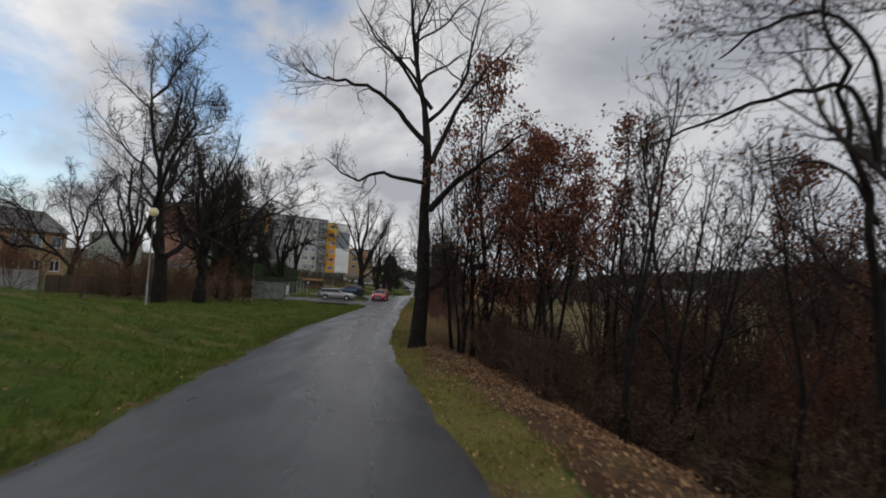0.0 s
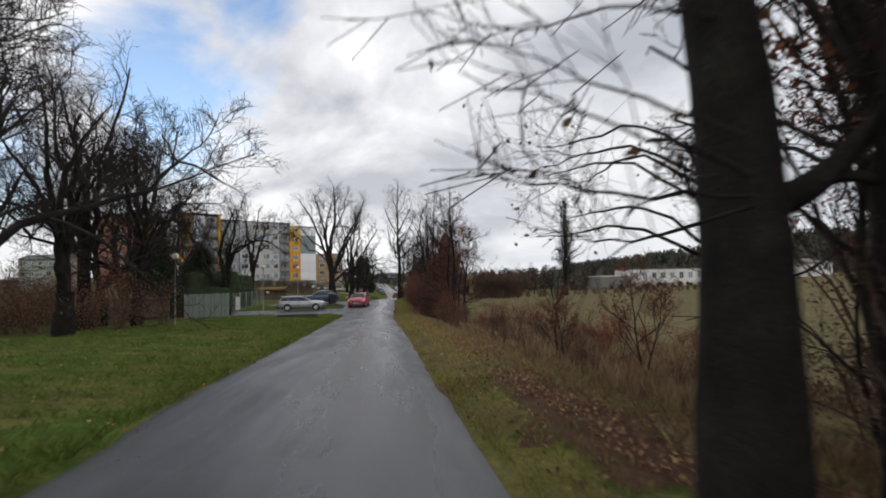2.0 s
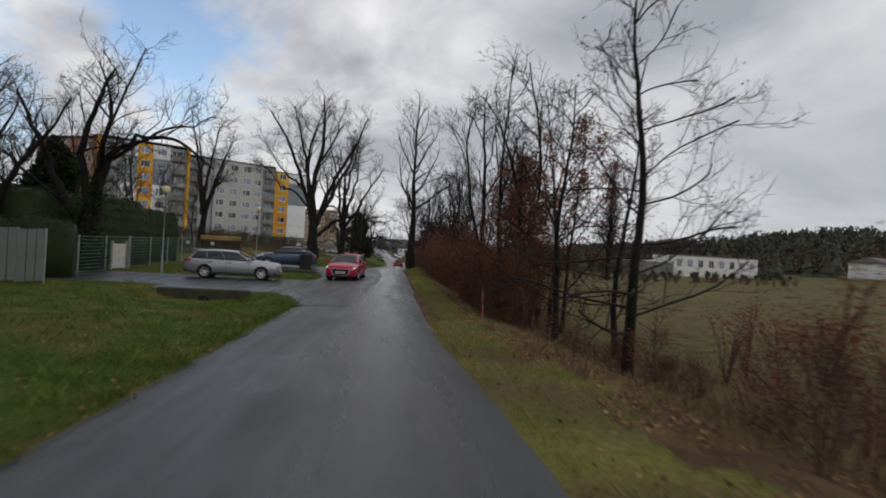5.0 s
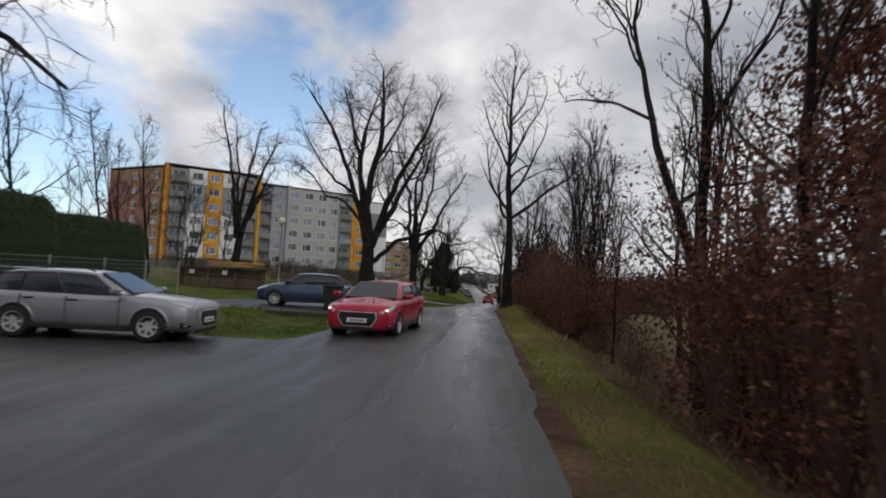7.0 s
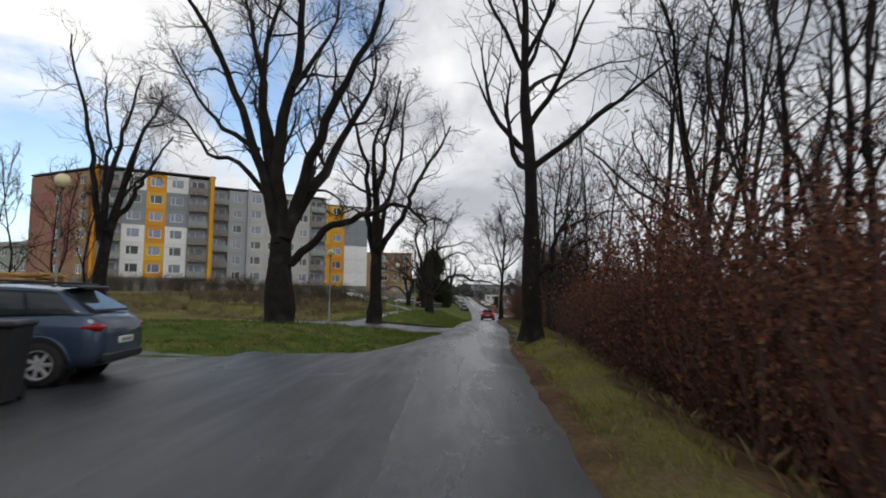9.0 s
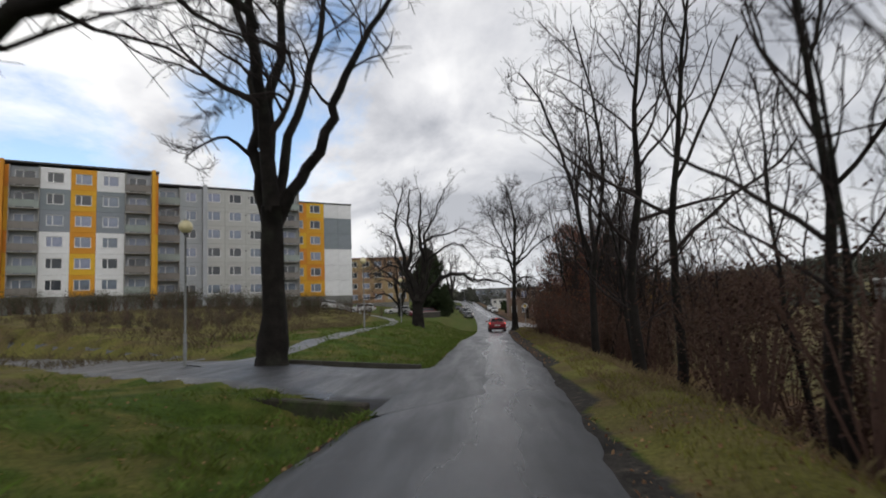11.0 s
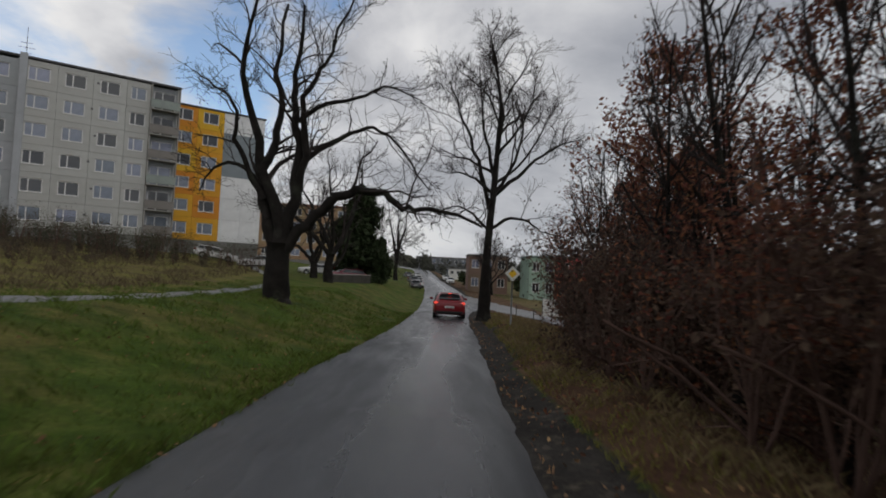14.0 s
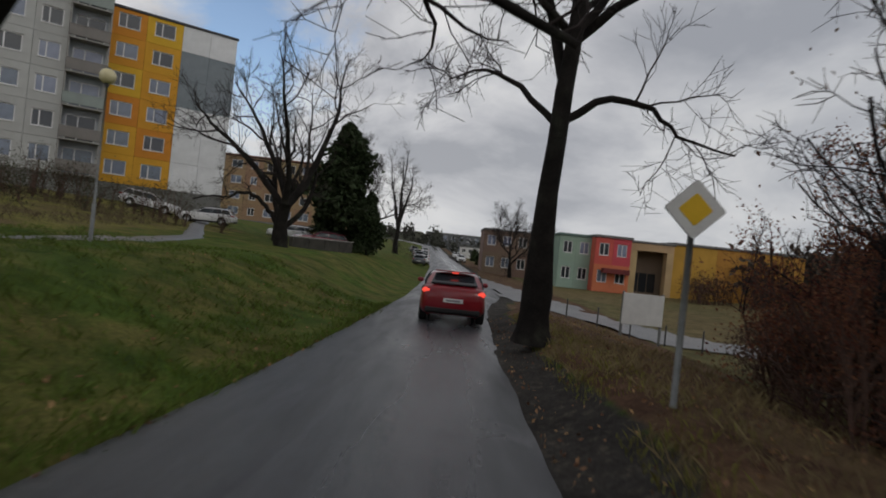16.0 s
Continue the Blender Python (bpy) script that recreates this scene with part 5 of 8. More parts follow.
# trees on the slope before and past the side entrance
for k, x, y, t_, s in (("y1", 2.7, 53.9, 200, 1.1), ("y1", 3.2, 60.7, 30, 1.0), ("y1", 4.1, 57.8, 100, 0.85), ("s2", 3.9, 63.5, 160, 1.1), ("t1", 3.4, 66.2, 50, 1.05), ("s2", 3.0, 68.6, 310, 1.35), ("t2", 2.5, 71.4, 120, 1.0), ("s2", 4.8, 77.5, 100, 1.25), ("s6", 3.0, 73.4, 20, 1.0), ("s3", 2.9, 83.4, 50, 0.8), ("s6", 2.6, 79.0, 10, 0.75), ("t1", 3.9, 91.0, 77, 1.05), ("s1", 3.0, 88.0, 130, 1.3), ("s1", 2.4, 86.0, 0, 1.2), ("s2", 2.8, 93.0, 70, 1.25), ("s4", 3.2, 65.4, 10, 0.75), ("s4", 4.0, 68.8, 140, 0.8), ("s5", 3.8, 87.0, 30, 0.8)):
    sapling(k, x, y, t_, s)
strew(14, 61.5, 71, 2.6, 5.2, ["h2", "h2", "h4"], 0.7, 1.1)
strew(14, 70, 82, 2.6, 5.0, ["h1", "h3", "h1"], 0.45, 0.75)
strew(8, 74, 97, 3.2, 7.5, ["s1", "s2", "s1"], 1.1, 1.4)
strew(12, 168, 192, 14, 38, ["s1", "s2", "s3"], 0.8, 1.1)
strew(26, 82, 97, 2.3, 5.0, ["h2", "h4", "h1"], 0.8, 1.35)
strew(5, 62, 70, 3.2, 6.0, ["s1", "s4", "s5"], 0.8, 1.0)
# the thicket past the stout tree
for k, x, y, t_, s in (("s2", 2.95, 108.3, 0, 1.3), ("t1", 2.4, 114.8, 60, 1.1), ("s2", 2.85, 102.4, 130, 1.15), ("y2", 2.6, 110.3, 220, 1.0), ("s3", 3.1, 112.1, 15, 1.2), ("s6", 3.6, 118.0, 70, 1.1), ("t2", 3.6, 121.0, 50, 0.9), ("s2", 3.0, 100.0, 50, 1.0)):
    sapling(k, x, y, t_, s)
strew(9, 97, 106, 2.6, 7, ["s1", "s3", "s2", "s1"], 0.75, 1.15)
strew(10, 95, 104, 2.2, 5.0, ["h1", "h1", "h4"], 0.7, 1.0)
strew(14, 117, 134, 3.0, 7, ["s2", "s6", "s6", "s3", "s3", "s1"], 0.8, 1.15)
strew(36, 119, 136.5, 2.2, 6, ["h4", "h2", "h1", "h4"], 0.8, 1.35)
strew(4, 127, 136, 3.4, 6, ["s6", "s5", "s2"], 0.8, 1.1)
strew(7, 120, 136, 6, 12, ["s2", "s3", "s1"], 0.9, 1.25)
# the dark growth round the sign
for i in range(32):
    y = 142 + 11 * rng.random()
    x = (y - 133.4) * (0.45 + 0.35 * rng.random())
    sapling(rng.choice(["h2", "h4", "h4"]), x, y, rng.uniform(0, 360), rng.uniform(0.6, 0.95))
for i in range(16):
    y = 138.5 + 11 * rng.random()
    sapling(rng.choice(["s6", "s5", "s4", "s3"]), (y - 133.4) * (0.62 + 0.45 * rng.random()), y, rng.uniform(0, 360), rng.uniform(0.85, 1.2))


for i in range(12):
    y = 145 + 9 * rng.random()
    sapling(rng.choice(["h2", "h4", "h4"]), (y - 137.3) * (0.55 + 0.35 * rng.random()), y, rng.uniform(0, 360), rng.uniform(0.75, 1.1))
for i in range(7):
    y = 144 + 8 * rng.random()
    sapling(rng.choice(["s6", "s5", "s3"]), (y - 137.3) * (0.78 + 0.3 * rng.random()), y, rng.uniform(0, 360), rng.uniform(0.9, 1.2))


strew(7, 120, 130, 3.4, 7.0, ["s1", "s2", "s3"], 0.95, 1.2)
strew(4, 129, 137, 3.0, 6.0, ["s6", "s6", "s4"], 0.8, 1.0)


def brushwood(label, spots, material, seed, leaf=0.08, per=420):
    """One uncounted mass of twiggy scrub; spots: (x, y, height)."""
    r = np.random.default_rng(seed)
    g, dots = Geo(), []
    for x, y, h in spots:
        base = np.array([x, y, land(x, y) - 0.1])
        for _ in range(9):
            a = r.uniform(0, 2 * math.pi)
            lean = r.uniform(0.05, 0.55) * h
            mid = base + np.array([math.cos(a) * lean * 0.4, math.sin(a) * lean * 0.4, h * r.uniform(0.4, 0.6)])
            tip = base + np.array([math.cos(a) * lean, math.sin(a) * lean, h * r.uniform(0.75, 1.08)])
            g.tube([base, mid, tip], [0.006 * h + 0.004, 0.005 * h + 0.003, 0.004], 3, False)
            t = r.random((per // 9, 1)) ** 0.7
            way = np.where(t < 0.5, base + (mid - base) * t * 2, mid + (tip - mid) * (t - 0.5) * 2)
            dots.append(way + r.normal(0, 0.11 * h + 0.05, way.shape) * np.array([1, 1, 0.7]))
    pts = np.concatenate(dots)
    low = np.array([land(px, py) for px, py in pts[::1, :2]]) if len(pts) < 40000 else None
    if low is not None:
        pts[:, 2] = np.maximum(pts[:, 2], low + 0.03)
    v, f = leaf_cloud(r, pts, leaf, 1, 0.01)
    k = len(g.v)
    me = mesh_of("brushwood", [*g.v, *v], [*g.f, *(f + k)], [M_STEM, material])
    me.polygons.foreach_set("material_index", [0] * len(g.f) + [1] * len(f))
    return tagged(new("brushwood", me), label, "scrub", kind="stuff")


M_WEED = mat("withered_weed", (0.125, 0.100, 0.058), 0.85, spec=0.2, var=0.0, random_v=0.45)
M_RUSTBRUSH = mat("rust_brown_brush", (0.170, 0.072, 0.048), 0.85, spec=0.2, var=0.0, random_v=0.5, thin=0.3)
M_BRUSH = mat("grey_brown_brush", (0.080, 0.068, 0.050), 0.85, spec=0.2, var=0.0, random_v=0.45)
# darker copy of the dull brown leaf; dense growth's shade is in the colour
M_SHADEBRUSH = mat("shade_dark_brush", (0.074, 0.044, 0.033), 0.85, spec=0.2, var=0.0, random_v=0.5)
M_THICKET = mat("brown_grey_thicket", (0.082, 0.056, 0.044), 0.85, spec=0.2, var=0.0, random_v=0.5)
rb = random.Random(77)
back = []
for i in range(80):
    y = 4 + 24 * rb.random()
    x = right_x(y) + 8 + 12 * rb.random()
    if y < 16.5 or x + 1.6 > 0.97 * (y - 16.5):
        back.append((x, y, rb.uniform(4.0, 6.0)))
brushwood("dense withered scrub deep in the copse", back, M_SHADEBRUSH, 1, 0.085, 650)
front = []
for i in range(46):
    y = 5 + 14.5 * rb.random()
    x = right_x(y) + 2.4 + 6.0 * rb.random() ** 0.8
    if y < 16.5 or x + 1.6 > 0.97 * (y - 16.5):
        front.append((x, y, (0.35 + 0.34 * (x - right_x(y) - 2.4)) * rb.uniform(0.7, 1.3)))
brushwood("tangled brown undergrowth of the copse", front, M_SHADEBRUSH, 9, 0.055, 700)
brushwood("thin withered scrub under the verge trees", [(right_x(y) + 4.2 + 4.5 * rb.random(), y, rb.uniform(1.3, 2.4)) for y in [104 + 16 * i / 18 for i in range(18)]], M_DULLLEAF, 10, 0.05, 500)
brushwood("dense brown scrub beside the verge past the stout tree", [(right_x(y) + 2.5 + 2.6 * rb.random(), y, rb.uniform(1.8, 3.3)) for y in [99.5 + 8 * i / 16 for i in range(16)] + [116 + 6 * i / 18 for i in range(18)]], M_SHADEBRUSH, 31, 0.060, 560)
brushwood("tall dense brown thicket beside the lane", [(right_x(y) + 3.0 + 4.5 * rb.random(), y, rb.uniform(2.0, 3.5)) for y in [120 + 18 * i / 38 for i in range(38)]] + [(right_x(y) + 1.8 + 1.6 * rb.random(), y, rb.uniform(1.9, 3.3)) for y in [130 + 9 * i / 16 for i in range(16)]], M_THICKET, 32, 0.066, 800)
brushwood("rust-brown scrub on the bank by the side entrance", [(right_x(y) + 2.3 + 2.8 * rb.random(), y, rb.uniform(2.4, 4.4)) for y in [62.5 + 8 * i / 17 for i in range(17)] + [81.5 + 12.5 * i / 32 for i in range(32)]], M_RUSTBRUSH, 33, 0.070, 1000)
brushwood("withered scrub behind the roadside thicket", [(right_x(127 + 19 * i / 24) + 6 + 6 * rb.random(), 127 + 19 * i / 24, rb.uniform(2.4, 4.2)) for i in range(24)], M_DULLLEAF, 2, 0.08, 650)
brushwood("low rough weeds below the apartment block", [(-14.5 - 0.12 * (y - 124) - 1.5 - rb.random() ** 0.8 * 10, y, rb.uniform(0.4, 1.0)) for y in [122 + 46 * i / 170 for i in range(170)]], M_BRUSH, 3, 0.05, 260)
brushwood("low bare bushes along the apartment block", [(-17 - 34 * u + rb.uniform(-2, 2), 174 - 26 * u + rb.uniform(-3, 3), rb.uniform(1.6, 3.0)) for u in [i / 90 for i in range(90)]], mat("dark_green_brown_brush", (0.058, 0.054, 0.032), 0.85, spec=0.2, var=0.0, random_v=0.45), 4, 0.085, 340)
brushwood("dense grey-green bushes along the foot of the block", [(-20 - 30 * u + rb.uniform(-1.5, 1.5), 165 - 24 * u + rb.uniform(-2, 2), rb.uniform(1.5, 2.6)) for u in [i / 64 for i in range(64)]], mat("grey_green_brush", (0.070, 0.072, 0.046), 0.85, spec=0.2, var=0.0, random_v=0.45), 41, 0.09, 420)
brushwood("brown hedge scrub across the meadow", [(18 + 62 * u + rb.uniform(-2, 2), 152 - 4 * u + rb.uniform(-3, 3), rb.uniform(1.2, 2.4)) for u in [i / 60 for i in range(60)]], M_DULLLEAF, 5, 0.13, 260)
brushwood("dark scrub before the yellow nursery wing", [(26 + 18 * rb.random(), 192 + 8 * rb.random(), rb.uniform(2.2, 3.6)) for i in range(30)], M_SHADEBRUSH, 35, 0.16, 260)
brushwood("tall leafless scrub beside the nursery", [(20 + 15 * rb.random(), 160 + 9 * rb.random(), rb.uniform(5.5, 7.5)) for i in range(34)], M_DULLLEAF, 6, 0.20, 800)
brushwood("reddish weedy scrub on the open bank", [(right_x(y) + 3.2 + 5.5 * rb.random(), y, rb.uniform(0.5, 1.3)) for y in [28 + 30 * i / 60 for i in range(60)]], mat("reddish_weed", (0.19, 0.105, 0.070), 0.85, spec=0.2, var=0.0, random_v=0.45), 7, 0.035, 420)

brushwood("rust-red bushes at the foot of the open bank", [(5.2 + 3.2 * rb.random(), 49.5 + 6 * rb.random(), rb.uniform(1.3, 2.3)) for i in range(10)] + [(6.5 + 3.5 * rb.random(), 36 + 9 * rb.random(), rb.uniform(0.7, 1.3)) for i in range(14)], M_RUST, 34, 0.055, 520)
M_BEECH = mat("withered_beech_leaf", (0.25, 0.145, 0.098), 0.8, spec=0.2, var=0.0, random_v=0.4, thin=0.35)
brushwood("russet beech bushes between the garden trees", [(-15.0 - 7.5 * rb.random(), 41 + 11 * rb.random(), rb.uniform(1.6, 3.2)) for i in range(20)], M_BEECH, 36, 0.075, 620)
brushwood("grey-brown scrub behind the garden trees", [(-22 - 16 * rb.random(), 44 + 22 * rb.random(), rb.uniform(2.0, 4.6)) for i in range(44)], M_WEED, 37, 0.10, 420)
# tall poplar in the meadow
plant_tree("poplar", "tall narrow bare poplar in the meadow", "p", 42.1, 151, seed=151, height=25, radius=0.5, fork=0.10, limbs=30, limb_len=0.25, angle=24, lift=0.15, density=1.1, z=land(42.1, 151) - 0.1, fine=0.014)


# ---- grass, litter and reeds ----
def blades(name, label, n, where, h0, h1, width, material, seed, lean=0.35):
    r = np.random.default_rng(seed)
    v, f = [], []
    for _ in range(n):
        spot = where(r)
        if spot is None:
            continue
        x, y = spot
        z = land(x, y) - 0.01
        h = r.uniform(h0, h1) * (1 + 0.8 * noise.noise((x * 0.9, y * 0.9, 17)))
        a = r.uniform(0, 2 * math.pi)
        dx, dy = math.cos(a) * width, math.sin(a) * width
        lx, ly = r.normal(0, lean) * h, r.normal(0, lean) * h
        k = len(v)
        v += [(x - dx, y - dy, z), (x + dx, y + dy, z), (x + lx * 0.4 + dx * 0.6, y + ly * 0.4 + dy * 0.6, z + h * 0.6), (x + lx, y + ly, z + h)]
        f += [(k, k + 1, k + 2), (k, k + 2, k + 3)]
    return tagged(new(name, mesh_of(name, v, f, material)), label, "vegetation", kind="stuff")


def on_lawn(r):
    y = r.uniform(2, 158)
    d = r.random() ** 1.8 * 11 + 0.05
    x = left_x(y) - d
    if paved_left(x, y) > 0.3 or noise.noise((x * 0.5, y * 0.5, 2)) < -0.35:
        return None
    return x, y


def on_verge(r):
    y = r.uniform(2, 156)
    d = 0.12 + r.random() ** 1.3 * 1.9
    if y < 26:
        d = 0.12 + (d - 0.12) * 0.5
    if y > 58:
        d = 0.35 + (d - 0.12) * 0.62
    if y > 98:
        d += 0.35
    if noise.noise((d * 1.2, y * 0.5, 12)) < -0.25:
        return None
    return right_x(y) + d, y


def on_slope(r):
    y = 20 + r.random() ** 1.3 * 134
    if noise.noise((y * 0.4, 3.0, 31)) < -0.2:
        return None
    return right_x(y) + 1.6 + r.random() * 5.5, y


def on_reeds(r):
    y = 22 + r.random() * 30
    d = 3.5 + r.random() * 6.5
    if noise.noise((d * 0.5, y * 0.4, 22)) < -0.1:
        return None
    return right_x(y) + d, y


def on_litter(r):
    y = r.uniform(3, 156)
    if r.random() < 0.2:
        return left_x(y) - r.random() ** 2 * 5, y
    if r.random() < 0.4:
        y = r.uniform(4, 46)
        return right_x(y) + 0.5 + r.random() * 4.0, y
    return right_x(y) + 0.1 + r.random() ** 1.3 * 4.6, y


def on_rough(r):
    y = r.uniform(112, 172)
    x = -11.5 - 0.15 * max(0.0, y - 140) - r.random() * 22
    if noise.noise((x * 0.35, y * 0.35, 55)) < -0.15:
        return None
    return x, y


blades("rough_grass", "rough withered grass below the apartment block", 42000, on_rough, 0.10, 0.34, 0.008, M_WEED, 8, 0.4)
blades("grass", "short green autumn grass on the lawn", 95000, on_lawn, 0.04, 0.14, 0.007, M_GRASS, 1, 0.5)
blades("verge_grass", "short yellowish green grass on the verge", 34000, on_verge, 0.04, 0.11, 0.006, mat("verge_blade", (0.20, 0.19, 0.045), 0.8, spec=0.2, var=0.0, random_v=0.4), 2)
blades("dry_grass", "dry straw-coloured grass on the slope", 56000, on_slope, 0.07, 0.22, 0.0026, M_DRYGRASS, 3, 0.4)
blades("reeds", "tall dry weeds and reeds", 34000, on_reeds, 0.15, 0.6, 0.0032, mat("dry_weed", (0.26, 0.18, 0.105), 0.85, spec=0.2, var=0.0, random_v=0.45), 4, 0.2)

tuft_rng = np.random.default_rng(19)
TUFTS = []
while len(TUFTS) < 4200:
    spot = on_lawn(tuft_rng)
    if spot:
        TUFTS.append(spot)


def on_tuft(r):
    x, y = TUFTS[int(r.random() * len(TUFTS))]
    return x + r.normal(0, 0.07), y + r.normal(0, 0.07)


def on_straw(r):
    y = r.uniform(104, 152)
    d = 0.85 + r.random() ** 1.5 * 1.7
    if noise.noise((d * 1.5, y * 0.7, 61)) < -0.1:
        return None
    return right_x(y) + d, y


blades("grass_tufts", "coarse tufts of grass and weeds in the lawn", 46000, on_tuft, 0.06, 0.16, 0.009, mat("tuft_blade", (0.110, 0.150, 0.030), 0.8, spec=0.2, var=0.0, random_v=0.5), 20, 0.55)
blades("straw_grass", "pale straw tufts along the gravel edge", 14000, on_straw, 0.05, 0.15, 0.003, mat("straw_blade", (0.22, 0.170, 0.090), 0.8, spec=0.2, var=0.0, random_v=0.4), 21, 0.6)

r_ = np.random.default_rng(6)
spots = []
for _ in range(22000):
    x, y = on_litter(r_)
    if paved_left(x, y) < 0.3:
        spots.append((x, y, land(x, y) + 0.02))
for _ in range(15000):
    y = 3 + 57 * r_.random()
    d = 1.1 + 3.2 * r_.random() ** 1.2
    if noise.noise((d * 0.8, y * 0.35, 71)) > -0.15:
        x = right_x(y) + d
        spots.append((x, y, land(x, y) + 0.025))
lv, lf = leaf_cloud(r_, np.array(spots), 0.052, 1, 0.012)
tagged(new("fallen_leaves", mesh_of("fallen_leaves", lv, lf, M_LITTERLEAF)), "brown fallen leaves strewn over verge and bank", "leaves", kind="stuff")


# ---- cars ----
M_TYRE = mat("tyre_rubber", (0.018, 0.018, 0.019), 0.85, var=0.15)
M_RIM = mat("alloy_rim", (0.66, 0.67, 0.68), 0.42, 0.6, var=0.08)
M_TRIM = mat("black_trim", (0.015, 0.015, 0.016), 0.5, var=0.1)
M_CARGLASS = mat("car_glass", (0.030, 0.036, 0.042), 0.06, spec=0.6, var=0.0)
M_LAMPGLASS = mat("headlamp_glass", (0.60, 0.61, 0.62), 0.08, spec=0.8, var=0.05)
M_LAMPLIT = mat("lit_headlamp", (0.8, 0.8, 0.75), 0.1, var=0.0, emit=(1.0, 0.93, 0.8, 2.6))
M_TAIL = mat("tail_lamp", (0.35, 0.012, 0.012), 0.15, spec=0.7, var=0.05)
M_TAILLIT = mat("lit_tail_lamp", (0.6, 0.02, 0.02), 0.15, var=0.0, emit=(1.0, 0.08, 0.05, 1.6))
M_PLATE = mat("plate_white", (0.75, 0.75, 0.74), 0.45, var=0.05)
M_INK = mat("plate_ink", (0.30, 0.30, 0.31), 0.6, var=0.0)
M_BLACKBAR = mat("gloss_black_bar", (0.03, 0.03, 0.032), 0.25, var=0.05)
M_UNDER = mat("underbody", (0.012, 0.012, 0.012), 0.9, var=0.1)


def paint(name, c, metal=0.0):
    return mat(name, c, 0.32, metal, var=0.06, scale=1.0, fine=200, coat=0.7)


def spun(profile, n=24):
    """Rings about the y axis; profile: (radius, y)."""
    return [[(r * math.cos(2 * math.pi * i / n), y, r * math.sin(2 * math.pi * i / n)) for i in range(n)] for r, y in profile]


WHEEL = {}


def wheel_meshes(r):
    if r not in WHEEL:
        t = Geo().loft(spun([(r * 0.62, -0.10), (r * 0.90, -0.105), (r * 0.98, -0.085), (r, -0.05), (r, 0.05), (r * 0.98, 0.085), (r * 0.90, 0.105), (r * 0.62, 0.10)]), cap=False)
        rim = Geo().loft(spun([(r * 0.63, -0.09), (r * 0.66, -0.103), (r * 0.60, -0.098), (r * 0.57, -0.05)]), cap=False)
        rim.loft(spun([(0.001, -0.085), (0.055, -0.085), (0.07, -0.06)], 12), cap=False)
        for k in range(7):
            a = 2 * math.pi * k / 7
            rim.box(0.05, r * 0.62, -0.088, -0.06, -0.030, 0.030, 0.006, Matrix.Rotation(a, 4, "Y"))
        back = Geo().loft(spun([(0.001, -0.035), (r * 0.6, -0.035), (r * 0.6, 0.09)], 20), cap=False)
        WHEEL[r] = (t.mesh("tyre", M_TYRE, True), rim.mesh("rim", M_RIM), back.mesh("brake_drum", M_TRIM))
    return WHEEL[r]


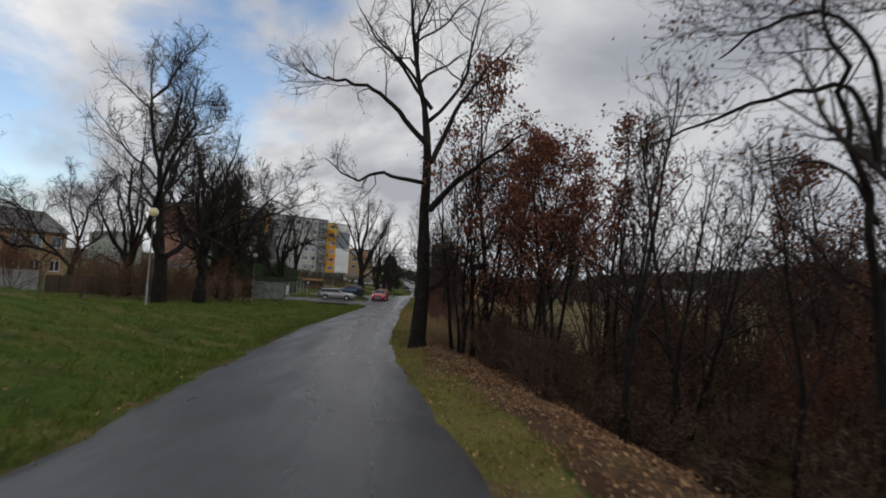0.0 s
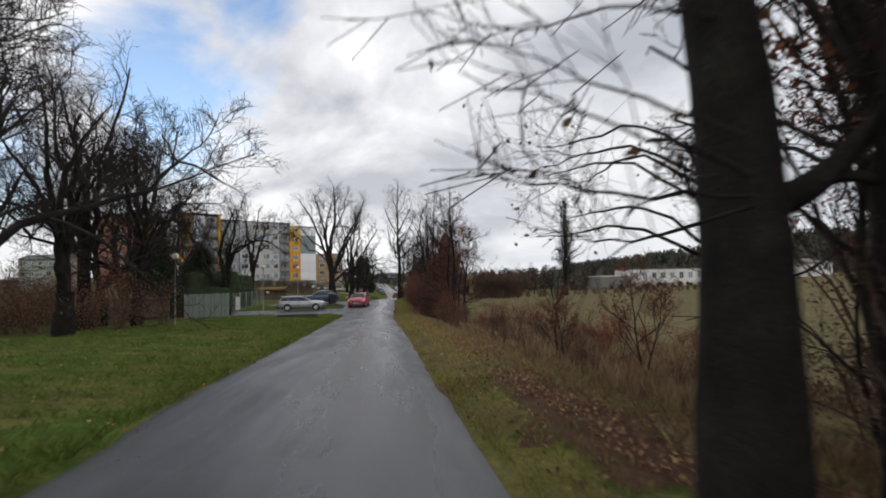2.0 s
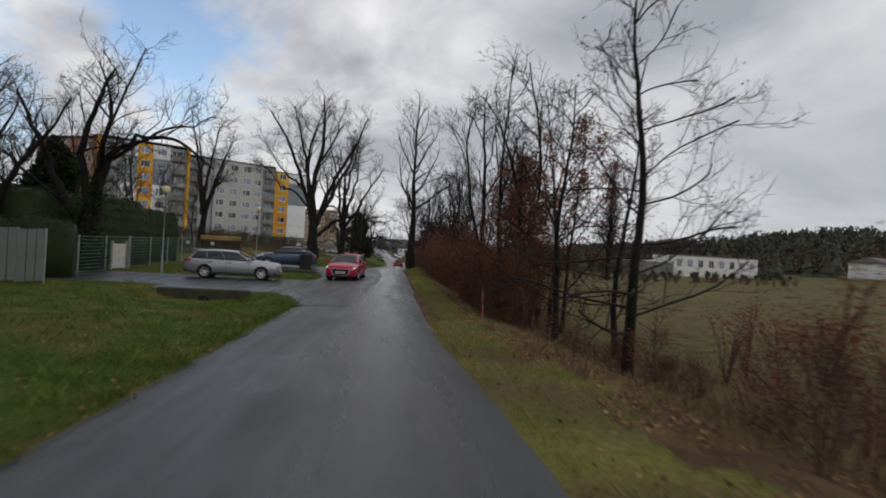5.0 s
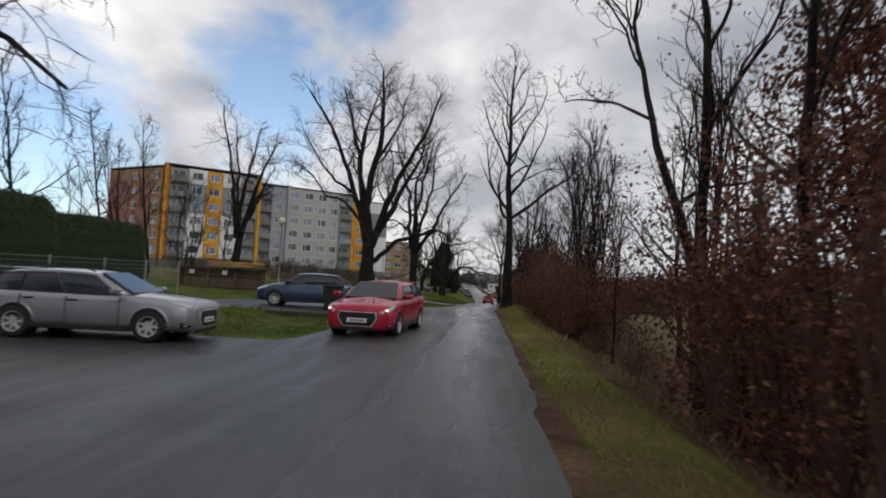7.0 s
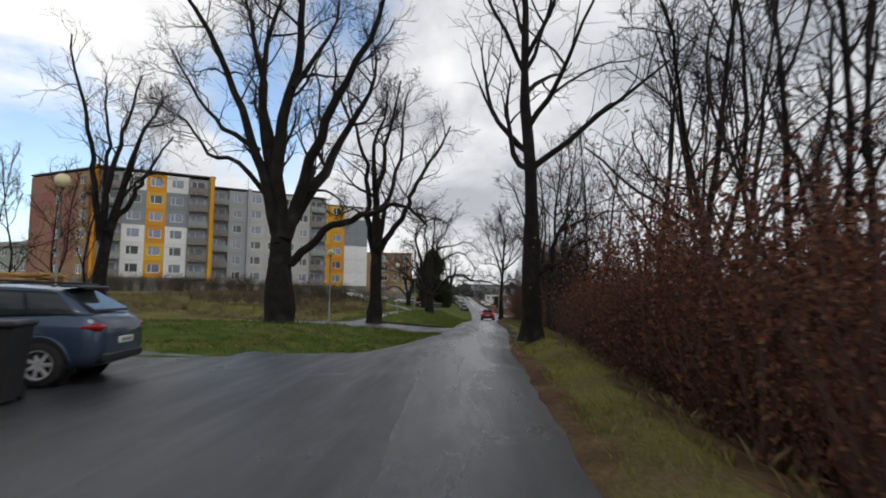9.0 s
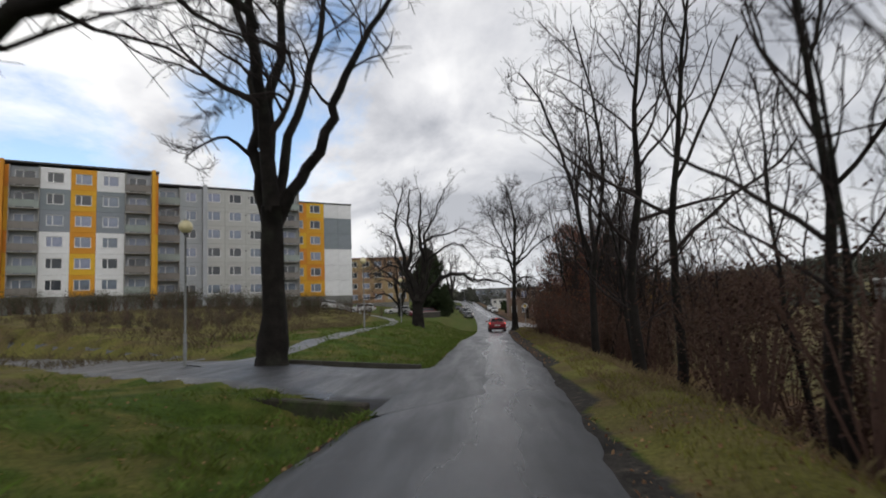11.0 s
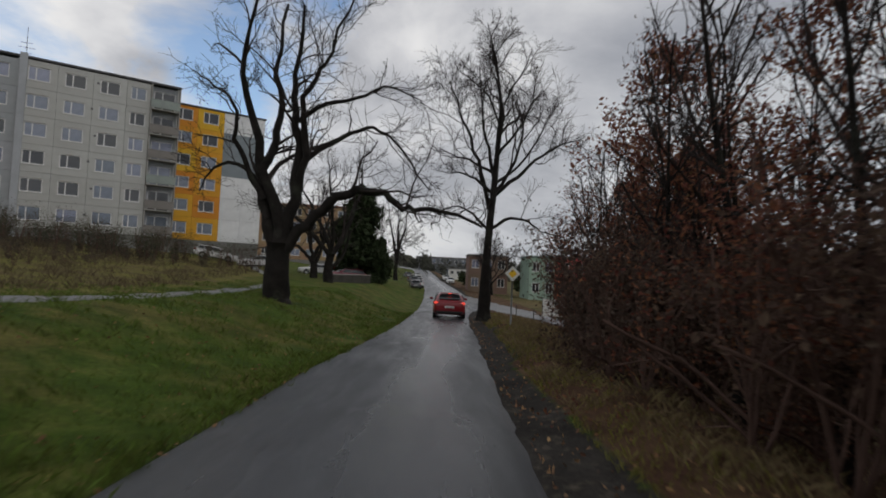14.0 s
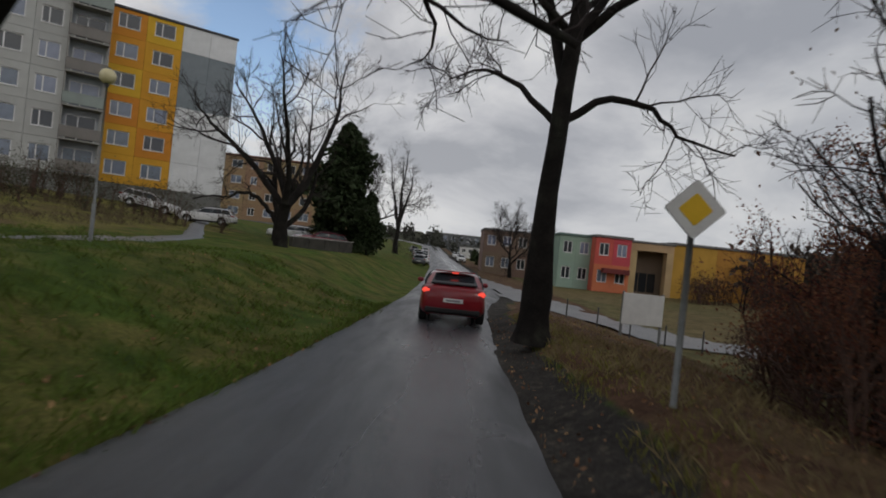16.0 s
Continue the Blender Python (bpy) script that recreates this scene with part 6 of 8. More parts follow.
# x stations from nose to tail: half width, underside, waist, belt line, top centre
HULLS = {
    "hatch": dict(L=4.3, H=1.46, W=0.895, r=0.315, axle=(1.33, -1.30), glass=(1.12, 0.26, -1.45, -1.98), roofw=0.60, st=[(2.15, 0.64, 0.25, 0.50, 0.70, 0.745), (2.10, 0.78, 0.20, 0.52, 0.77, 0.81), (1.95, 0.865, 0.19, 0.54, 0.835, 0.875), (1.35, 0.893, 0.19, 0.56, 0.93, 0.985), (0.95, 0.895, 0.19, 0.56, 0.965, 1.03), (0.0, 0.895, 0.19, 0.56, 0.95, 0.98), (-1.0, 0.895, 0.19, 0.57, 0.99, 1.0), (-1.6, 0.885, 0.20, 0.58, 1.01, 1.02), (-1.95, 0.85, 0.24, 0.60, 1.00, 1.02), (-2.10, 0.79, 0.30, 0.62, 0.92, 0.95), (-2.15, 0.70, 0.40, 0.62, 0.80, 0.82)]),
    "estate": dict(L=4.5, H=1.47, W=0.895, r=0.315, axle=(1.36, -1.29), glass=(1.10, 0.24, -1.80, -2.16), roofw=0.60, st=[(2.20, 0.60, 0.27, 0.50, 0.68, 0.72), (2.15, 0.76, 0.20, 0.52, 0.75, 0.79), (1.98, 0.865, 0.18, 0.54, 0.81, 0.86), (1.35, 0.893, 0.18, 0.56, 0.90, 0.975), (0.95, 0.895, 0.18, 0.56, 0.945, 1.02), (0.0, 0.895, 0.18, 0.56, 0.96, 0.99), (-1.0, 0.895, 0.19, 0.57, 0.995, 1.01), (-1.7, 0.885, 0.20, 0.58, 1.01, 1.02), (-2.1, 0.85, 0.24, 0.60, 1.00, 1.02), (-2.25, 0.79, 0.30, 0.62, 0.92, 0.95), (-2.30, 0.70, 0.40, 0.62, 0.80, 0.82)]),
    "wagon": dict(L=4.55, H=1.44, W=0.885, r=0.315, axle=(1.37, -1.28), glass=(0.98, 0.18, -1.75, -2.12), roofw=0.58, st=[(2.25, 0.64, 0.27, 0.50, 0.715, 0.745), (2.20, 0.79, 0.22, 0.52, 0.785, 0.815), (2.00, 0.865, 0.20, 0.54, 0.835, 0.875), (1.35, 0.882, 0.19, 0.56, 0.895, 0.945), (0.95, 0.885, 0.19, 0.56, 0.915, 0.975), (0.0, 0.885, 0.19, 0.56, 0.92, 0.95), (-1.0, 0.885, 0.19, 0.57, 0.94, 0.96), (-1.7, 0.875, 0.21, 0.58, 0.95, 0.97), (-2.05, 0.84, 0.25, 0.60, 0.94, 0.97), (-2.22, 0.78, 0.32, 0.60, 0.86, 0.90), (-2.27, 0.70, 0.42, 0.60, 0.76, 0.78)]),
    "suv": dict(L=4.4, H=1.60, W=0.90, r=0.345, axle=(1.34, -1.32), glass=(1.00, 0.30, -1.45, -2.0), roofw=0.62, st=[(2.20, 0.62, 0.34, 0.52, 0.74, 0.78), (2.12, 0.78, 0.26, 0.54, 0.80, 0.86), (1.90, 0.87, 0.23, 0.58, 0.88, 0.97), (1.35, 0.895, 0.22, 0.60, 0.98, 1.06), (0.95, 0.90, 0.22, 0.62, 1.03, 1.10), (0.0, 0.90, 0.22, 0.62, 1.06, 1.09), (-1.0, 0.90, 0.22, 0.63, 1.09, 1.11), (-1.6, 0.89, 0.23, 0.64, 1.11, 1.13), (-2.0, 0.85, 0.28, 0.66, 1.08, 1.12), (-2.15, 0.79, 0.36, 0.66, 0.98, 1.02), (-2.2, 0.70, 0.46, 0.66, 0.86, 0.88)]),
}


def hull_ring(x, w, zb, zm, zt, zc):
    half = [(0.0, zb), (0.72 * w, zb), (0.93 * w, zb + 0.07), (0.99 * w, (zb + zm) / 2), (w, zm), (0.985 * w, (zm + zt) / 2 + 0.03), (0.955 * w, zt - 0.04), (0.90 * w, zt), (0.5 * w, (zt + zc) / 2 + 0.012), (0.0, zc)]
    return [(x, y, z) for y, z in half] + [(x, -y, z) for y, z in reversed(half[1:-1])]


def make_car(label, kind, body_paint, lit=False, detail=True):
    k = HULLS[kind]
    st, H, W, r = k["st"], k["H"], k["W"], k["r"]
    car = tagged(new("car"), label, "car")
    # densify the hull for smooth shading
    xs = [s[0] for s in st]
    dense = []
    for i in range(len(st) - 1):
        n = 3 if abs(xs[i] - xs[i + 1]) > 0.3 else 1
        for j in range(n):
            u = j / n
            dense.append(tuple(a * (1 - u) + b * u for a, b in zip(st[i], st[i + 1])))
    dense.append(st[-1])
    hull = Geo().loft([hull_ring(*s) for s in dense])
    me = hull.mesh("body", body_paint, True)
    body = piece("body", me, car)

    def belt(x):
        return float(np.interp(-x, [-s[0] for s in st], [s[4] for s in st])), 0.885 * float(np.interp(-x, [-s[0] for s in st], [s[1] for s in st]))

    def hull_y(x, z):
        """Half width of the hull at a station and height."""
        vals = [float(np.interp(-x, [-q[0] for q in st], [q[c] for q in st])) for c in range(1, 6)]
        half = hull_ring(x, *vals)[1:8]
        return float(np.interp(z, [p[2] for p in half], [p[1] for p in half]))

    x1, x2, x3, x4 = k["glass"]
    rw = k["roofw"]

    def low(u):
        x = x1 + (x4 - x1) * u
        z, w = belt(x)
        return np.array([x, w, z - 0.02])

    def high(u):
        x = x2 + (x3 - x2) * u
        return np.array([x, rw + 0.05 * math.sin(math.pi * u), H - 0.075 - 0.05 * (2 * u - 0.9) ** 2])

    def side(u, v, out=0.0):
        p = low(u) * (1 - v) + high(u) * v
        p[1] += 0.05 * math.sin(math.pi * v) + out
        return p

    cab = []
    for i in range(9):
        u = i / 8
        pts = [side(u, v) for v in (0, 0.25, 0.5, 0.75, 1.0)]
        top = high(u)
        crown = [(top[0], top[1] * f, top[2] + 0.065 * (1 - f * f)) for f in (0.85, 0.6, 0.0)]
        half = [tuple(p) for p in pts] + crown
        cab.append(half + [(x, -y, z) for x, y, z in reversed(half[:-1])])
    # nose and tail of the cabin stay open under the screens
    cabin = Geo().loft(cab, cap=True, close=True)
    piece("roof", cabin.mesh("roof", body_paint, True), car)

    def pane(name, corners, lift, shape=None):
        c = [np.array(q, float) for q in corners]
        nrm = np.cross(c[1] - c[0], c[3] - c[0])
        nrm /= np.linalg.norm(nrm)
        g = Geo()
        n = 4
        grid = [[c[0] * (1 - a) * (1 - b) + c[1] * a * (1 - b) + c[2] * a * b + c[3] * (1 - a) * b for a in np.linspace(0, 1, n + 1)] for b in np.linspace(0, 1, n + 1)]
        if shape:
            grid = [[shape(a, b) for a in np.linspace(0, 1, n + 1)] for b in np.linspace(0, 1, n + 1)]
        vs = [p + nrm * lift for row in grid for p in row] + [p - nrm * 0.02 for row in grid for p in row]
        m_ = n + 1
        fs = [(j * m_ + i, j * m_ + i + 1, (j + 1) * m_ + i + 1, (j + 1) * m_ + i) for j in range(n) for i in range(n)]
        off = m_ * m_
        rim_ = [i for i in range(m_)] + [j * m_ + n for j in range(1, m_)] + [n * m_ + i for i in range(n - 1, -1, -1)] + [j * m_ for j in range(n - 1, 0, -1)]
        fs += [(rim_[(i + 1) % len(rim_)], rim_[i], rim_[i] + off, rim_[(i + 1) % len(rim_)] + off) for i in range(len(rim_))]
        g.add(vs, fs)
        piece(name, g.mesh(name, M_CARGLASS), car)

    for s in (1, -1):
        def pt(u, v):
            p = side(u, v, 0.022)
            p[1] *= s
            return p
        for a0, a1, b0, b1 in ((0.055, 0.408, 0.045, 0.408), (0.420, 0.703, 0.420, 0.713), (0.715, 0.95, 0.725, 0.965)):
            q = [pt(a0, 0.06), pt(a1, 0.06), pt(b1, 0.90), pt(b0, 0.90)]

            def bowed(a, b, s=s, a0=a0, a1=a1, b0=b0, b1=b1):
                a = a if s < 0 else 1 - a
                u0, u1 = a0 + (b0 - a0) * b, a1 + (b1 - a1) * b
                return pt(u0 + (u1 - u0) * a, 0.06 + 0.84 * b)
            pane("side_window", q if s < 0 else [q[1], q[0], q[3], q[2]], 0.0, bowed)
    lo, hi = low(0), high(0)
    pane("windscreen", [(lo[0] - 0.03, -lo[1] * 0.90, lo[2] + 0.06), (lo[0] - 0.03, lo[1] * 0.90, lo[2] + 0.06), (hi[0] + 0.04, hi[1] * 0.92, hi[2] + 0.02), (hi[0] + 0.04, -hi[1] * 0.92, hi[2] + 0.02)], 0.035)
    lo, hi = low(1), high(1)
    pane("rear_window", [(lo[0] + 0.05, lo[1] * 0.84, lo[2] + 0.10), (lo[0] + 0.05, -lo[1] * 0.84, lo[2] + 0.10), (hi[0] - 0.02, -hi[1] * 0.88, hi[2] - 0.02), (hi[0] - 0.02, hi[1] * 0.88, hi[2] - 0.02)], 0.03)
    L2 = st[0][0]
    nose_z, tail_z = st[1][3], st[-2][3]
    nx_, tx_ = st[1][0], st[-2][0]
    # front
    hexa = ((-0.36, nose_z - 0.21), (0.36, nose_z - 0.21), (0.49, nose_z - 0.02), (0.47, nose_z + 0.13), (-0.47, nose_z + 0.13), (-0.49, nose_z - 0.02))
    grille = Geo().loft([[(gx2, a * sc, (b - nose_z) * sc + nose_z) for a, b in hexa] for gx2, sc in ((L2 - 0.12, 1.0), (L2 + 0.012, 1.0), (L2 + 0.022, 0.96), (L2 + 0.010, 0.92))])
    grille_ob = piece("grille", grille.mesh("grille", M_TRIM), car)
    rim_in = [(a * 0.985, (b - nose_z) * 0.97 + nose_z) for a, b in hexa]
    surround = Geo().loft([[(L2 - 0.06, a * 1.05, (b - nose_z) * 1.07 + nose_z) for a, b in hexa], [(L2 + 0.016, a * 1.04, (b - nose_z) * 1.06 + nose_z) for a, b in hexa], [(L2 + 0.020, a, b) for a, b in rim_in], [(L2 - 0.02, a * 0.98, (b - nose_z) * 0.98 + nose_z) for a, b in rim_in]], cap=False)
    piece("grille_surround", surround.mesh("grille_surround", M_RIM), grille_ob, None, "bright metal grille surround")
    for zz in (-0.14, -0.02, 0.06):
        piece("grille_bar", Geo().box(L2 + 0.013, L2 + 0.025, -0.36, 0.36, nose_z + zz - 0.012, nose_z + zz + 0.012, 0.004).mesh("grille_bar", M_BLACKBAR), grille_ob)
    lowgrille = Geo().box(nx_ - 0.1, L2 + 0.012, -0.54, 0.54, st[0][2] - 0.08, st[0][2] + 0.025, 0.03)
    piece("lower_grille", lowgrille.mesh("lower_grille", M_TRIM), car)
    for s in (1, -1):
        def skin(x, p, out):
            vals = [float(np.interp(-x, [-q[0] for q in st], [q[c] for q in st])) for c in range(1, 6)]
            ring = hull_ring(x, *vals)[:10]
            k0 = min(8, int(p))
            a, b = np.array(ring[k0]), np.array(ring[k0 + 1])
            q = a + (b - a) * (p - k0)
            way = np.array([0.55, 0.75 * q[1] / vals[0], 0.25])
            q = q + way * out
            q[1] *= s
            return q
        def skin_patch(x0, x1, lo0, hi0, lo1, hi1, out, n_h=9):
            """A thin shell on the hull between two stations; lo and hi: how far up the section it reaches at either end."""
            vs = []
            for o_ in (out, -0.03):
                for a in range(n_h):
                    u = a / (n_h - 1)
                    for b in range(4):
                        vs.append(skin(x0 + (x1 - x0) * u, (lo0 + (lo1 - lo0) * u) * (1 - b / 3) + (hi0 + (hi1 - hi0) * u) * b / 3, o_))
            fs = [(a * 4 + b, a * 4 + b + 1, a * 4 + b + 5, a * 4 + b + 4) for a in range(n_h - 1) for b in range(3)]
            rim_ = [a * 4 for a in range(n_h)] + [(n_h - 1) * 4 + b for b in (1, 2)] + [a * 4 + 3 for a in range(n_h - 1, -1, -1)] + [2, 1]
            fs += [(rim_[q], rim_[(q + 1) % len(rim_)], rim_[(q + 1) % len(rim_)] + n_h * 4, rim_[q] + n_h * 4) for q in range(len(rim_))]
            return Geo().add(vs, fs)

        lens = skin_patch(L2 - 0.012, L2 - 0.56, 4.85, 6.60, 6.0, 6.55, 0.012)
        lamp = piece("headlight", lens.mesh("headlight", M_LAMPGLASS, True), car)
        if lit == "front":
            c_ = skin(L2 - 0.06, 6.0, 0.02)
            piece("bulb", Geo().box(c_[0] - 0.03, c_[0] + 0.006, c_[1] - 0.035, c_[1] + 0.035, c_[2] - 0.018, c_[2] + 0.018, 0.01).mesh("bulb", M_LAMPLIT), lamp, None, "lit white headlamp")
        fog = piece("fog_light_recess", skin_patch(L2 - 0.05, L2 - 0.26, 2.45, 2.85, 2.15, 3.35, 0.008).mesh("fog_light_recess", M_TRIM), car)
        fc = skin(L2 - 0.14, 2.75, 0.012)
        piece("fog_light", Geo().box(fc[0] - 0.04, fc[0] + 0.008, fc[1] - 0.04, fc[1] + 0.04, fc[2] - 0.015, fc[2] + 0.015, 0.006).mesh("fog_light", M_LAMPGLASS), fog)
        tl = Geo().box(tx_ - 0.035, tx_ + 0.32, s * 0.73 - 0.12, s * 0.73 + 0.12, tail_z + 0.18, tail_z + 0.31, 0.05)
        piece("tail_light", tl.mesh("tail_light", M_TAILLIT if lit == "rear" else M_TAIL), car)
        mir = Geo().box(x1 - 0.32, x1 - 0.12, s * (W + 0.13) - 0.10, s * (W + 0.13) + 0.10, belt(0.5)[0] + 0.02, belt(0.5)[0] + 0.16, 0.045)
        piece("wing_mirror", mir.mesh("wing_mirror", body_paint), car)
        for hx in (-0.15, -1.02):
            hd = Geo().box(hx - 0.10, hx + 0.10, s * W - 0.02, s * W + 0.022, belt(hx)[0] - 0.15, belt(hx)[0] - 0.115, 0.012)
            piece("door_handle", hd.mesh("door_handle", body_paint if kind != "wagon" else M_TRIM), car)
        for hx in (0.78, -0.28, -1.18):
            zt = belt(hx)[0]
            seam = Geo().box(hx - 0.005, hx + 0.005, s * W * 0.97 - 0.035, s * W * 0.97 + 0.022, 0.34, zt - 0.07)
            piece("door_seam", seam.mesh("door_seam", M_TRIM), car)
        sill = Geo().box(-1.0, 1.0, s * W * 0.95 - 0.05, s * W * 0.95 + 0.045, 0.20, 0.31, 0.02)
        piece("sill", sill.mesh("sill", M_TRIM), car)
        for ax in k["axle"]:
            arch = Geo().loft([[(ax + (r + 0.055) * q * math.cos(a), s * (hull_y(ax + (r + 0.055) * q * math.cos(a), r + (r + 0.055) * q * math.sin(a)) + lift_), r + (r + 0.055) * q * math.sin(a)) for a in [2 * math.pi * j / 28 for j in range(28)]] for q, lift_ in ((0.30, 0.004), (0.6, 0.004), (0.82, 0.004), (1.0, 0.004), (1.0, -0.05))], cap=False)
            piece("wheel_arch", arch.mesh("wheel_arch", M_UNDER), car)
            wall = Geo().loft([[(ax + (r + 0.075) * q * math.cos(a), s * (hull_y(ax + (r + 0.075) * q * math.cos(a), r + (r + 0.075) * q * math.sin(a)) + lift_), r + (r + 0.075) * q * math.sin(a)) for a in [radians(-20 + 220 * j / 20) for j in range(21)]] for q, lift_ in ((1.06, -0.02), (1.05, 0.009), (0.97, 0.011), (0.95, -0.02))], cap=False, close=False)
            piece("arch_lip", wall.mesh("arch_lip", body_paint, True), car)
            tm, rm, bm_ = wheel_meshes(r)
            wh = piece("wheel", tm, car, pose(ax, s * (W - 0.095), r, 0, 0, 0 if s < 0 else 180))
            piece("rim", rm, wh)
            piece("brake_drum", bm_, wh)
    bump_ = Geo().box(st[-1][0] - 0.02, tx_ + 0.2, -0.74, 0.74, st[-2][2] - 0.02, st[-2][2] + 0.16, 0.05)
    piece("rear_bumper", bump_.mesh("rear_bumper", M_TRIM), car)
    for px, tilt in ((L2 + 0.03, 0), (st[-1][0] - 0.012, 180)):
        zc = nose_z - 0.07 if tilt == 0 else tail_z + 0.02
        plate = piece("number_plate", Geo().box(-0.012, 0.012, -0.26, 0.26, -0.055, 0.055, 0.006).mesh("number_plate", M_PLATE), car, pose(px, 0, zc, 0, 0, tilt))
        piece("plate_bar", Geo().box(0.012, 0.015, -0.19, 0.19, -0.026, 0.026).mesh("plate_bar", M_INK), plate)
    if lit == "rear":
        hb = Geo().box(x4 + 0.30, x4 + 0.36, -0.10, 0.10, H - 0.10, H - 0.07, 0.01)
        piece("brake_light", hb.mesh("brake_light", M_TAILLIT), car)
    sp = Geo().box(x3 - 0.22, x3 + 0.05, -rw * 0.92, rw * 0.92, H - 0.065, H - 0.03, 0.015)
    piece("spoiler", sp.mesh("spoiler", body_paint), car)
    if kind in ("wagon", "suv"):
        for s in (1, -1):
            rail = Geo().tube([(x2 - 0.1, s * (rw - 0.02), H - 0.06), (x2 - 0.3, s * (rw - 0.02), H + 0.02), ((x2 + x3) / 2, s * (rw + 0.01), H + 0.035), (x3 + 0.2, s * (rw - 0.02), H + 0.01), (x3 + 0.1, s * (rw - 0.02), H - 0.06)], [0.016] * 5, 6)
            piece("roof_rail", rail.mesh("roof_rail", M_TRIM), car)
    return car


P_SILVER = paint("silver_paint", (0.42, 0.43, 0.46), 0.7)
P_RED = paint("red_paint", (0.47, 0.007, 0.042))
P_DARKRED = paint("dark_red_paint", (0.24, 0.006, 0.014))
P_BLUE = paint("blue_grey_paint", (0.045, 0.075, 0.13), 0.4)
P_WHITE = paint("white_paint", (0.75, 0.75, 0.75))
P_GREY = paint("grey_paint", (0.10, 0.105, 0.115), 0.5)
P_MAROON = paint("maroon_paint", (0.16, 0.02, 0.035))


def park(car, x, y, heading, lift=0.0):
    """heading: degrees from +x, anticlockwise."""
    c, s = math.cos(radians(heading)), math.sin(radians(heading))
    za, zb_ = land(x + c * 1.3, y + s * 1.3), land(x - c * 1.3, y - s * 1.3)
    car.matrix_basis = pose(x, y, (za + zb_) / 2 + 0.015 + lift, 0, -math.degrees(math.atan2(za - zb_, 2.6)), heading)
    return car


park(make_car("silver estate car with alloy wheels, parked on the side entrance", "wagon", P_SILVER), -10.1, 71.8, 6)
park(make_car("dark blue-grey crossover parked beside the lawn", "suv", P_BLUE), -10.0, 86.4, 190)
park(make_car("red estate car with lit headlights on the lane", "estate", P_RED, "front"), -4.75, 76.2, 264)
park(make_car("dark red hatchback with lit tail lights, seen from behind", "hatch", P_DARKRED, "rear"), 0.32, 154.4, 90)
# parked cars further on
white_car = park(make_car("white parked estate car by the apartment block", "wagon", P_WHITE), -24.4, 183.0, 12)
for x, y, hd in ((-20.0, 184.0, 190), (-15.5, 193.0, 200), (-3.4, 224.0, 95), (-4.4, 252.0, 97), (3.0, 246.0, 270), (-3.8, 238.0, 94), (-5.0, 268.0, 98), (2.4, 262.0, 272)):
    copy_thing(white_car, pose(x, y, land(x, y) + 0.02, 0, 0, hd))
grey_car = park(make_car("dark grey parked hatchback along the far street", "hatch", P_GREY), -3.6, 214.0, 94)
for x, y, hd in ((-4.6, 234.0, 95), (-7.2, 262.0, 100), (-5.4, 243.0, 96)):
    copy_thing(grey_car, pose(x, y, land(x, y) + 0.02, 0, 0, hd))
park(make_car("maroon parked car on the verge by the bare trees", "wagon", P_MAROON), -10.4, 183.6, 205)


# ---- street things ----
M_POLE = mat("galvanised_pole", (0.22, 0.23, 0.23), 0.55, 0.4, var=0.2, scale=4, fine=40)
M_GLOBE = mat("opal_globe", (0.78, 0.70, 0.42), 0.35, var=0.06, scale=6)
M_CONC_POLE = mat("concrete_pole", (0.20, 0.195, 0.18), 0.9, var=0.25, scale=2, fine=30)
M_WIRE = mat("fence_wire", (0.10, 0.17, 0.13), 0.5, 0.3, var=0.1)
M_POST = mat("fence_post", (0.28, 0.30, 0.28), 0.6, var=0.15)
M_TIMBER = mat("weathered_timber", (0.085, 0.060, 0.044), 0.85, var=0.35, scale=2, fine=25, random_h=0.3)
M_FRESH = mat("sawn_timber", (0.42, 0.26, 0.10), 0.8, var=0.3, scale=2, fine=25, random_h=0.2)
M_SIGNW = mat("sign_white", (0.72, 0.72, 0.70), 0.4, var=0.08)
M_SIGNY = mat("sign_yellow", (0.80, 0.50, 0.03), 0.4, var=0.06)
M_BLACK = mat("sign_back", (0.06, 0.06, 0.06), 0.6, var=0.1)
M_PALE = mat("pale_render", (0.55, 0.53, 0.48), 0.9, var=0.15)


def ball(r, cz, n=16):
    return spun([(max(0.001, r * math.sin(math.pi * k / 10)), -r * math.cos(math.pi * k / 10)) for k in range(11)], n)


def street_lamp(x, y, height):
    ob = tagged(new("street_lamp"), "grey pole street lamp with pale yellow globe", "street lamp", "globe street lamps")
    ob.matrix_basis = pose(x, y, land(x, y))
    piece("pole", Geo().tube([(0, 0, -0.2), (0, 0, 1.0), (0, 0, 1.01), (0, 0, height - 0.2)], [0.05, 0.05, 0.032, 0.026], 10).mesh("pole", M_POLE, True), ob)
    g = Geo()
    for ring in [ball(0.21, 0)]:
        g.loft([[(a, c, height + b) for a, b, c in rr] for rr in ring], cap=False)
    piece("globe", g.mesh("globe", M_GLOBE, True), ob)
    piece("collar", Geo().tube([(0, 0, height - 0.28), (0, 0, height - 0.16)], [0.05, 0.085], 10).mesh("collar", M_BLACK, True), ob)
    piece("cap", Geo().tube([(0, 0, height + 0.19), (0, 0, height + 0.24)], [0.10, 0.03], 10).mesh("cap", M_BLACK, True), ob)


for x, y, h in ((-12.1, 26.0, 4.3), (-15.0, 52.6, 4.3), (-13.8, 72.2, 4.3), (-13.7, 92.8, 4.4), (-10.6, 111.6, 4.3), (-9.0, 131.2, 4.4), (-9.4, 152.2, 4.4)):
    street_lamp(x, y, h)

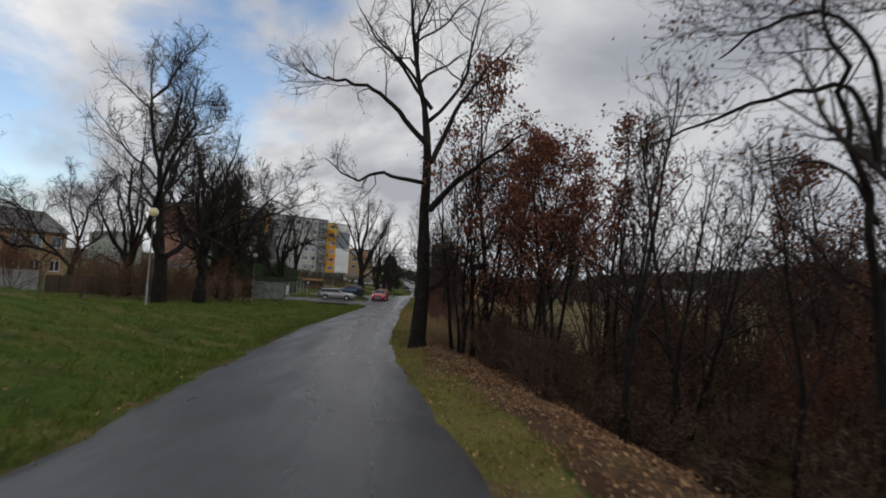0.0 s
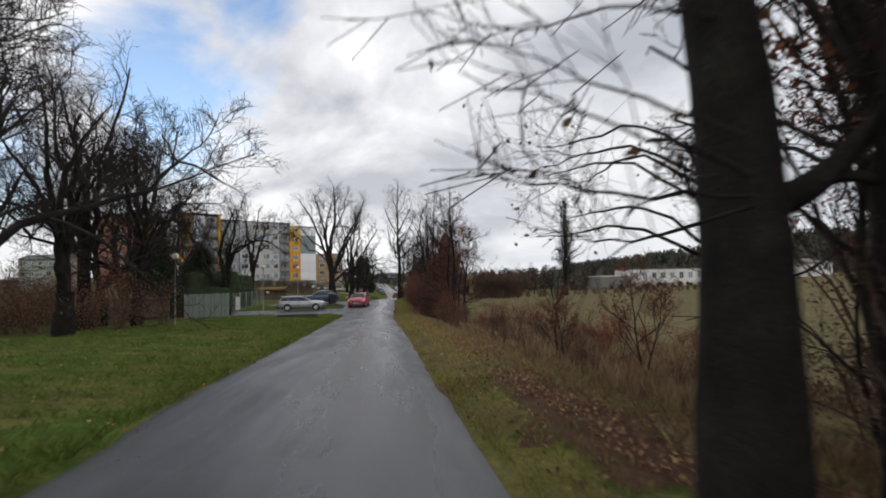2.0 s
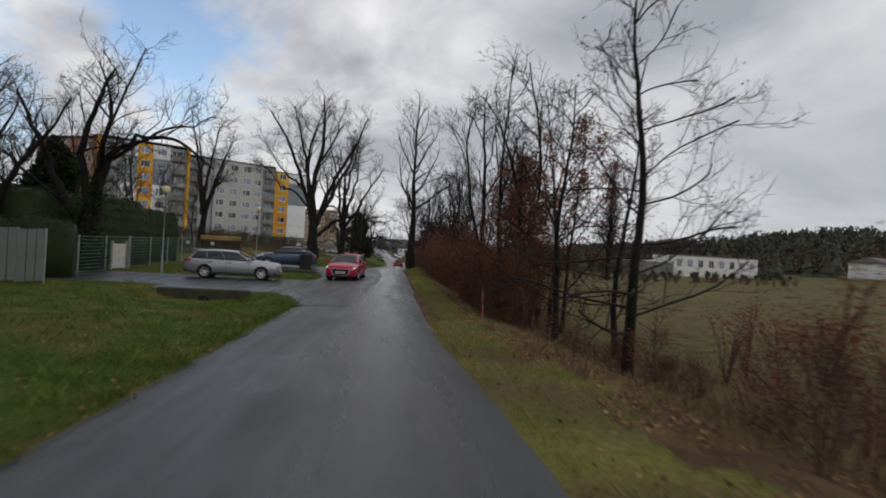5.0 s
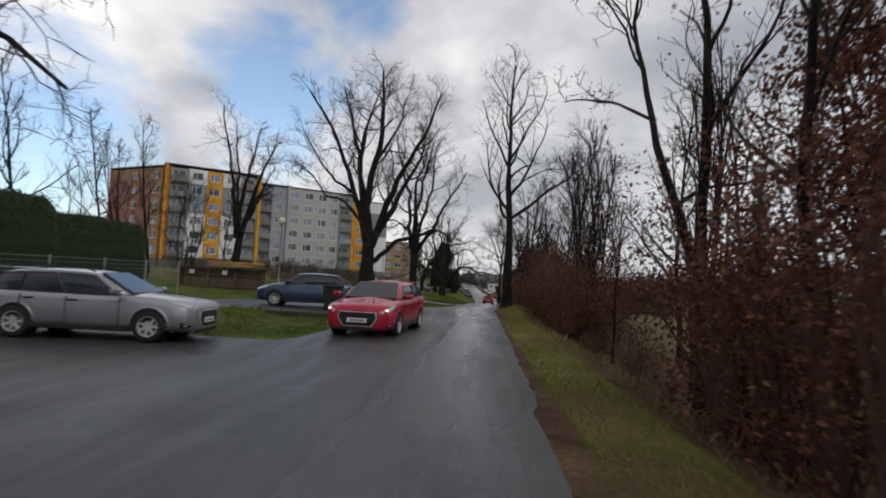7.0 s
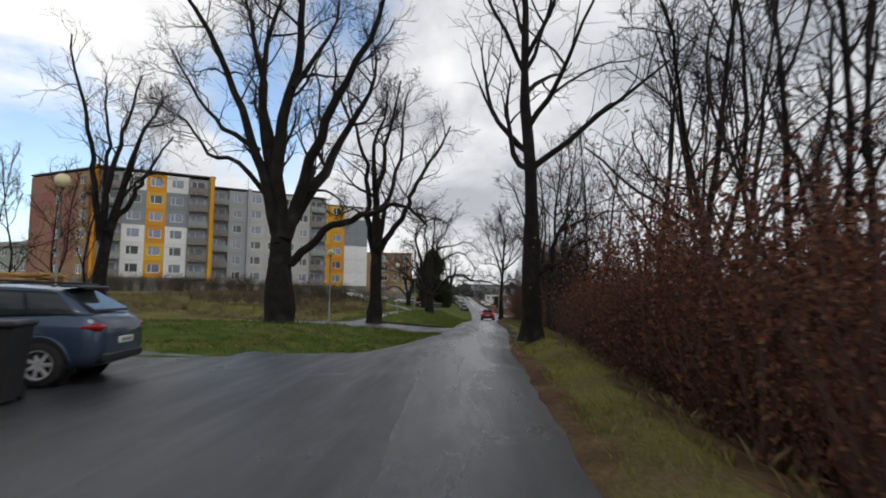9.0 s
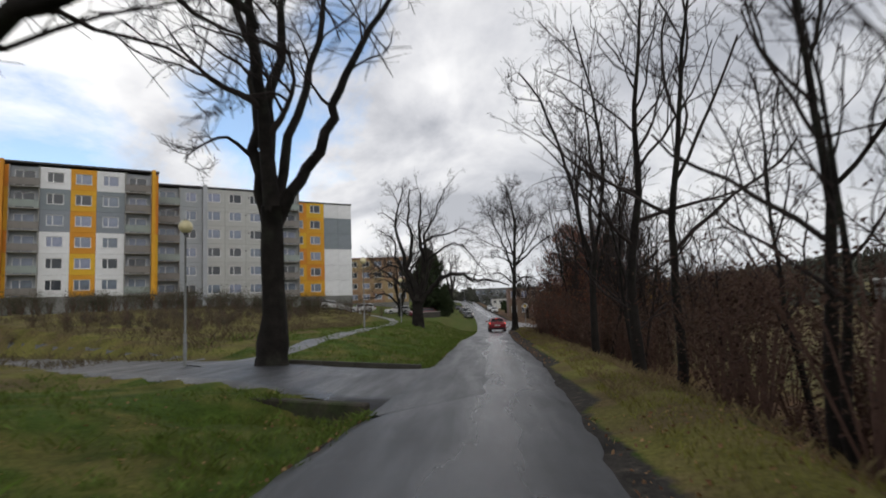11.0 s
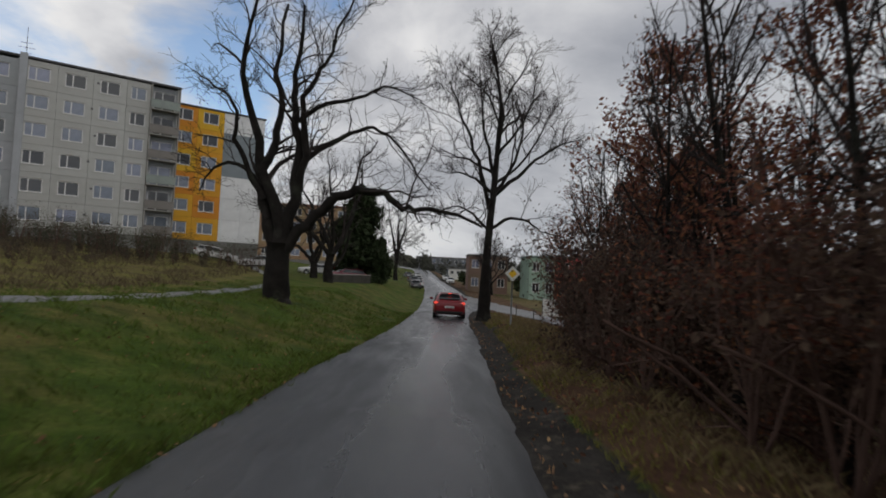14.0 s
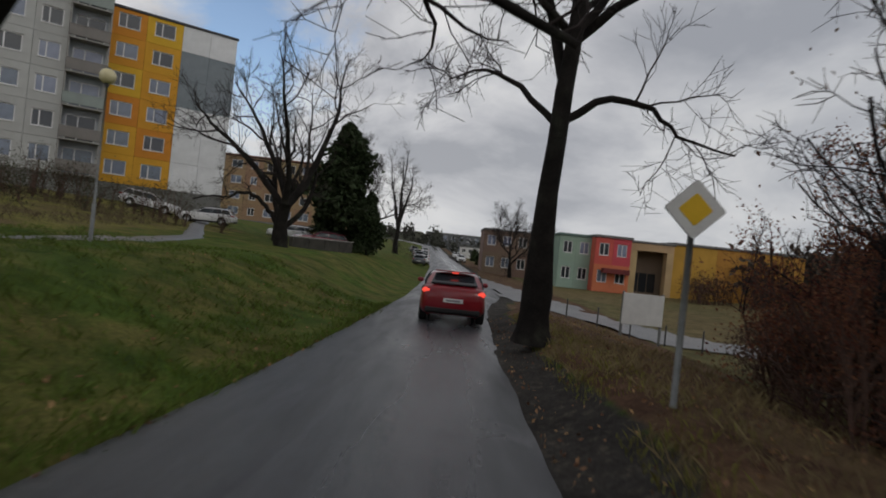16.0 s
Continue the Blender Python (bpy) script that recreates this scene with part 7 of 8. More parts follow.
# priority-road sign
ob = tagged(new("traffic_sign"), "yellow and white diamond priority sign on a grey pole", "sign")
ob.matrix_basis = pose(2.38, 142.9, land(2.38, 142.9), 0, 0, -4)
piece("pole", Geo().tube([(0, 0, -0.3), (0, 0, -0.80 - land(2.38, 142.9))], [0.032, 0.032], 10).mesh("pole", M_POLE, True), ob)


def rounded_diamond(half, y0, y1, rad):
    pts = []
    for k in range(4):
        a = radians(90 * k)
        c = (half - rad * 1.414) * np.array([math.cos(a), math.sin(a)])
        for j in range(5):
            b = a + radians(-45 + 22.5 * j)
            pts.append(c + rad * np.array([math.cos(b), math.sin(b)]))
    return Geo().loft([[(p[0], y, p[1]) for p in pts] for y in (y0, y1)])


zc = -0.88 - land(2.38, 142.9)
for nm, half, y0, y1, rad, m_ in (("board", 0.300, -0.052, -0.036, 0.03, M_BLACK), ("white_face", 0.294, -0.058, -0.053, 0.03, M_SIGNW), ("yellow_face", 0.165, -0.063, -0.0585, 0.02, M_SIGNY)):
    piece(nm, rounded_diamond(half, y0, y1, rad).mesh(nm, m_), ob, pose(0, 0, zc))

# notice board past the verge tree
ob = tagged(new("notice_board"), "plain white board on two posts", "board")
ob.matrix_basis = pose(7.1, 157.2, land(7.1, 157.2), 0, 0, 6)
piece("panel", Geo().box(-0.75, 0.75, -0.02, 0.02, 0.55, 1.65, 0.01).mesh("panel", M_SIGNW), ob)
for s in (-0.72, 0.72):
    piece("post", Geo().box(s - 0.04, s + 0.04, 0.021, 0.10, -0.2, 1.7, 0.01).mesh("post", M_POLE), ob)

# power pole in the meadow
ob = tagged(new("power_pole"), "grey concrete power pole with crossarm insulators", "pole")
pz = land(15.4, 42.04)
ob.matrix_basis = pose(15.4, 42.04, pz, 0, 0, -12)
top = 6.9 - pz
piece("pole", Geo().tube([(0, 0, -0.3), (0, 0, top - 1.3)], [0.17, 0.11], 10).mesh("pole", M_CONC_POLE, True), ob)
for s in (-1, 1):
    piece("upright", Geo().tube([(s * 0.12, 0, top - 1.5), (s * 0.07, 0, top - 0.15)], [0.025, 0.025], 5).mesh("upright", M_POLE), ob)
for k in range(4):
    piece("strut", Geo().tube([(-0.11 + 0.01 * k, 0, top - 1.4 + 0.3 * k), (0.10 - 0.01 * k, 0, top - 1.15 + 0.3 * k)], [0.015, 0.015], 4).mesh("strut", M_POLE), ob)
piece("crossarm", Geo().box(-0.75, 0.75, -0.05, 0.05, top - 1.25, top - 1.13, 0.01).mesh("crossarm", M_POLE), ob)
for ix, iz in ((-0.68, top - 1.12), (-0.42, top - 1.12), (0.42, top - 1.12), (0.68, top - 1.12), (-0.09, top - 0.12), (0.12, top - 0.12)):
    piece("insulator", Geo().tube([(ix, 0, iz), (ix, 0, iz + 0.08), (ix, 0, iz + 0.1), (ix, 0, iz + 0.2), (ix, 0, iz + 0.28)], [0.025, 0.03, 0.07, 0.06, 0.03], 8).mesh("insulator", M_BLACK, True), ob)


# ---- gardens behind the lawn ----
def clipped_hedge(label, x, y, length, width, height, turn, seed, n=9000, leafm=M_GREENLEAF, size=0.07):
    ob = tagged(new("hedge"), label, "hedge")
    ob.matrix_basis = pose(x, y, land(x, y) - 0.1, 0, 0, turn)
    r = np.random.default_rng(seed)
    g = Geo()
    rings = []
    for i in range(25):
        u = -length / 2 + length * i / 24
        rr = []
        for j in range(14):
            a = math.pi * j / 13
            ex = 0.45
            yy = width / 2 * math.copysign(abs(math.cos(a)) ** ex, math.cos(a))
            zz = height * (abs(math.sin(a)) ** ex)
            k = 1 + 0.06 * noise.noise((u * 1.2, a * 2, seed)) + 0.05 * noise.noise((u * 0.5, a, seed + 3))
            end = 0.93 if i in (0, 24) else 1.0
            rr.append((u, yy * k * end * 0.94, max(0.0, zz * k * end * 0.96)))
        rings.append(rr)
    g.loft(rings, cap=True)
    piece("body", g.mesh("body", leafm, True), ob)
    flat = np.array([p for rr in rings for p in rr])
    idx = r.integers(0, len(flat) - 15, n)
    t = r.random((n, 1))
    spots_ = flat[idx] * (1 - t) + flat[idx + np.where(r.random(n) < 0.5, 1, 14)] * t
    spots_ += r.normal(0, 0.06, spots_.shape)
    v, f = leaf_cloud(r, spots_, size, 1, 0.03)
    piece("foliage", mesh_of("foliage", v, f, leafm), ob)
    return ob


clipped_hedge("tall clipped dark green thuja hedge behind the fence", -19.6, 76.0, 9.5, 2.2, 4.2, 82, 3, 16000)
clipped_hedge("lower rounded dark green thuja hedge behind the fence", -19.2, 83.4, 6.0, 2.0, 3.8, 84, 4, 9000)
clipped_hedge("dark green hedge by the garden", -19.0, 66.5, 7.0, 1.6, 2.6, 20, 5, 9000)


def wire_fence(x0, y0, x1, y1, posts, height):
    ob = tagged(new("fence"), "green welded wire fence with pale posts", "fence")
    d = math.hypot(x1 - x0, y1 - y0)
    ob.matrix_basis = pose(x0, y0, 0, 0, 0, math.degrees(math.atan2(y1 - y0, x1 - x0)))
    m = ob.matrix_basis

    def gz(u):
        w = m @ Vector((u, 0, 0))
        return land(w.x, w.y)

    for i in range(posts):
        u = d * i / (posts - 1)
        piece("post", Geo().box(u - 0.03, u + 0.03, -0.03, 0.03, gz(u) - 0.2, gz(u) + height + 0.06, 0.008).mesh("post", M_POST), ob)
        if i:
            a = d * (i - 1) / (posts - 1) + 0.03
            b = u - 0.03
            g = Geo()
            for k in range(11):
                z = 0.06 + (height - 0.08) * k / 10
                rr = 0.014 if k % 5 == 0 else 0.010
                g.tube([(a, 0.035, gz(a) + z), (b, 0.035, gz(b) + z)], [rr, rr], 4, False)
            nv = int((b - a) / 0.2)
            for k in range(nv + 1):
                u2 = a + (b - a) * k / nv
                g.tube([(u2, 0.042, gz(u2) + 0.05), (u2, 0.042, gz(u2) + height)], [0.006, 0.006], 3, False)
            piece("mesh_panel", g.mesh("mesh_panel", M_WIRE), ob)


wire_fence(-16.4, 66.8, -16.9, 75.6, 4, 1.75)
wire_fence(-16.9, 75.8, -17.5, 88.5, 5, 1.75)

# sheet-metal fence panels and a pale gate
M_SHEET = mat("green_grey_sheet", (0.16, 0.19, 0.175), 0.6, 0.2, var=0.15, scale=1.5)


def sheet_fence(label, x0, y0, x1, y1, height, n, material):
    ob = tagged(new("fence"), label, "fence")
    d = math.hypot(x1 - x0, y1 - y0)
    ob.matrix_basis = pose(x0, y0, land((x0 + x1) / 2, (y0 + y1) / 2) - 0.05, 0, 0, math.degrees(math.atan2(y1 - y0, x1 - x0)))
    me = Geo().box(0.01, d / n - 0.012, -0.015, 0.015, 0.1, height, 0.006).mesh("board", material)
    for i in range(n):
        piece("board", me, ob, pose(d * i / n, 0, 0.02 * (i * 7 % 3)))
    for i in range(0, n + 1, max(1, n // 4)):
        piece("post", Geo().box(d * i / n - 0.03, d * i / n + 0.03, 0.018, 0.09, -0.2, height + 0.06, 0.008).mesh("post", M_POST), ob)


sheet_fence("grey-green sheet metal fence at the garden's edge", -18.0, 63.0, -14.9, 64.2, 2.0, 12, M_SHEET)
sheet_fence("weathered dark board fence behind the lawn", -30.0, 47.0, -19.0, 62.5, 1.7, 60, M_TIMBER)
sheet_fence("pale grey fence panels behind the trees", -40.0, 30.0, -26.0, 40.0, 1.6, 40, mat("pale_board", (0.30, 0.31, 0.32), 0.8, var=0.2))
ob = tagged(new("garden_gate"), "pale painted gate panel in the fence", "gate")
ob.matrix_basis = pose(-16.7, 74.0, land(-16.7, 74.0), 0, 0, 85)
piece("panel", Geo().box(-0.6, 0.6, -0.03, 0.03, 0.05, 1.35, 0.01).mesh("panel", M_PALE), ob)
for s in (-0.66, 0.66):
    piece("post", Geo().box(s - 0.05, s + 0.05, -0.05, 0.05, -0.1, 1.5, 0.01).mesh("post", M_POST), ob)

# timber stack under a low roof by the lawn
ob = tagged(new("timber_stack"), "brown timber shelter with yellow sawn planks on top", "timber stack")
ob.matrix_basis = pose(-18.4, 96.0, land(-18.4, 96.0), 0, 0, 4)
for s in (-2.6, -0.9, 0.9, 2.6):
    piece("post", Geo().box(s - 0.09, s + 0.09, -0.6, -0.42, -0.1, 1.25, 0.02).mesh("post", M_TIMBER), ob)
row = Geo().box(-2.7, 2.7, -0.09, 0.09, 0, 0.14, 0.02).mesh("plank", M_TIMBER)
for k in range(8):
    piece("plank", row, ob, pose(0.02 * (k % 3), -0.36, 0.02 + 0.15 * k))
piece("shelter_roof", Geo().box(-2.95, 2.95, -0.9, 1.2, 1.28, 1.36, 0.02).mesh("shelter_roof", M_TIMBER), ob)
pk = Geo().box(-1.4, 1.4, -0.09, 0.09, 0, 0.06, 0.01).mesh("sawn_plank", M_FRESH)
rr_ = random.Random(9)
for k in range(22):
    piece("sawn_plank", pk, ob, pose(0.9 + rr_.uniform(-0.4, 0.4), -0.6 + 0.2 * (k % 5), 1.37 + 0.065 * (k // 5), 0, 0, rr_.uniform(-5, 5)))
for s in (-1.9, 0.2):
    piece("white_sign", Geo().box(s - 0.16, s + 0.16, -0.62, -0.605, 0.85, 1.12, 0.004).mesh("white_sign", M_SIGNW), ob)

# black wheelie bin by the crossover
ob = tagged(new("wheelie_bin"), "black plastic wheelie bin beside the parked crossover", "bin")
ob.matrix_basis = pose(-8.3, 84.55, land(-8.3, 84.55) + 0.01, 0, 0, 20)
g = Geo().loft([[(sx * w, sy * d_, z) for sx, sy in ((-1, -1), (1, -1), (1, 1), (-1, 1))] for w, d_, z in ((0.32, 0.28, 0.06), (0.40, 0.36, 1.0))])
piece("tub", g.mesh("tub", M_TRIM), ob)
piece("lid", Geo().box(-0.44, 0.44, -0.42, 0.42, 1.005, 1.09, 0.03).mesh("lid", M_TRIM), ob)
for s in (-0.3, 0.3):
    piece("wheel", Geo().loft([[(s + dx, 0.34 + 0.1 * math.cos(a), 0.1 + 0.1 * math.sin(a)) for a in [2 * math.pi * j / 12 for j in range(12)]] for dx in (-0.03, 0.03)]).mesh("wheel", M_TYRE), ob)

# concrete culvert heads at the ditches
# base colour darkened for the ditch's shade, with mossy green patches
M_DITCHSHADE = mat("ditch_shade_mossy_concrete", (0.062, 0.054, 0.044), 0.9, spec=0.2, var=0.35, scale=2, fine=20, bump=0.5, second=(0.05, 0.06, 0.03), mask_scale=1.5)
for x, y, w, tn in ((-9.4, 64.75, 3.4, 2), (-8.8, 82.3, 3.2, 0), (-5.2, 105.6, 3.2, -24)):
    ob = tagged(new("culvert_head"), "concrete culvert headwall over the roadside ditch", "culvert")
    ob.matrix_basis = pose(x, y, road_z(y), 0, 0, tn)
    piece("headwall", Geo().box(-w / 2, w / 2, -0.12, 0.14, -0.95, 0.02, 0.03).mesh("headwall", M_DITCHSHADE), ob)
    # near-black disc paints the pipe's dark inside; no hole is cut
    piece("pipe_mouth", Geo().loft([[(0.28 * math.cos(a), yy, -0.5 + 0.28 * math.sin(a)) for a in [2 * math.pi * j / 14 for j in range(14)]] for yy in (-0.16, -0.1205)]).mesh("pipe_mouth", M_UNDER), ob)


# ---- conifers ----
def conifer_mesh(seed, height, radius, n):
    r = np.random.default_rng(seed)
    h = r.random(n) ** 0.8
    a = r.random(n) * 2 * math.pi
    wob = 1 + 0.25 * np.sin(a * 3 + h * 20) + 0.2 * r.normal(0, 1, n)
    rad_ = radius * (1 - h ** 4) ** 0.8 * (0.8 + 0.3 * np.sin(h * 9 + a)) * np.abs(wob) * np.sqrt(r.random(n) * 0.75 + 0.25)
    pts = np.stack([rad_ * np.cos(a), rad_ * np.sin(a), 0.05 * height + h * height * 0.95 - rad_ * 0.15], 1)
    return mesh_of("crown", *leaf_cloud(r, pts, radius * 0.16, 1, 0.05), M_GREENLEAF)


def conifer(label, x, y, me, height, s=1.0, turn=0):
    ob = tagged(new("conifer"), label, "tree")
    ob.matrix_basis = pose(x, y, land(x, y) - 0.05, 0, 0, turn) @ Matrix.Scale(s, 4)
    piece("trunk", Geo().tube([(0, 0, -0.2), (0, 0, height * 0.9)], [0.16, 0.02], 7).mesh("trunk", M_BARK, True), ob)
    piece("crown", me, ob)


con_a = conifer_mesh(1, 9.0, 2.3, 11000)
con_b = conifer_mesh(2, 7.0, 1.7, 7000)
conifer("dark evergreen conifer behind the bare trees", -9.6, 187.0, con_a, 9.0, 1.25)
conifer("dark evergreen bush behind the bare trees", -6.6, 184.0, con_b, 7.0, 0.75, 130)
conifer("dark evergreen bush behind the bare trees", -11.0, 189.0, con_b, 7.0, 0.9, 200)
conifer("dark evergreen conifer in the garden", -20.8, 75.0, con_b, 7.0, 1.0, 40)
conifer("dark evergreen conifer in the garden", -21.0, 64.5, con_a, 9.0, 0.8, 90)
conifer("dark spruce beside the far street", 14.0, 300.0, con_a, 9.0, 1.0, 10)

# rust-coloured beech hedge bushes behind the lawn
for x, y, s, tn in ((-15.6, 46.5, 1.25, 0), (-17.2, 44.0, 1.2, 90), (-14.6, 50.0, 0.8, 30), (-20.0, 42.0, 1.3, 200), (-22.5, 39.0, 1.3, 300), (-25.0, 36.0, 1.2, 20), (-21.5, 47.0, 1.2, 100), (-23.0, 56.0, 1.2, 200), (-28.0, 40.0, 1.3, 250)):
    sapling("h2", x, y, tn, s)
# thin young trees in the gardens before the apartment block
for i in range(13):
    x, y = -24 - 9 * rng.random(), 84 + 30 * i / 12
    sapling(rng.choice(["s1", "s2", "s3"]), x, y, rng.uniform(0, 360), rng.uniform(1.2, 1.5))


# ---- buildings across the meadow and down the street ----
def low_house(label, x, y, w, d, h, turn, wall, roofm, rows=1, nwin=6, pitch=0.0, base=None, blank=False):
    ob = tagged(new("house"), label, "building")
    z0 = land(x, y) if base is None else base
    ob.matrix_basis = pose(x, y, z0, 0, 0, turn)
    hs = h / rows
    cw = w / nwin
    for k in range(rows):
        for j in range(nwin):
            if blank:
                piece("panel", panel_mesh(round(cw, 2), round(hs, 2), None, wall), ob, pose(-w / 2 + cw * (j + 0.5), 0, hs * k))
                continue
            piece("panel", panel_mesh(round(cw, 2), round(hs, 2), (round(min(1.5, cw * 0.55), 2), round(hs * 0.34, 2), round(hs * 0.80, 2)), wall), ob, pose(-w / 2 + cw * (j + 0.5), 0, hs * k))
            add_window(ob, pose(-w / 2 + cw * (j + 0.5), 0, hs * k + round(hs * 0.34, 2)), round(min(1.5, cw * 0.55), 2), round(hs * 0.46, 2), 0.5)
    g = Geo().box(-w / 2, w / 2, 0.3, d, -1.5, h).box(-w / 2, w / 2, 0.02, 0.3, -1.5, 0.0)
    piece("body", g.mesh("body", wall), ob)
    rg = Geo()
    if pitch:
        rg.loft([[(xx, -0.4, h), (xx, d / 2, h + pitch), (xx, d + 0.4, h), (xx, d + 0.4, h - 0.15), (xx, -0.4, h - 0.15)] for xx in (-w / 2 - 0.3, w / 2 + 0.3)])
    else:
        rg.box(-w / 2 - 0.15, w / 2 + 0.15, -0.15, d + 0.15, h, h + 0.3, 0.03)
    piece("roof", rg.mesh("roof", roofm), ob)
    return ob


M_HWHITE = panel_mat("white_house_render", (0.68, 0.68, 0.66))
M_PINK = panel_mat("pink_render", (0.62, 0.14, 0.10))
M_MINT = panel_mat("mint_render", (0.33, 0.45, 0.36))
M_OCHRE = panel_mat("ochre_render", (0.52, 0.31, 0.06))
M_BROWN = panel_mat("brown_render", (0.24, 0.17, 0.13))
M_TILE = mat("grey_roof_tiles", (0.16, 0.155, 0.15), 0.85, var=0.2)
M_GREENROOF = mat("green_metal_roof", (0.12, 0.19, 0.17), 0.6, var=0.15)
low_house("long low white building across the meadow", 84.5, 182.0, 25.0, 10.0, 4.3, 6, M_HWHITE, M_TILE, 1, 8, base=-1.7)
low_house("low grey annex beside the white building", 67.0, 181.0, 9.5, 8.0, 2.6, 4, panel_mat("annex_render", (0.20, 0.20, 0.19)), M_HWHITE, 1, 3, base=-1.9, blank=True)
low_house("small white house across the meadow", 131.0, 176.0, 12.0, 9.0, 3.8, 25, M_HWHITE, M_TILE, 1, 4, 1.6)
low_house("mint green nursery block with a dark window", 15.6, 205.5, 4.0, 9.0, 6.2, 0, M_MINT, M_GREENROOF, 2, 2, base=-4.3)
pink = low_house("pink nursery block with small windows", 19.5, 203.5, 4.2, 9.0, 6.3, 0, M_PINK, M_TILE, 2, 2, base=-4.3)
piece("awning", Geo().box(-1.2, 1.9, -0.9, -0.02, 2.15, 2.75, 0.05).mesh("awning", mat("dark_red_awning", (0.16, 0.025, 0.025), 0.7, var=0.2)), pink)
M_BEIGE = panel_mat("beige_render", (0.50, 0.36, 0.20))
ob = tagged(new("nursery_entrance"), "beige framed nursery entrance with a dark brown recess", "building")
ob.matrix_basis = pose(24.2, 203.8, -4.3)
for x0, x1, z0, z1 in ((-2.55, -1.75, -1.5, 5.2), (1.75, 2.55, -1.5, 5.2)):
    piece("pillar", Geo().box(x0, x1, 0, 1.2, z0, z1, 0.03).mesh("pillar", M_BEIGE), ob)
piece("lintel", Geo().box(-2.55, 2.55, 0.004, 1.2, 5.205, 6.1, 0.03).mesh("lintel", M_BEIGE), ob)
piece("back_wall", Geo().box(-2.55, 2.55, 2.6, 8.0, -1.5, 6.0).mesh("back_wall", M_BROWN), ob)
piece("roof", Geo().box(-2.7, 2.7, -0.1, 8.1, 6.105, 6.35, 0.03).mesh("roof", M_TILE), ob)
for k in range(3):
    piece("glazed_panel", Geo().box(-1.5 + k * 1.05, -0.55 + k * 1.05, 2.54, 2.59, 0.3, 2.6, 0.01).mesh("glazed_panel", M_GLASS), ob)
low_house("ochre yellow nursery wing", 34.5, 204.0, 15.6, 9.0, 6.3, 0, M_OCHRE, M_TILE, 1, 3, base=-4.3, blank=True)
low_house("brown flat block behind the verge tree", 9.0, 222.0, 7.0, 9.0, 6.5, 0, M_BROWN, M_TILE, 2, 3, base=-4.2)
low_house("long low white hall at the end of the street", 13.0, 318.0, 17.0, 10.0, 2.6, 0, M_HWHITE, M_TILE, 1, 8, base=-2.2)
low_house("grey flat block on the skyline past the street", 4.0, 372.0, 26.0, 10.0, 8.0, 0, panel_mat("skyline_grey_render", (0.16, 0.165, 0.17)), M_TILE, 2, 8)
low_house("tan house behind the garden trees", -52.0, 75.0, 14.0, 10.0, 6.5, 70, M_TAN, M_TILE, 2, 5, 3.0)
low_house("pale house behind the garden trees", -50.0, 48.0, 13.0, 10.0, 6.0, 75, M_PALE, M_TILE, 2, 5, 3.0)

# red wing turned towards the lane's start
ob = house("brick-red wing of the panel apartment block")
m0 = pose(-74.6, 165.9, 0, 0, 0, -22)
n = facade(ob, [("p", 3.0, M_RED), ("p", 3.0, M_RED), ("n", 3.0, M_RED), ("p", 3.0, M_RED), ("n", 2.9, M_TAN)], 6, BASE + 0.3, m0)
block_shell(ob, n, 4.0, BASE + 0.3, 18.9, m0, M_RED)


# ---- side street past the verge tree ----
def side_street(x, y):
    px, py = (2.0, 5.0, 7.0, 10.5, 16.0), (196.0, 178.0, 166.0, 160.5, 158.0)
    best = 99.0
    for i in range(4):
        ax, ay, bx, by = px[i], py[i], px[i + 1], py[i + 1]
        t = max(0.0, min(1.0, ((x - ax) * (bx - ax) + (y - ay) * (by - ay)) / ((bx - ax) ** 2 + (by - ay) ** 2)))
        best = min(best, math.hypot(x - ax - t * (bx - ax), y - ay - t * (by - ay)))
    return best < 2.3 and x > right_x(y) - 0.2


paving("side_street", "pale wet asphalt side street", 1.5, 45, 150, 198, 0.5, side_street, M_PATH, 0.05)
for i in range(5):
    x, y = 5.2 + i * 1.1, 160.6 - 0.7 * i
    ob = tagged(new("bollard"), "thin grey roadside post by the side street", "bollard", "roadside posts")
    ob.matrix_basis = pose(x, y, land(x, y))
    piece("post", Geo().tube([(0, 0, -0.2), (0, 0, 0.75)], [0.03, 0.03], 8).mesh("post", M_BLACK), ob)
    piece("cap", Geo().tube([(0, 0, 0.76), (0, 0, 0.80)], [0.035, 0.01], 8).mesh("cap", M_BLACK), ob)


# ---- far woods ----
def woods(name, label, n, where, h0, h1, seed):
    r = np.random.default_rng(seed)
    v, f = [], []
    for _ in range(n):
        x, y = where(r)
        z = land(x, y) - 0.5
        h = r.uniform(h0, h1)
        w = h * r.uniform(0.30, 0.46)
        lay = 4
        for L_ in range(lay):
            zb_, zt_ = z + h * (0.05 + 0.22 * L_), z + h * min(1.0, 0.45 + 0.2 * L_)
            rr = w * (1 - L_ / (lay + 0.4))
            k = len(v)
            a0 = r.uniform(0, 6)
            v += [(x + rr * r.uniform(0.7, 1.2) * math.cos(a0 + 1.05 * j), y + rr * r.uniform(0.7, 1.2) * math.sin(a0 + 1.05 * j), zb_ + r.uniform(-0.06, 0.06) * h) for j in range(6)] + [(x + r.normal(0, 0.1), y, zt_)]
            f += [(k + j, k + (j + 1) % 6, k + 6) for j in range(6)]
    return tagged(new(name, mesh_of(name, v, f, M_HAZEWOOD)), label, "woods", kind="stuff")


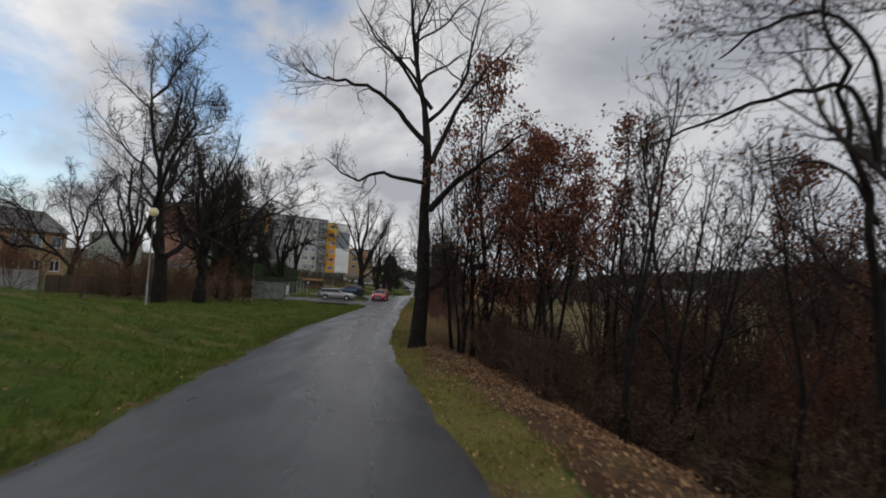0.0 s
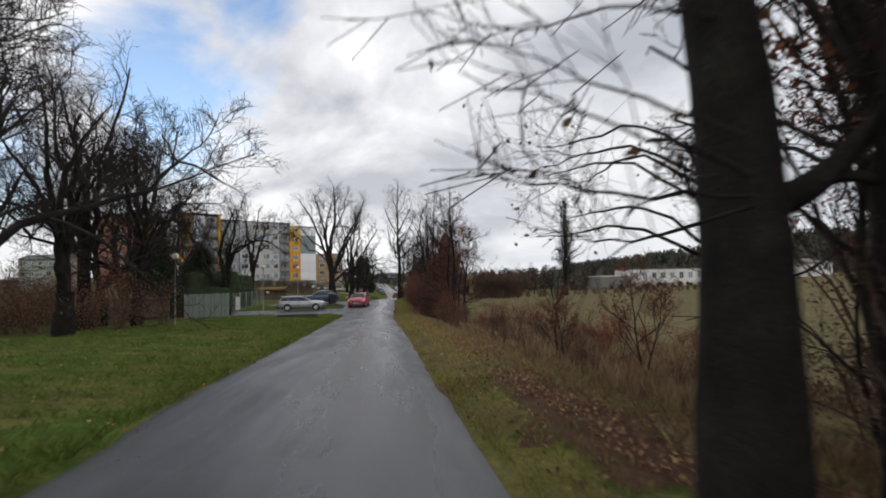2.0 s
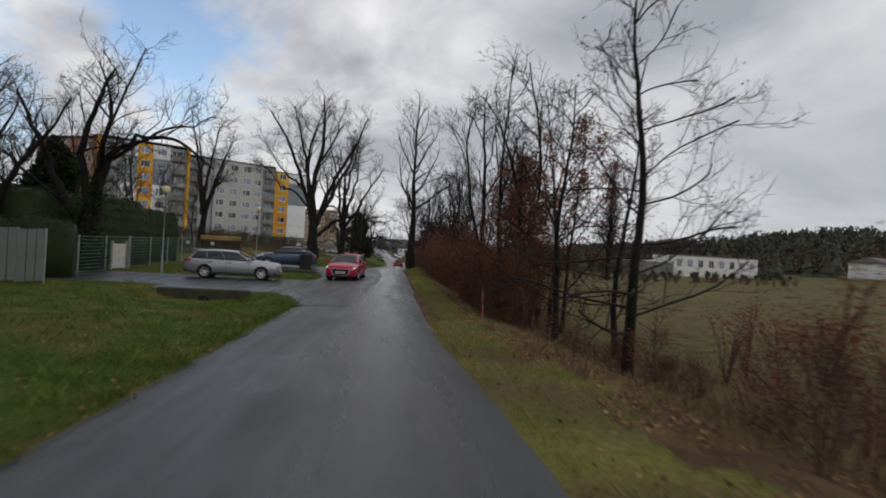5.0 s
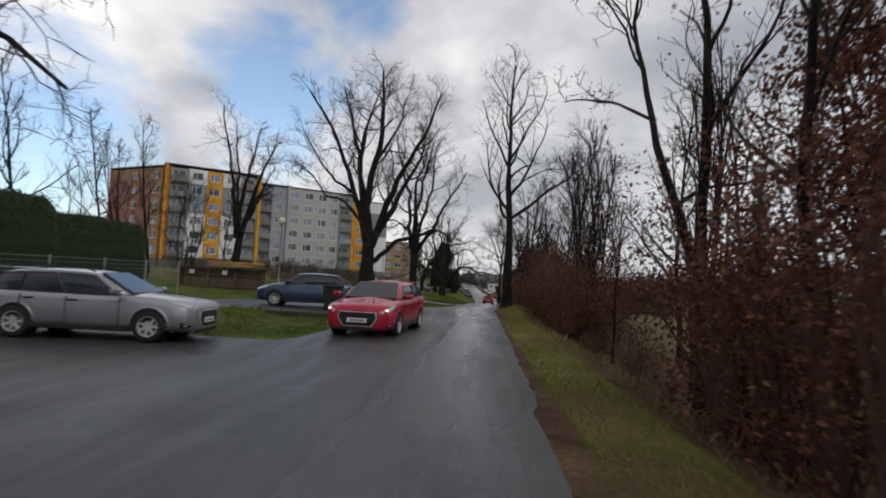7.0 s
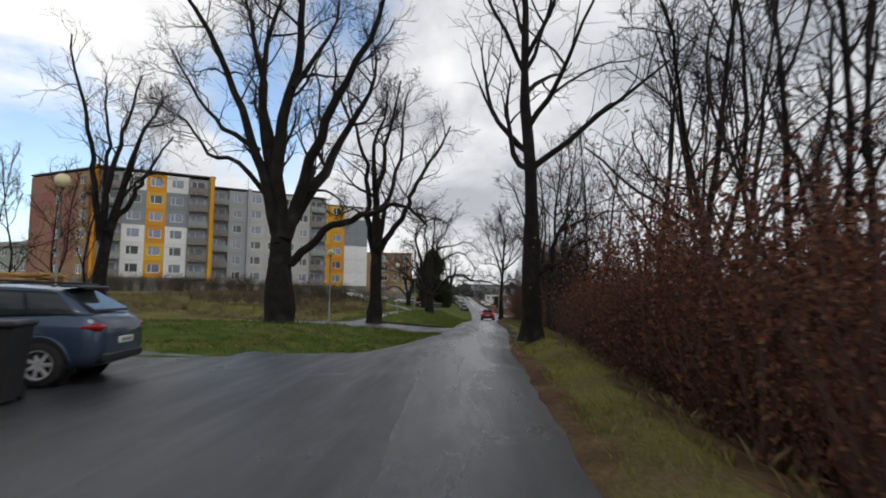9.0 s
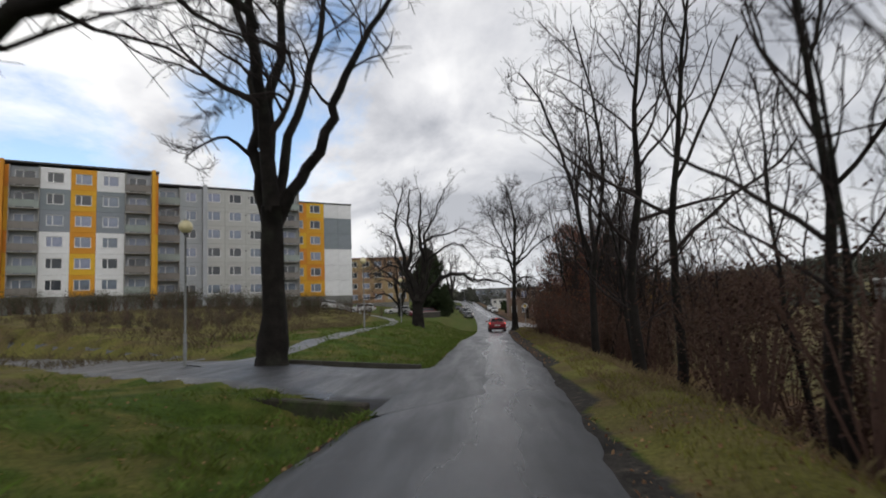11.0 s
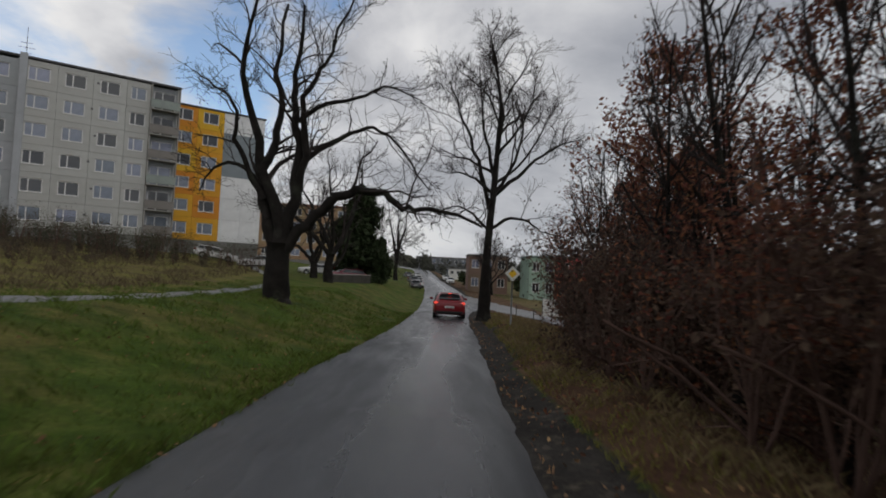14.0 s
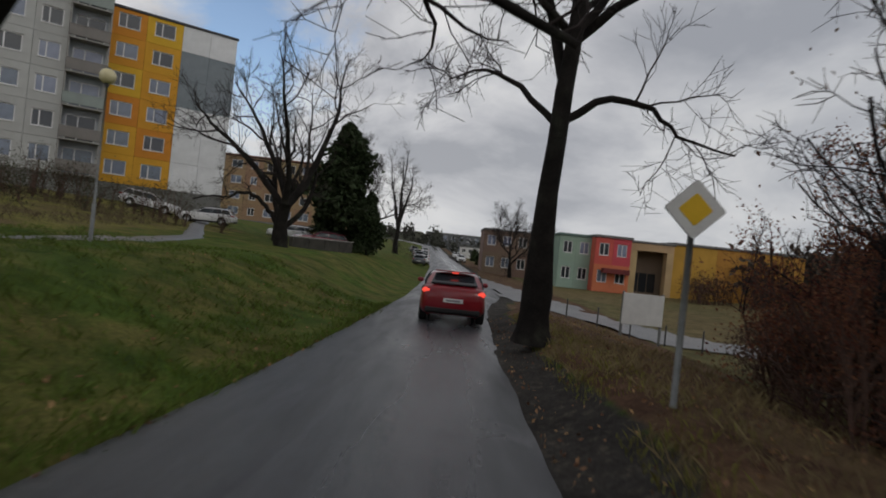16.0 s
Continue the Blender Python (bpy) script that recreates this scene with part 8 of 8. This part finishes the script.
woods("forest", "dark brownish forest along the far ridge", 700, lambda r: (230 + 400 * r.random() ** 1.4, r.uniform(140, 760)), 9, 15, 8)
def far_crowns(label, n, where, h0, h1, seed, material, per=70, size=1.1):
    """Rounded leafless crowns far away, as one uncounted mass."""
    r = np.random.default_rng(seed)
    pts = []
    for _ in range(n):
        x, y = where(r)
        h = r.uniform(h0, h1)
        q = r.normal(0, 1, (per, 3))
        q *= (r.random((per, 1)) ** 0.4) / np.linalg.norm(q, axis=1, keepdims=True)
        pts.append(np.array([x, y, land(x, y) + h * 0.52]) + q * np.array([h * 0.34, h * 0.34, h * 0.5]))
    v, f = leaf_cloud(r, np.concatenate(pts), size, 1, 0.1)
    return tagged(new("treeline", mesh_of("treeline", v, f, material)), label, "woods", kind="stuff")


far_crowns("dark bare trees at the end of the street", 200, lambda r: (r.uniform(-60, 150), r.uniform(335, 440)), 4, 8.5, 9, M_HAZEWOOD)
M_FARWOOD = mat("far_brown_wood", (0.085, 0.066, 0.052), 0.9, spec=0.1, var=0.0, random_v=0.4)
far_crowns("dark forest crowns along the far ridge", 1500, lambda r: (228 + 400 * r.random() ** 1.4, r.uniform(140, 760)), 9, 14, 13, M_HAZEWOOD, 34, 2.4)
far_crowns("brown leafless wood behind the white buildings", 170, lambda r: (r.uniform(34, 215), r.uniform(196, 240)), 4.5, 8.5, 14, M_FARWOOD, 80, 0.9)
far_crowns("dark hedge before the white buildings", 34, lambda r: (r.uniform(52, 100), r.uniform(172, 178)), 1.0, 1.8, 15, M_GREENLEAF, 60, 0.4)
far_crowns("low dark hedges along the far street", 46, lambda r: (r.uniform(6, 40), r.uniform(232, 300)), 1.8, 3.4, 12, M_GREENLEAF)
woods("treeline", "dark trees at the meadow's edge", 120, lambda r: (r.uniform(48, 200), r.uniform(185, 235)), 4, 8, 10)


# red snow pole at the verge
ob = tagged(new("snow_pole"), "orange-red snow marker pole at the verge", "marker pole")
ob.matrix_basis = pose(0.75, 60.9, land(0.75, 60.9), 1.5, -2, 0)
M_SIGNDIRTY = mat("dirty_white_band", (0.20, 0.18, 0.16), 0.7, var=0.3)
M_SNOWPOLE = mat("orange_red_paint", (0.42, 0.055, 0.025), 0.6, var=0.2, scale=5)
piece("pole", Geo().tube([(0, 0, -0.2), (0, 0, 1.0), (0, 0, 1.05)], [0.022, 0.020, 0.010], 8).mesh("pole", M_SNOWPOLE, True), ob)
for z in (0.35, 0.78):
    piece("white_band", Geo().tube([(0, 0, z), (0, 0, z + 0.2)], [0.0245, 0.024], 8).mesh("white_band", M_SIGNDIRTY, True), ob)


# kerb along the far edge of the drive, its colour darkened for the ground edge's shadow
M_KERB = mat("shadow_dark_concrete", (0.050, 0.046, 0.038), 0.85, var=0.3, scale=2, fine=25, bump=0.4)
ob = tagged(new("kerb"), "low concrete kerb beside the drive, coloured dark for the edge shadow", "kerb", kind="structure")
stone = Geo().box(-0.495, 0.495, -0.07, 0.07, -0.2, 0.13, 0.012).mesh("kerb_stone", M_KERB)
z_a, z_b = land(-7.1, 111.75), land(-3.5, 111.55)
for i in range(4):
    x, y = -6.9 + i, 111.66 - 0.03 * i
    piece("kerb_stone", stone, ob, pose(x, y, z_a + (z_b - z_a) * (x + 7.1) / 3.6, 0, -math.degrees(math.atan2(z_b - z_a, 3.6)), -1.7))
low_house("grey-green house far behind the gardens", -108.0, 200.0, 14.0, 9.0, 10.0, -10, panel_mat("grey_green_render", (0.33, 0.36, 0.31)), M_TILE, 3, 5, 1.5)

# retaining wall at the car park
ob = tagged(new("retaining_wall"), "low pale concrete retaining wall beside the car park", "wall")
ob.matrix_basis = pose(-8.9, 178.0, land(-8.9, 178.0), 0, 0, 66)
for i in range(4):
    piece("wall_block", Geo().box(-3.6 + 1.8 * i + 0.01, -1.8 + 1.8 * i - 0.01, -0.15, 0.15, -0.4, 0.75, 0.02).mesh("wall_block", M_KERB), ob)
piece("coping", Geo().box(-3.65, 3.65, -0.2, 0.2, 0.752, 0.83, 0.015).mesh("coping", M_CONCRETE), ob)
